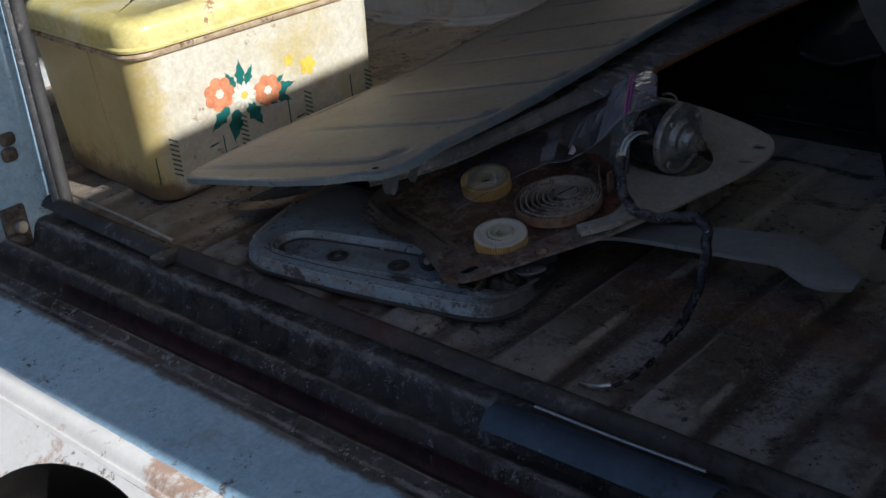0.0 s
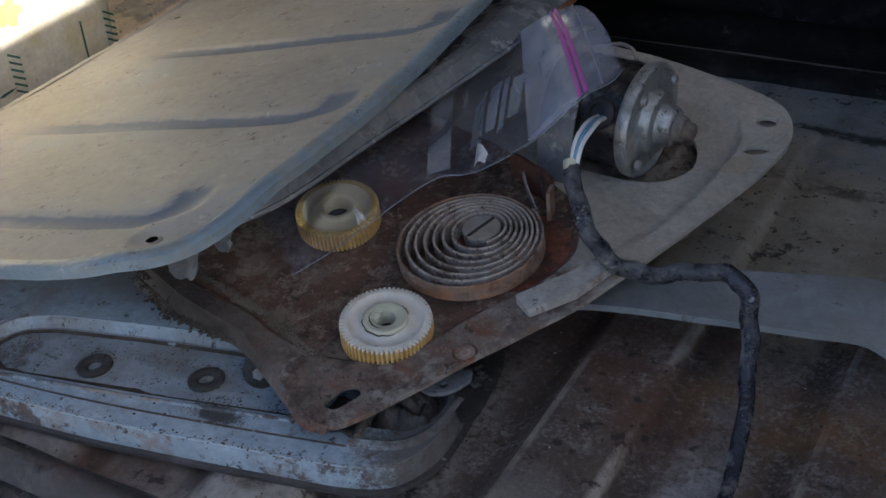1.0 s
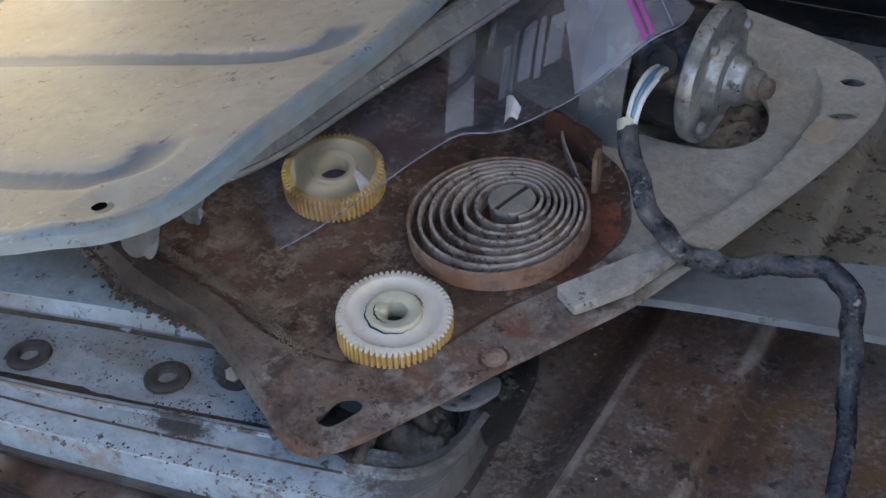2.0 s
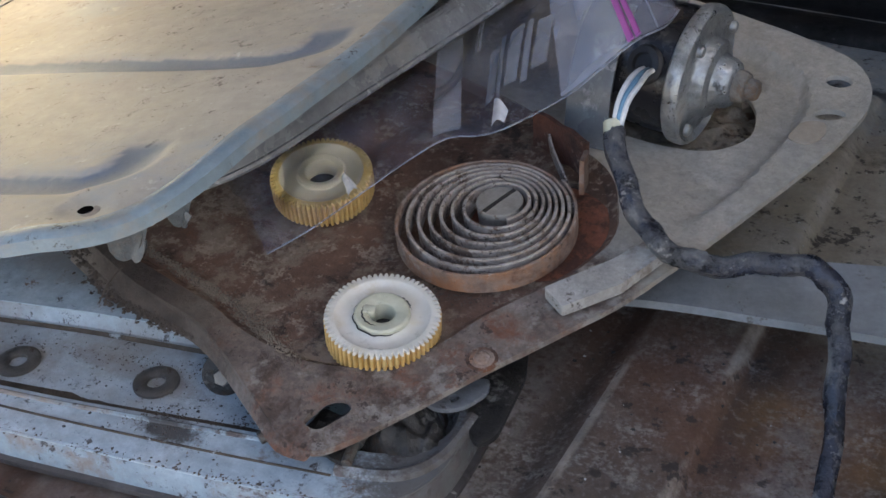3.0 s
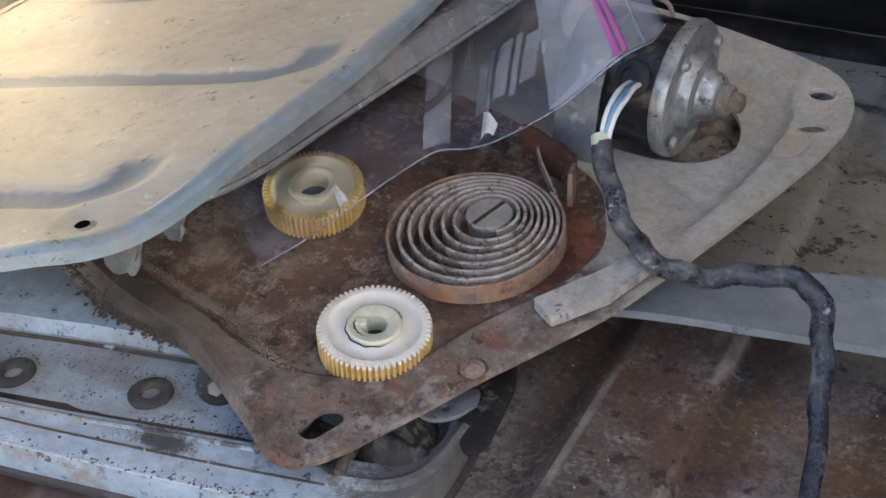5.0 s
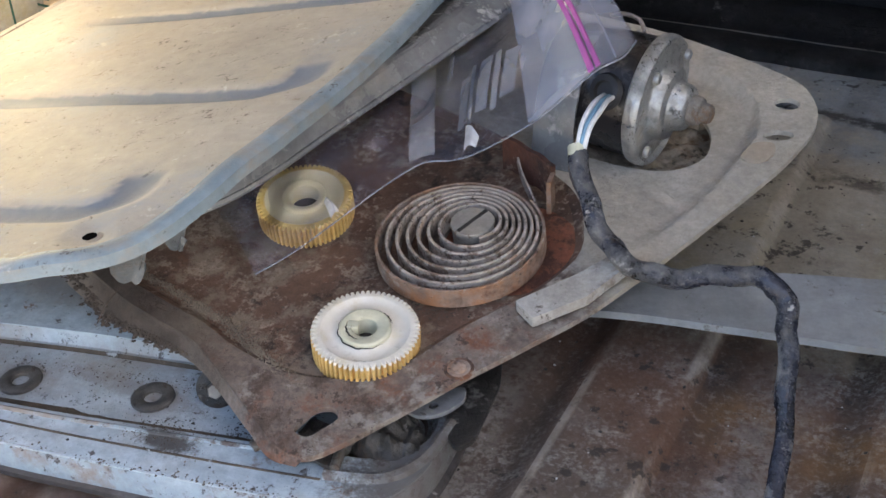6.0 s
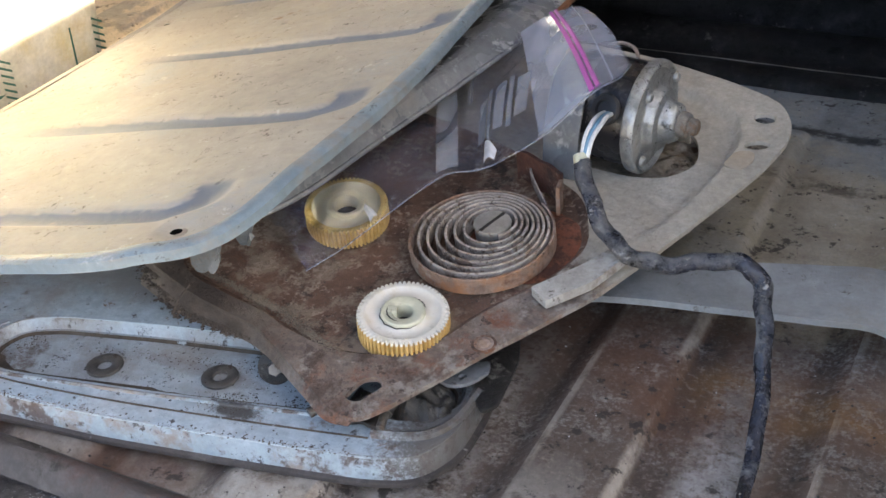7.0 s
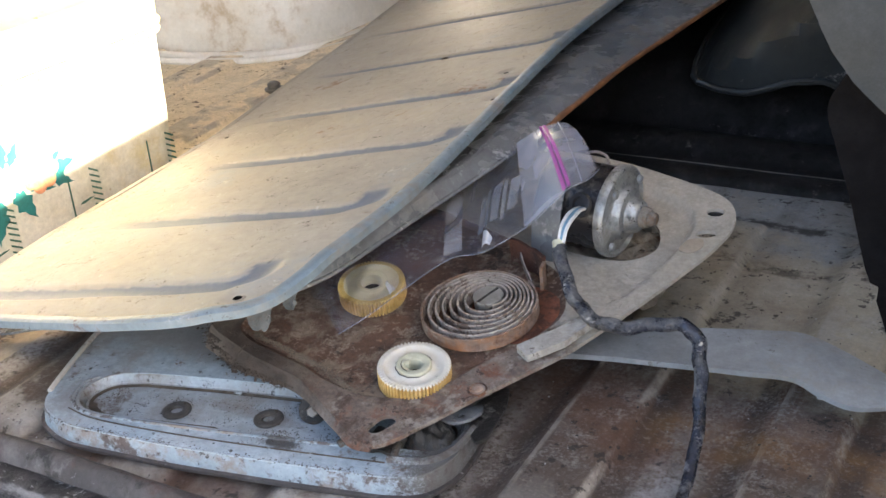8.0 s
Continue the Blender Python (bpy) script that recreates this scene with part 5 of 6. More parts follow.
for px, py, ln, wd in ((0.8535, 1.1105, 0.027, 0.013), (0.8640, 1.1290, 0.022, 0.0065)):
    part("sealant_drip", grid(14, 10, lambda u, v: (px + wd * (v - 0.5) * (1 - 0.12 * u + 0.10 * math.sin(9 * u + px * 900)) - 0.005 * u, py + wd * 0.6 * (v - 0.5) * (1 - 0.3 * u) + 0.0012 * math.sin(7 * v + 5 * u),
                                                   panel_z(px, py) - 0.005 - ln * u * (1 - 0.30 * abs(2 * v - 1) ** 4 + 0.05 * math.sin(6 * v + 2))), 0.0014), M_SEALANT, panel, "torn greyish sealant flap")

# ---- pale blue pressed panel ----
M_SEALED = stack("pale_edge_paint", [(0.40, 0.39, 0.34), (0.50, 0.49, 0.44)], 0.5, 0, 0.3, 300, 30, 57.0, [((0.20, 0.16, 0.12), 60, 0.3, 0.15, 0.8)])
blue = thing("pressed_panel", (0.80, 1.14, 0.003), "chipped pale blue pressed metal panel lying on the floor", "metal panel")
B_OUT = rounded([(0.628, 1.20), (0.640, 1.150), (0.655, 1.100), (0.668, 1.076), (0.700, 1.064), (0.787, 1.073), (0.866, 1.0865), (0.932, 1.099), (0.954, 1.108), (0.964, 1.131), (0.962, 1.165), (0.948, 1.22), (0.80, 1.235), (0.64, 1.235)], 0.02, 5)
B_REC = rounded([(0.688, 1.105), (0.697, 1.0925), (0.714, 1.0915), (0.800, 1.1075), (0.887, 1.1265), (0.938, 1.138), (0.950, 1.152), (0.945, 1.17), (0.90, 1.172), (0.838, 1.159), (0.77, 1.1455), (0.710, 1.1305), (0.692, 1.121)], 0.012, 5)


def inset(ring, d):
    n = len(ring)
    area = sum(ring[i][0] * ring[(i + 1) % n][1] - ring[(i + 1) % n][0] * ring[i][1] for i in range(n))
    sg = 1 if area > 0 else -1
    out = []
    for i in range(n):
        a, b = Vector(ring[i - 1]), Vector(ring[(i + 1) % n])
        t = (b - a).normalized()
        out.append((ring[i][0] - sg * t.y * d, ring[i][1] + sg * t.x * d))
    return out


def ramp(inner, outer, z_in, z_out, mid=None):
    """A sloping band between two outlines of equal length."""
    rings = [[(x, y, z_in) for x, y in inner], [(x, y, z_out) for x, y in outer]]
    if mid is not None:
        rings.insert(1, [((a[0] + b[0]) / 2, (a[1] + b[1]) / 2, mid) for a, b in zip(inner, outer)])
    return loft([[Vector(p) for p in r] for r in rings], cap=False)


part("face", sheet(inset(B_OUT, 0.0015), (inset(B_REC, -0.006),), 0.0185, 0.0015, None, 0.0005, 2), M_BLUE, blue)
part("recess_wall", ramp(B_REC, inset(B_REC, -0.0062), 0.0108, 0.0184, 0.0120), M_BLUE_MUDDY, blue)
part("recess_floor", sheet(inset(B_REC, -0.0005), (), 0.0105, 0.0012, None, 0.0, 2), M_BLUE_MUDDY, blue, "recess with mud and chipped paint")
def ragged(ring, d, seed):
    """An outline drawn in by a wavering width, wide on the near side and narrow on the far side."""
    out = []
    for (x, y), (x1, y1) in zip(ring, inset(ring, d)):
        k = (0.5 + 1.0 * abs(rough_noise(x, y, seed, 55))) * (1.0 if y < 1.124 + 0.21 * (x - 0.8) else 0.15)
        out.append((x + (x1 - x) * k, y + (y1 - y) * k))
    return out


# Dirt and painted shade together darken the foot of the recess wall.
part("groove_dirt_shade", ramp(ragged(B_REC, 0.0046, 2), inset(B_REC, -0.0012), 0.01075, 0.0122, 0.0111), M_BLUE_GROOVE, blue, "dark dirt and painted shade in the recess corner")
part("rolled_edge", ramp(inset(B_OUT, -0.001), inset(B_OUT, 0.0025), 0.006, 0.0187, 0.0168), M_BLUE_SCUFFED, blue)
part("lower_flange", sheet(inset(B_OUT, -0.0035), (inset(B_OUT, 0.012),), 0.0068, 0.003, None, 0.0008), M_CHANNEL, blue, "grimy lower flange")
B_LINE = [(0.690, 1.082), (0.72, 1.079), (0.787, 1.087), (0.866, 1.101), (0.925, 1.113)]
# Dark tube laid in for the shaded crease beside the recess.
part("crease_line", tube([(x, y, 0.0184) for x, y in B_LINE], 0.0007, 6), M_BLUE_GROOVE, blue, "dark line standing in for the shaded crease")
B_BEAD = inset(B_REC, -0.0095)
part("pressed_bead", tube([(x, y, 0.0182) for x, y in B_BEAD[:40] if x < 0.93], 0.0014, 8, 2), M_BLUE_SCUFFED, blue, "pressed bead round the recess")
part("bead_line", tube([(0.683, 1.120, 0.0184), (0.676, 1.108, 0.0184), (0.682, 1.092, 0.0184), (0.70, 1.083, 0.0184)], 0.0010, 6), M_BLUE_SCUFFED, blue)
part("upturned_edge", tube([(0.636, 1.168, 0.0195), (0.641, 1.152, 0.0200), (0.652, 1.119, 0.0198), (0.662, 1.092, 0.0192)], 0.0018, 8), M_SEALED, blue, "pale upturned edge")
part("end_ridge", tube([(0.925, 1.116, 0.0185), (0.948, 1.124, 0.0185), (0.958, 1.14, 0.0185), (0.959, 1.165, 0.0185)], 0.0030, 8), M_BLUE_SCUFFED, blue, "grimy curved ridge")


for x, y, lab in ((0.756, 1.1155, "dark oily steel washer on the blue panel"), (0.822, 1.1315, "dark oily steel washer on the blue panel")):
    w = open_lathe([(0.0042, 0), (0.0098, 0), (0.0102, 0.0005), (0.0100, 0.0018), (0.0092, 0.0022), (0.0050, 0.0022), (0.0042, 0.0017)])
    w.transform(Matrix.Translation((x, y, 0.0108)))
    solo("washer", w, M_STEEL, lab, "washer", "loose washers")


def hex_bolt(name, x, y, z, rot, r=0.006, ln=0.016, flange=0.0, label="small greasy hex bolt on the blue panel"):
    b = thing(name, (x, y, z), label, "bolt", "loose bolts", rot=rot)
    part("head", lathe([(r, 0), (r, 0.0055), (r * 0.85, 0.0068), (0, 0.0068)], 6), M_STEEL, b, local=True, smooth=False)
    part("shank", lathe([(r * 0.5, -ln), (r * 0.56, -ln + 0.001), (r * 0.56, 0.0), (0, 0.0)], 14), M_STEEL, b, local=True)
    if flange:
        part("collar", lathe([(flange, -0.0022), (flange, -0.0006), (flange * 0.9, 0.0), (0, 0)], 26), M_GREASE, b, "round washer collar", local=True)
    return b


hex_bolt("bolt", 0.8520, 1.1420, 0.0195, (60, 25, 20), 0.0042, 0.012, 0.0095, "greasy bolt with a loose washer collar in the recess")
hex_bolt("bolt", 0.8955, 1.1260, 0.0225, (80, 0, 150), 0.0050, 0.012)
hex_bolt("bolt", 0.9270, 1.1270, 0.0235, (85, 0, 195), 0.0040, 0.010)

# ---- window regulator plate ----
TILTED = math.degrees(math.atan(0.127))


def pz(x, y):
    return 0.036 + 0.127 * (y - 1.125)


plate = thing("regulator_plate", (0.92, 1.26, 0.02), "rusty brown window regulator plate with grey motor end", "regulator")
PL_OUT = rounded([(0.735, 1.20), (0.742, 1.176), (0.790, 1.158), (0.841, 1.147), (0.887, 1.121), (0.908, 1.108), (0.923, 1.107), (0.934, 1.121), (0.948, 1.144), (0.966, 1.174), (0.984, 1.202), (0.999, 1.226), (1.015, 1.264),
                  (1.034, 1.313), (1.048, 1.351), (1.056, 1.386), (1.054, 1.405), (1.044, 1.424), (1.024, 1.436), (0.963, 1.456), (0.905, 1.466), (0.84, 1.46), (0.78, 1.40), (0.74, 1.30)], 0.012, 3)
PL_REC = rounded([(0.765, 1.182), (0.781, 1.172), (0.835, 1.1600), (0.860, 1.1515), (0.893, 1.1455), (0.922, 1.1535), (0.936, 1.170), (0.948, 1.198), (0.972, 1.232), (0.980, 1.262), (0.962, 1.30), (0.90, 1.335), (0.82, 1.36), (0.772, 1.30)], 0.014, 4)
SLOT = rounded([(0.9095, 1.1185), (0.9180, 1.1170), (0.9255, 1.1315), (0.9200, 1.1360), (0.9125, 1.1325)], 0.005, 4)
MHOLE = rounded([(0.918, 1.341), (0.950, 1.337), (0.976, 1.338), (0.997, 1.342), (1.010, 1.357), (1.006, 1.380), (0.988, 1.402), (0.95, 1.408), (0.915, 1.40)], 0.014, 4)
H1, H2 = oval(1.037, 1.407, 0.0065, 0.0055), oval(1.040, 1.378, 0.0075, 0.0045, 20)
G_RIDGE = [Vector(p) for p in rounded([(1.000, 1.268), (1.014, 1.300), (1.025, 1.342), (1.029, 1.382), (1.020, 1.410), (0.99, 1.428), (0.93, 1.436), (0.88, 1.42), (0.88, 1.345), (0.94, 1.300), (0.975, 1.275)], 0.018, 4)]


def inside_ridge(x, y):
    """Distance inside the ridge outline (minus: outside)."""
    p, best, odd = Vector((x, y)), 9.0, False
    for a, q in zip(G_RIDGE, G_RIDGE[1:] + G_RIDGE[:1]):
        d = q - a
        t = max(0, min(1, (p - a).dot(d) / max(1e-12, d.length_squared)))
        best = min(best, (p - a - d * t).length)
        if (a.y > y) != (q.y > y) and x < (q.x - a.x) * (y - a.y) / (q.y - a.y) + a.x:
            odd = not odd
    return best if odd else -best


def plate_lie(x, y):
    return pz(x, y) - 0.0070 * step(-0.0015, 0.0035, inside_ridge(x, y)) * step(0.93, 0.985, x * 0.6 + (y - 0.9) * 0.9) + 0.0006 * rough_noise(x, y, 0, 40)


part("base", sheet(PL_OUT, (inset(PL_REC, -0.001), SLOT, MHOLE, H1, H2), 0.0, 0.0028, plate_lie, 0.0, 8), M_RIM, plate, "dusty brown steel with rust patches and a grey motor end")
part("dish", sheet(inset(PL_REC, -0.004), (), -0.0030, 0.0018, pz, 0.0, 2), M_PLATE, plate, "rust-brown pressed dish")
bm = ramp(inset(PL_REC, 0.003), inset(PL_REC, -0.0015), -0.0029, 0.0002, -0.0012)
for v in bm.verts:
    v.co.z += pz(v.co.x, v.co.y)
part("dish_wall", bm, M_PLATE, plate)
for x, y, r in ((0.9592, 1.1738, 0.0035),):
    part("rivet_seat", lathe([(r * 1.9, -0.0004), (r * 1.85, 0.0005), (r * 1.4, 0.0006), (0, 0.0006)], 26, Matrix.Translation((x, y, pz(x, y))) @ pose(0, 0, 0, TILTED, 0, 0)), M_PLATE, plate, "dark rusty ring round the rivet")
    part("rivet", lathe([(r * 1.5, 0), (r * 1.45, 0.0006), (r, 0.0008), (r * 0.9, 0.002), (r * 0.5, 0.003), (0, 0.0032)], 22, Matrix.Translation((x, y, pz(x, y))) @ pose(0, 0, 0, TILTED, 0, 0)), M_SPRING_RUST, plate, "rusty domed rivet head")
M_STAIN = stack("orange_rust_stain", [(0.35, 0.28, 0.20), (0.39, 0.335, 0.265)], 0.8, 0, 0.3, 300, 40, 56.0, [((0.30, 0.26, 0.20), 60, 0.3, 0.3, 0.8)])
part("rust_stain", sheet(rounded([(1.026, 1.352), (1.038, 1.350), (1.043, 1.362), (1.040, 1.371), (1.030, 1.368)], 0.006, 4), (), 0.0008, 0.0006, plate_lie, 0.0, 3), M_STAIN, plate, "orange rust stain below the hole")
part("gear_housing", grid(40, 40, lambda u, v: (0.922 + 0.086 * u, 1.334 + 0.070 * v, 0.050 + 0.004 * rough_noise(u, v, 0, 7) + 0.0015 * rough_noise(u, v, 2, 25)), 0.030), M_MUDTAN, plate, "muddy gear housing under the plate")
# folded side of the plate along its rim, tab and arm below
SIDE = curve([(0.742, 1.178), (0.790, 1.159), (0.841, 1.148), (0.887, 1.122), (0.908, 1.109), (0.922, 1.108)])
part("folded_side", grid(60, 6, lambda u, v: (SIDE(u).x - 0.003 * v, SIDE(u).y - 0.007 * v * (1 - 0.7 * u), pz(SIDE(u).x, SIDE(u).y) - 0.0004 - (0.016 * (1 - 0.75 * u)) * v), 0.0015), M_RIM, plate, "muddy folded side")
part("tab", sheet(rounded([(0.934, 1.160), (0.958, 1.182), (0.962, 1.174), (0.957, 1.161), (0.948, 1.155)], 0.006, 4), (oval(0.951, 1.1645, 0.0018, 0.0022, 0, 14),), 0.0265, 0.0022, None, 0.0006), M_SKIN, plate, "small grey tab with a hole")
part("lift_arm", sheet(rounded([(0.948, 1.19), (0.958, 1.160), (0.968, 1.150), (0.973, 1.158), (0.968, 1.195), (0.96, 1.215)], 0.005, 4), (), 0.0200, 0.0025, None, 0.0006), M_GREASE, plate, "dark greasy lift arm")
part("hidden_leg", box(0.80, 1.25, 0.004, 0.83, 1.34, 0.046, 0.002), M_RIM, plate, "folded foot under the plate")
part("rear_leg", box(0.90, 1.43, 0.002, 0.98, 1.45, 0.072, 0.002), M_RIM, plate, "folded foot under the plate")
part("grease_lump", grid(36, 40, lambda u, v: (0.937 + 0.018 * math.cos(2 * math.pi * v) * math.sin(math.pi * max(0.02, u * 0.5)), 1.147 + 0.016 * math.sin(2 * math.pi * v) * math.sin(math.pi * max(0.02, u * 0.5)),
                                                0.029 - 0.020 * u ** 2 + 0.005 * rough_noise(math.cos(2 * math.pi * v) * u, math.sin(2 * math.pi * v) * u, 0, 4)), 0, True), M_GREASE, plate, "greasy lump of dirt and gear grease")
# Dark pad added under the slot so that the slot reads dark.
part("slot_pad", grid(14, 14, lambda u, v: (0.905 + 0.023 * u, 1.117 + 0.022 * v, 0.0235 + 0.002 * rough_noise(u, v, 4, 5)), 0.003), M_GREASE, plate, "dark lumpy pad under the plate slot")
# upright rusty spring stop
part("spring_stop", grid(16, 8, lambda u, v: (0.9185 + 0.034 * u - 0.001 * math.sin(3 * u), 1.307 - 0.018 * u + 0.003 * math.sin(3 * u), pz(0.92, 1.31) + 0.0 + 0.0185 * v + 0.0025 * rough_noise(u, v, 0, 3)), 0.0025), M_REDRUST, plate, "upright rusty spring stop")
part("stop_return", grid(4, 8, lambda u, v: (0.952 + 0.002 * u, 1.290 - 0.010 * u, pz(0.947, 1.29) + 0.0175 * v), 0.0022), M_SPRING_RUST, plate, "rusty bent end")
M_BOSS = stack("bright_red_rust", [(0.12, 0.038, 0.02), (0.21, 0.07, 0.035), (0.27, 0.11, 0.06)], 0.85, 0, 0.7, 400, 40, 58.0, [((0.06, 0.025, 0.016), 80, 0.28, 0.16, 0.9)], speck=0.5)
part("rust_boss", lathe([(0.034, 0), (0.033, 0.0012), (0.029, 0.002), (0, 0.0025)], 34, Matrix.Translation((0.946, 1.256, pz(0.946, 1.256) - 0.0042)) @ pose(0, 0, 0, TILTED, 0, 0)), M_BOSS, plate, "red rusted boss under the spring")
part("stop_bar", sheet(rounded([(0.968, 1.2125), (0.9795, 1.205), (0.9965, 1.226), (1.0065, 1.252), (0.998, 1.258), (0.987, 1.238)], 0.0012, 2), (), 0.0075, 0.0052, pz, 0.0005), M_BAR, plate, "pale worn steel bar", smooth=False)

# ---- spiral spring ----
spring = thing("spiral_spring", (0.925, 1.243, pz(0, 1.243) - 0.002), "flat spiral steel spring, dusty with orange rust", "spring", rot=(TILTED, 0, 0))


def coil(first, last):
    """The flat strip wound from the hub outwards, between two turns, its turns closer on the far side."""
    bm = bmesh.new()
    turns, per, th, hgt = 7.3, 80, 0.00075, 0.0100
    n = int(turns * per)
    rings = []
    for i in range(round(first * per), min(n, round(last * per)) + 1):
        t = i / n
        a = 2 * math.pi * turns * t - 0.9
        r = 0.0122 + (0.0410 - 0.0122) * t ** 0.96
        cx, cy = 0.0035 * (1 - t) ** 1.0, 0.0105 * (1 - t)
        ring = []
        for dr, z in ((-th, 0.0), (th, 0.0), (th, hgt), (-th, hgt)):
            z2 = z + (0.0006 * math.sin(a * 1.0 + 1) if z else 0)
            ring.append(bm.verts.new((cx + (r + dr) * math.cos(a), cy + (r + dr) * math.sin(a), 0.0025 + z2)))
        rings.append(ring)
    for p, q in zip(rings, rings[1:]):
        for k in range(4):
            bm.faces.new((p[k], p[(k + 1) % 4], q[(k + 1) % 4], q[k]))
    bm.faces.new(rings[0]), bm.faces.new(rings[-1])
    bmesh.ops.recalc_face_normals(bm, faces=bm.faces)
    sharp = [e for e in bm.edges if len(e.link_faces) == 2 and e.calc_face_angle(0) > 0.9]
    bmesh.ops.bevel(bm, geom=sharp, offset=0.0003, segments=1, affect="EDGES")
    return bm


part("coil", coil(0, 6.25), M_SPRING, spring, local=True)
part("outer_turn", coil(6.25, 7.3), M_SPRING_RUST, spring, "orange rusted outer turn", local=True)
spring_hub = part("hub", lathe([(0.0100, 0.0), (0.0102, 0.010), (0.0107, 0.0118), (0.0103, 0.0128), (0, 0.0131)], 30, Matrix.Translation((0.0032, 0.0105, 0))), M_SCREW, spring, "round grey hub head", local=True)
slot_bm = box(-0.0009, -0.0098, 0.0122, 0.0009, 0.0098, 0.01335, 0.0)
slot_bm.transform(Matrix.Translation((0.0032, 0.0105, 0)) @ pose(0, 0, 0, 0, 0, -18))
part("slot", slot_bm, M_DARKHOLE, spring_hub, "dark screwdriver slot", local=True)
part("outer_tail", tube([(0.034, 0.021, 0.007), (0.024, 0.036, 0.008), (0.010, 0.053, 0.010), (0.004, 0.062, 0.011)], 0.0009, 6, 6, None, 4.5), M_SPRING, spring, "straight outer tail of the spring", local=True)

# ---- nylon gears ----
def gear(x, y, z, rot, label, face_paint, tip_paint, hub_paint, bore, group="nylon gears"):
    g = thing("gear", (x, y, z), label, "gear", group, rot=rot)
    n, r, h = 60, 0.0240, 0.0125
    m = n * 6
    shape = (0.0, 0.0, 0.0003, 0.0019, 0.0019, 0.0003)
    bm = bmesh.new()
    rows = [[bm.verts.new(((r - shape[k % 6] - e) * math.cos(2 * math.pi * k / m), (r - shape[k % 6] - e) * math.sin(2 * math.pi * k / m), z0)) for k in range(m)] for z0, e in ((0.0, 0.0004), (0.0007, 0.0), (h - 0.0011, 0.0))]
    for p, q in zip(rows, rows[1:]):
        for k in range(m):
            bm.faces.new((p[k], p[(k + 1) % m], q[(k + 1) % m], q[k]))
    bm.faces.new(rows[0])
    part("toothed_rim", bm, M_TEETH, g, "amber greased teeth", local=True, smooth=False)
    bm = bmesh.new()
    tips = [[bm.verts.new(((rr - (shape[k % 6] if tooth else 0) - e) * math.cos(2 * math.pi * k / m), (rr - (shape[k % 6] if tooth else 0) - e) * math.sin(2 * math.pi * k / m), z0)) for k in range(m)]
            for rr, e, z0, tooth in ((r, 0.0, h - 0.0011, True), (r, 0.0005, h, True), (0.0212, 0, h + 0.0002, False), (0.0196, 0, h, False))]
    for p, q in zip(tips, tips[1:]):
        for k in range(m):
            bm.faces.new((p[k], p[(k + 1) % m], q[(k + 1) % m], q[k]))
    part("tip_ring", bm, tip_paint, g, "worn upper ends of the teeth", local=True)
    part("web", open_lathe([(0.0200, h + 0.0001), (0.0190, h - 0.0004), (0.0178, h - 0.0014), (0.0150, h - 0.0018), (0.0126, h - 0.0015), (0.0116, h - 0.0008), (0.0110, h - 0.006), (0.0200, h - 0.005)], 64), face_paint, g, "milky nylon face", local=True)
    hub = part("hub", open_lathe([(0.0118, h - 0.003), (0.0114, h + 0.0008), (0.0106, h + 0.0014), (bore + 0.0016, h + 0.0012), (bore + 0.0004, h + 0.0004), (bore, h - 0.001), (bore, h - 0.008), (0.0118, h - 0.008)], 48), hub_paint, g, "greasy cream hub", local=True)
    part("bore", lathe([(bore + 0.0002, h - 0.0085), (bore + 0.0002, h - 0.008), (0, h - 0.0079)], 24), M_DARKHOLE, hub, "dark bore", local=True)
    return g


g1 = gear(0.9132, 1.1745, pz(0, 1.1745) - 0.004, (TILTED + 1.0, 3.0, 20), "white nylon gear with amber greased teeth on the plate", M_NYLON, M_NYLON, M_HUB, 0.0050)
key = box(-0.0078, -0.0014, 0.0075, -0.0028, 0.0030, 0.0142, 0.0006)
part("key", key, M_HUB, g1, "cream key in the hub", local=True)
for a0, a1, rr, hh in ((160, 320, 0.0119, 0.0122), (20, 75, 0.0120, 0.0122), (165, 262, 0.0082, 0.01385)):
    part("grease_line", tube([(rr * (1 + 0.03 * math.sin(k * 2.3)) * math.cos(radians(a0 + (a1 - a0) * k / 14)), rr * (1 + 0.03 * math.sin(k * 2.3)) * math.sin(radians(a0 + (a1 - a0) * k / 14)), hh) for k in range(15)], lambda t: 0.0004 * math.sin(math.pi * min(1, max(0.06, t))), 6, 3), M_GREASE, g1, "black line of old grease", local=True)
gear(0.8412, 1.2410, pz(0, 1.2410) + 0.001, (TILTED + 3.5, 6.0, 0), "ivory nylon gear with amber teeth under a plastic bag", M_NYLON_AGED, M_TIPS, M_NYLON_AGED, 0.0072)

# ---- motor ----
AXIS = pose(0.9835, 1.3570, 0.0868, 0, 90, -5) @ pose(0, 0, 0, 0, 3, 0)
motor = tagged(new("electric_motor"), "black electric motor with dull zinc end cap", "motor")
motor.matrix_basis = AXIS
part("body", lathe([(0.020, -0.058), (0.0270, -0.054), (0.0305, -0.044), (0.0312, -0.006), (0.0305, -0.002), (0, -0.002)], 48), M_MOTOR, motor, "black enamel can, dusty on top", local=True)
end_cap = part("end_cap", lathe([(0.0318, -0.0065), (0.0336, -0.0055), (0.0342, -0.0025), (0.0340, 0.0), (0.0332, 0.0014), (0.0318, 0.0018), (0.0306, 0.0008), (0.0296, -0.0004), (0.0240, 0.0004), (0.0205, 0.0012), (0.0196, 0.0022), (0.0190, 0.0060), (0.0180, 0.0072),
                                 (0.0150, 0.0078), (0.0136, 0.0084), (0.0126, 0.0104), (0.0118, 0.0140), (0.0108, 0.0158), (0.0094, 0.0166), (0.0085, 0.0168), (0, 0.0169)], 56), M_ZINC, motor, "dull zinc end cap with stepped rings", local=True)
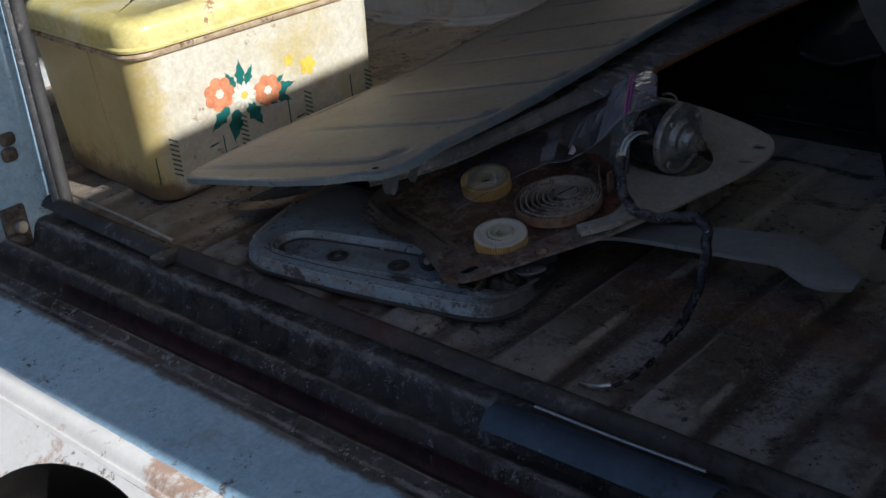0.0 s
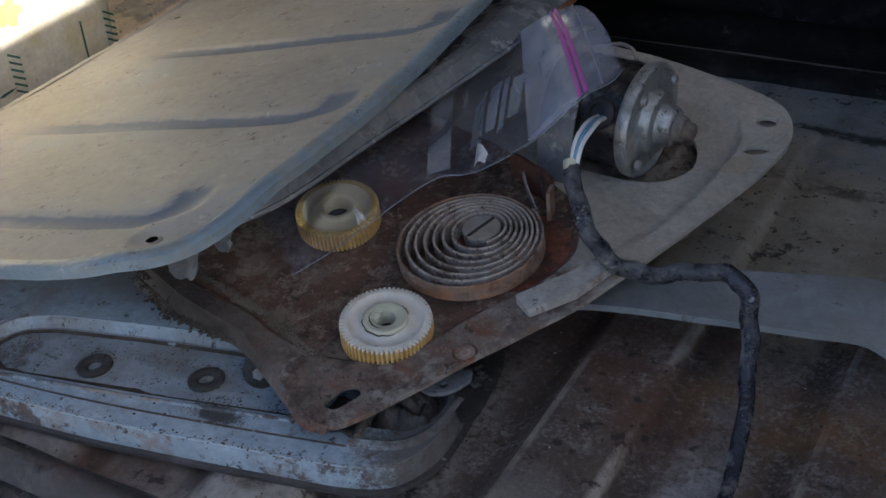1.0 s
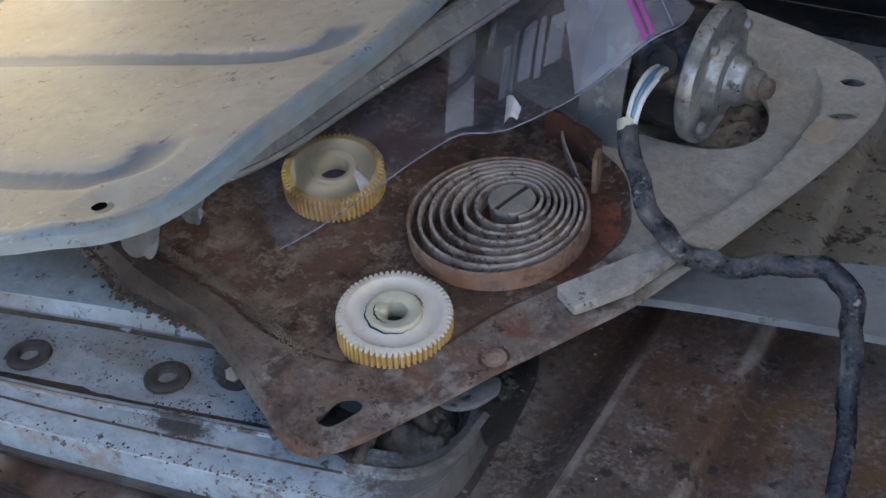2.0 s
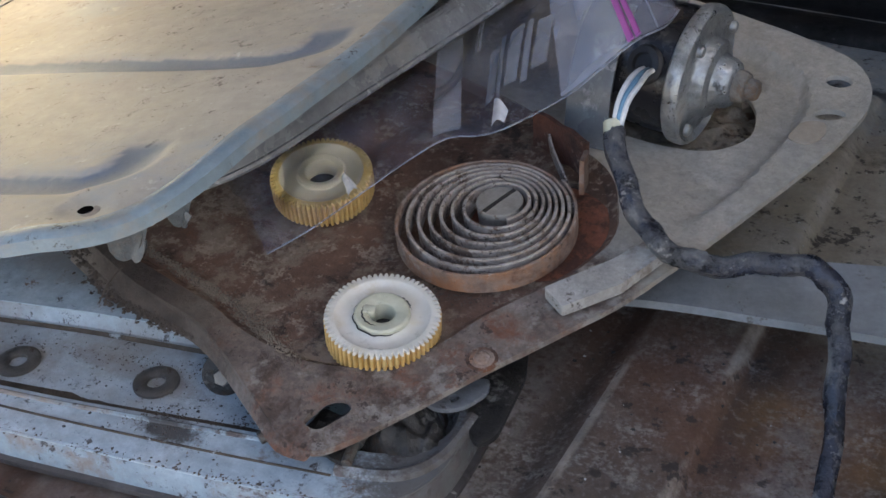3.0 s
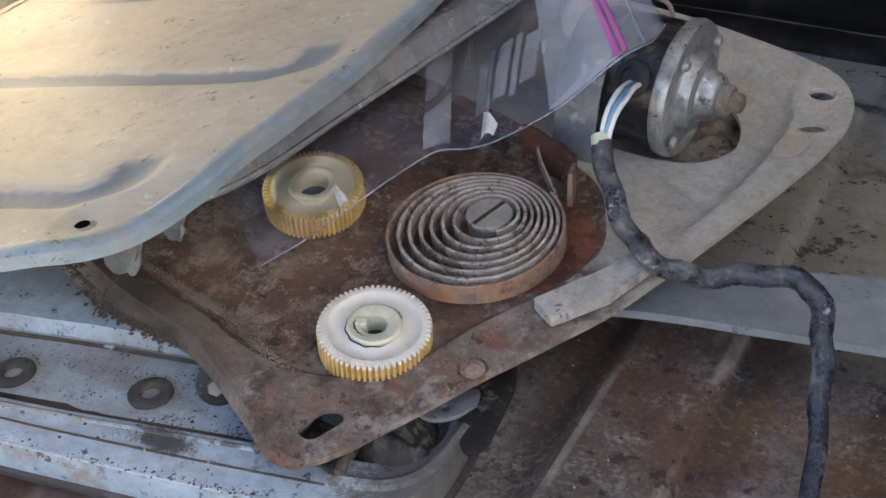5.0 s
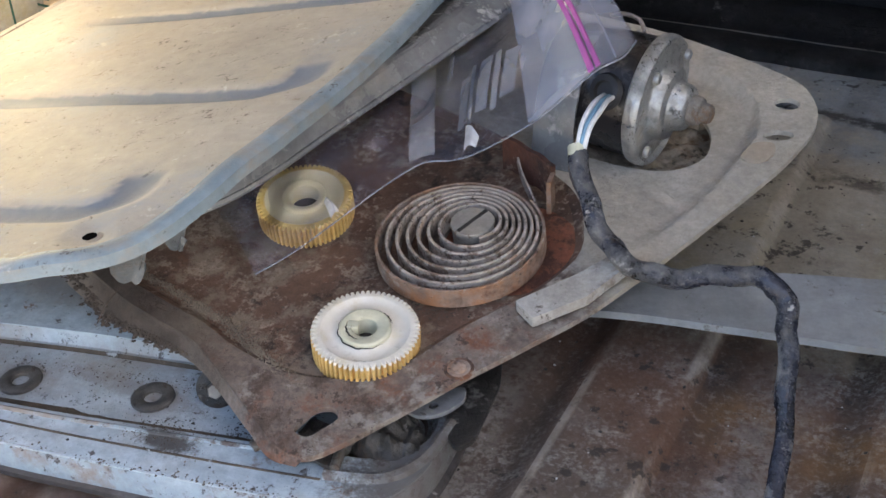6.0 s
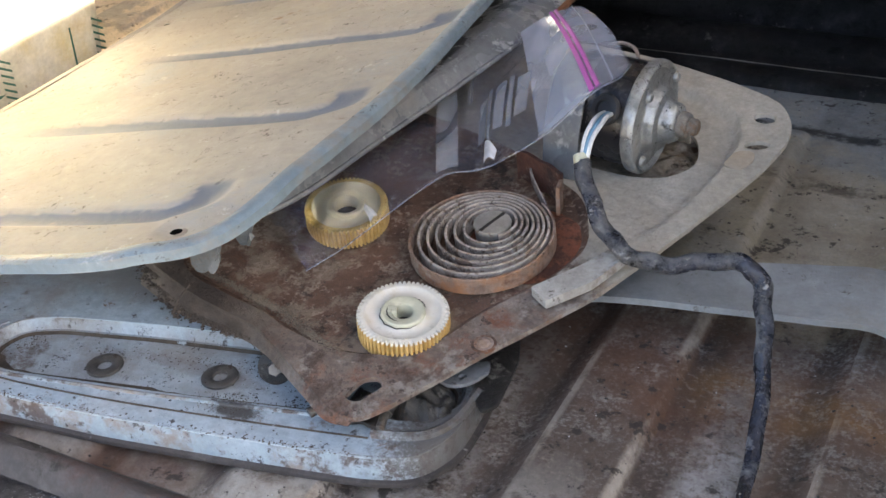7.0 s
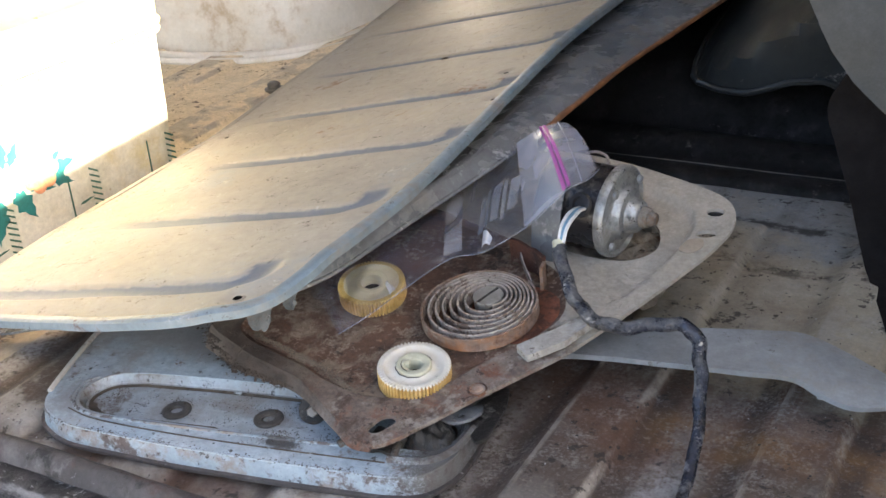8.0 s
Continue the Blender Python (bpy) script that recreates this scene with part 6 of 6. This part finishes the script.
part("stub_shaft", lathe([(0.0078, 0.0164), (0.0076, 0.0205), (0.0068, 0.0222), (0.0052, 0.0228), (0.0050, 0.0262), (0.0042, 0.0276), (0.0020, 0.0284), (0, 0.0284)], 22), M_SHAFT, motor, "muddy steel shaft end", local=True)
for k in range(4):
    a = radians(40 + 90 * k)
    part("cap_screw", lathe([(0.0030, 0), (0.0030, 0.0018), (0.0022, 0.0026), (0, 0.0026)], 12, Matrix.Translation((0.0278 * math.cos(a), 0.0278 * math.sin(a), 0.0030))), M_ZINC, end_cap, "small cap screw", local=True)
part("grommet", lathe([(0.0090, 0), (0.0095, 0.0015), (0.0085, 0.0035), (0.0055, 0.004), (0.005, 0.002), (0, 0.002)], 24, world_of(motor).inverted() @ look((0.9655, 1.3290, 0.1015), (0.975, 1.357, 0.087)) @ pose(0, 0, 0, 0, 180, 0) @ pose(0, 0, 0, 180, 0, 0)), M_RUBBER, motor, "black rubber grommet", local=True)
STRAP = smooth_path([(0, 1.3160, 0.0600), (0, 1.3185, 0.075), (0, 1.3225, 0.092), (0, 1.333, 0.109), (0, 1.350, 0.1185), (0, 1.372, 0.1165), (0, 1.39, 0.100), (0, 1.395, 0.075)], 5)
part("strap_bracket", grid(4, len(STRAP) - 1, lambda u, v: (0.9300 + 0.0215 * u, STRAP[round(v * (len(STRAP) - 1))].y, STRAP[round(v * (len(STRAP) - 1))].z), 0.0018), M_SKIN, motor, "grey steel strap round the motor")

# wires and taped cable
wires = thing("motor_cable", (1.03, 1.25, 0.06), "black taped cable with white and blue wires, dusty", "cable")
for dx, mat, nm in ((-0.0022, M_WIRE_W, "white_wire"), (0.0014, M_WIRE_B, "blue_wire"), (0.0046, M_WIRE_W, "white_wire")):
    part(nm, tube([(0.9665 + dx * 0.7, 1.326, 0.1010), (0.9690 + dx * 0.7, 1.311, 0.1065), (0.9705 + dx * 0.8, 1.297, 0.1085), (0.9698 + dx * 0.6, 1.287, 0.1035), (0.969 + dx * 0.4, 1.281, 0.089)], 0.0013, 8), mat, wires)
CABLE = [(0.9685, 1.2825, 0.0915), (0.9735, 1.274, 0.088), (0.9815, 1.263, 0.0815), (0.9900, 1.2545, 0.0745), (0.9985, 1.2480, 0.0690), (1.0085, 1.2440, 0.0650), (1.0185, 1.2430, 0.0630), (1.030, 1.2465, 0.0620), (1.042, 1.2510, 0.0630), (1.0535, 1.2535, 0.0655),
         (1.0640, 1.2535, 0.0665), (1.0715, 1.2520, 0.0645), (1.0768, 1.2490, 0.0585), (1.0800, 1.2430, 0.0500), (1.0825, 1.2360, 0.0405), (1.0860, 1.2240, 0.0290), (1.0895, 1.2080, 0.0185), (1.0925, 1.1900, 0.0110), (1.0945, 1.1650, 0.0070), (1.0985, 1.1400, 0.0050), (1.1020, 1.1150, 0.0040), (1.1000, 1.0950, 0.0035), (1.0930, 1.0790, 0.0030)]
part("sheath", tube(CABLE, lambda t: 0.0044 - 0.0009 * step(0.58, 0.76, t) - 0.0020 * step(0.76, 1.0, t), 14, 10,
                    lambda i, w: 0.26 * abs(math.sin(i * 0.16 + w * 0.5)) ** 4 - 0.10 * abs(math.cos(i * 0.16 + w * 0.5)) ** 6 + 0.16 * rough_noise(i * 0.05, math.cos(w) * 0.7, math.sin(w) * 0.7, 2.0) + 0.08 * rough_noise(i * 0.3, math.cos(w), math.sin(w), 2.0)), M_TAPE, wires, "black tape wrap, dusty and wrinkled")
part("sleeve_end", tube([(0.9675, 1.2845, 0.0945), (0.9705, 1.2785, 0.0895)], 0.0045, 12, 3), M_HUB, wires, "frayed yellowed sleeve end")
part("end_terminal", join(tube([(1.094, 1.081, 0.005), (1.088, 1.075, 0.005), (1.081, 1.072, 0.0045)], 0.0022, 8), box(1.072, 1.069, 0.002, 1.082, 1.075, 0.006, 0.001)), M_BRIGHT, wires, "bright metal terminal")
part("bare_wire", tube([(0.944, 1.390, 0.114), (0.953, 1.387, 0.1175), (0.962, 1.384, 0.1165), (0.966, 1.380, 0.112)], 0.0012, 6), M_SPRING, wires, "short bent wire")

# ---- grey flat bar ----
def flat_bar():
    top = curve([(0.95, 1.255), (1.006, 1.281), (1.050, 1.303), (1.098, 1.319), (1.122, 1.325), (1.150, 1.319), (1.176, 1.309), (1.192, 1.300)])
    low = curve([(0.96, 1.222), (0.991, 1.243), (1.05, 1.257), (1.10, 1.266), (1.128, 1.271), (1.150, 1.263), (1.170, 1.262), (1.192, 1.276)])

    def fn(u, v):
        a, b = low(u), top(u)
        p = a.lerp(b, v)
        z = 0.036 - 0.004 * u - 0.008 * step(0.70, 1.0, u) + 0.0025 * math.sin(math.pi * v) * step(0.5, 0.7, u)
        return (p.x, p.y, z + 0.0005 * rough_noise(p.x, p.y, 0, 30))
    flat = grid(52, 10, lambda u, v: fn(u * 0.74, v), 0.004)
    bent = grid(20, 10, lambda u, v: fn(0.74 + 0.26 * u, v), 0.004)
    return flat, bent


bar = thing("flat_bar", (1.08, 1.27, 0.0), "grey painted flat steel bar, bent, on the floor", "metal bar")
flat, bent = flat_bar()
part("bar", flat, M_STRAP, bar)
part("bent_end", bent, M_STRAP, bar, "bent end of the bar")
part("foot", box(1.140, 1.296, -0.001, 1.144, 1.312, 0.025, 0.001), M_STRAP, bar, "turned-down lug under the bar")

# ---- clear zip bag ----
bag = thing("plastic_bag", (0.90, 1.30, 0.06), "clear plastic zip bag with magenta zip and white print", "plastic bag")
B_F = smooth_path([(0.8445, 1.190, 0.0490), (0.8618, 1.2028, 0.0600), (0.8754, 1.2305, 0.0690), (0.8811, 1.2483, 0.0720), (0.8905, 1.2726, 0.0750), (0.9060, 1.2745, 0.0790), (0.9198, 1.2776, 0.085), (0.9473, 1.2813, 0.105), (0.9745, 1.2835, 0.133), (0.9810, 1.3050, 0.1330), (0.9770, 1.3350, 0.1280)], 8)
B_B = smooth_path([(0.800, 1.222, 0.0560), (0.812, 1.250, 0.0690), (0.826, 1.285, 0.0780), (0.838, 1.310, 0.0860), (0.852, 1.340, 0.0900), (0.860, 1.36, 0.0950), (0.868, 1.385, 0.1000), (0.884, 1.398, 0.1120), (0.900, 1.405, 0.1220), (0.915, 1.415, 0.1250), (0.936, 1.395, 0.1270)], 8)


def bag_at(u, v, lift=0.0):
    m = len(B_F) - 1
    k = u * m
    i = min(m - 1, int(k))
    f, b = B_F[i].lerp(B_F[i + 1], k - i), B_B[i].lerp(B_B[i + 1], k - i)
    p = f.lerp(b, v)
    flat = 1 - 0.9 * step(0.60, 0.70, u)
    crease = flat * 0.0035 * math.sin(math.pi * v) * (math.sin(u * 19 + v * 5) + 0.8 * math.sin(u * 37 - v * 9 + 1)) + 0.004 * math.sin(math.pi * v)
    return (p.x, p.y, p.z + crease + lift)


film_sheet = part("film", grid(100, 40, bag_at), M_BAG, bag)
film_sheet.visible_shadow = False
part("folded_rim", tube([Vector(bag_at(k / 80, 0.0)) for k in range(81)], 0.0004, 5, 2), M_BAGPRINT, bag, "shiny folded rim of the film")
part("zip_band", grid(24, 20, lambda u, v: bag_at(0.69 + 0.28 * u, v, 0.0012)), M_BAGBAND, bag, "frosted film above the zip")
for k, u0 in enumerate((0.792, 0.808)):
    part("zip_strip", grid(3, 30, lambda u, v: bag_at(u0 + 0.012 * u, v, 0.0024 + 0.0006 * math.sin(math.pi * u)), 0.0008), M_ZIP, bag, "magenta zip strip")
part("zip_strip", grid(2, 30, lambda u, v: bag_at(0.868 + 0.004 * u, v, 0.0022), 0.0005), M_BAGPRINT, bag, "clear zip strip")
part("print_band", grid(8, 20, lambda u, v: bag_at(0.37 + 0.075 * u + 0.02 * v, 0.03 + 0.8 * v, 0.0012)), M_BAGPRINT, bag, "frosted white printed band")
for u0, v0, du, dv in ((0.53, 0.18, 0.030, 0.34), (0.565, 0.16, 0.012, 0.40), (0.59, 0.22, 0.028, 0.30), (0.625, 0.20, 0.012, 0.34), (0.645, 0.24, 0.028, 0.28), (0.50, 0.55, 0.006, 0.22), (0.512, 0.55, 0.006, 0.26)):
    part("print_bar", grid(4, 10, lambda u, v: bag_at(u0 + du * u + 0.02 * v, v0 + dv * v, 0.0014)), M_BAGPRINT, bag, "white printed bar")

# Two white patches laid on the film as painted highlights.
part("corner_highlight", grid(10, 8, lambda u, v: bag_at(0.552 + 0.040 * u + 0.01 * v, 0.01 + 0.16 * v * (1 - u * 0.6), 0.0022 + 0.003 * math.sin(3.1 * u))), M_BAGSHINE, bag, "highlight painted on the crumpled corner of the film")
part("crease_highlight", grid(8, 8, lambda u, v: bag_at(0.160 + 0.016 * u * (1 - 0.5 * v), 0.02 + 0.22 * v, 0.0016 + 0.002 * math.sin(3.1 * u))), M_BAGSHINE, bag, "highlight painted along a crease of the film")

# ---- loose dirt, chips and straw ----
def crumbs(n, area, lift, size, seed):
    rnd = random.Random(seed)
    verts, faces = [], []
    x0, y0, x1, y1 = area
    for _ in range(n):
        x, y = rnd.uniform(x0, x1), rnd.uniform(y0, y1)
        r = size * rnd.uniform(0.4, 1.0) ** 2
        z = lift(x, y)
        base = len(verts)
        k = 5
        a0 = rnd.uniform(0, 6.28)
        for j in range(k):
            a = a0 + 2 * math.pi * j / k
            verts.append((x + r * rnd.uniform(0.5, 1.4) * math.cos(a), y + r * rnd.uniform(0.5, 1.4) * math.sin(a), z - 0.0003))
        verts.append((x, y, z + r * rnd.uniform(0.3, 0.8)))
        faces += [(base + j, base + (j + 1) % k, base + k) for j in range(k)]
    me = bpy.data.meshes.new("crumbs")
    me.from_pydata(verts, [], faces)
    return me


def stuff(name, me, material, label):
    me.materials.append(material)
    return tagged(new(name, me), label, "dirt", "", "stuff")


stuff("floor_dirt", crumbs(2200, (0.62, 1.066, 1.45, 1.60), floor_z, 0.0014, 3), M_DARKHOLE, "dark crumbs of dirt scattered on the load floor")
stuff("pale_flakes", crumbs(500, (0.62, 1.066, 1.45, 1.60), floor_z, 0.0012, 4), M_FLAKE, "pale flakes of paint scattered on the load floor")


def heap(n, spots, size, seed):
    """Crumbs heaped round given places: (x, y, z, spread along, spread across, turn)."""
    rnd = random.Random(seed)
    verts, faces = [], []
    for cx, cy, cz, sa, sb, turn in spots:
        c0, s0 = math.cos(radians(turn)), math.sin(radians(turn))
        for _ in range(n):
            a, q = rnd.gauss(0, sa), rnd.gauss(0, sb)
            x, y, r = cx + a * c0 - q * s0, cy + a * s0 + q * c0, size * rnd.uniform(0.35, 1.0) ** 2
            base, a0 = len(verts), rnd.uniform(0, 6.28)
            for j2 in range(5):
                w = a0 + 2 * math.pi * j2 / 5
                verts.append((x + r * rnd.uniform(0.6, 1.4) * math.cos(w), y + r * rnd.uniform(0.6, 1.4) * math.sin(w), cz - 0.0003))
            verts.append((x, y, cz + r * rnd.uniform(0.25, 0.6)))
            faces += [(base + j2, base + (j2 + 1) % 5, base + 5) for j2 in range(5)]
    me = bpy.data.meshes.new("heap")
    me.from_pydata(verts, [], faces)
    return me


stuff("mud_crumbs", heap(170, [(0.846, 1.1085, 0.0187, 0.0075, 0.0035, 12), (0.848, 1.1085, 0.0187, 0.013, 0.005, 12)], 0.0006, 11), M_MUD, "brown mud crumbs stuck on the blue panel")
stuff("mud_film", heap(170, [(0.79, 1.137, 0.0107, 0.030, 0.0030, 13), (0.835, 1.142, 0.0107, 0.02, 0.004, 13), (0.70, 1.115, 0.0107, 0.004, 0.008, 0), (0.875, 1.128, 0.0107, 0.01, 0.004, 15), (0.87, 1.0905, 0.0188, 0.04, 0.0012, 10), (0.75, 1.0725, 0.0188, 0.03, 0.0016, 6)], 0.0007, 12), M_MUD, "brown mud in the recess of the blue panel")
stuff("panel_dirt", heap(30, [(0.80, 1.118, 0.0107, 0.05, 0.008, 13), (0.87, 1.135, 0.0107, 0.015, 0.006, 13), (0.80, 1.095, 0.0188, 0.06, 0.008, 10)], 0.0010, 13), M_DARKHOLE, "dark crumbs of dirt on the blue panel")
stuff("plate_crust", heap(620, [(0.800, 1.1735, 0.0422, 0.016, 0.0014, -15), (0.835, 1.1655, 0.0412, 0.016, 0.0016, -14), (0.868, 1.153, 0.0398, 0.014, 0.0018, -22)], 0.0007, 15), M_CRUST, "tan crust of mud along the plate rim")
stuff("corner_mud", heap(700, [(0.762, 1.170, 0.032, 0.010, 0.004, -20), (0.751, 1.178, 0.037, 0.007, 0.005, -20), (0.776, 1.162, 0.028, 0.009, 0.004, -20), (0.792, 1.157, 0.030, 0.010, 0.003, -16), (0.812, 1.1525, 0.031, 0.010, 0.0025, -14)], 0.0017, 16), M_MUD, "dark brown mud clotted along the plate side")
stuff("plate_dirt", heap(160, [(0.83, 1.166, 0.0400, 0.03, 0.0018, -18), (0.93, 1.205, 0.0440, 0.012, 0.004, 10), (0.86, 1.20, 0.0425, 0.03, 0.02, 0)], 0.0007, 14), M_MUD, "tan crumbs of dirt on the rusty plate")
for i, (x, y, a, ln) in enumerate(((0.795, 1.152, 250, 0.014),)):
    z = pz(x, y) + 0.012 if i == 0 else 0.112
    solo("straw", tube([(x, y, z), (x + ln * 0.5 * math.cos(radians(a)), y + ln * 0.5 * math.sin(radians(a)), z - 0.004), (x + ln * math.cos(radians(a)), y + ln * math.sin(radians(a)), z - 0.012)], 0.0004, 5, 4), M_MUD, "dry straw caught on the plate edge", "straw")
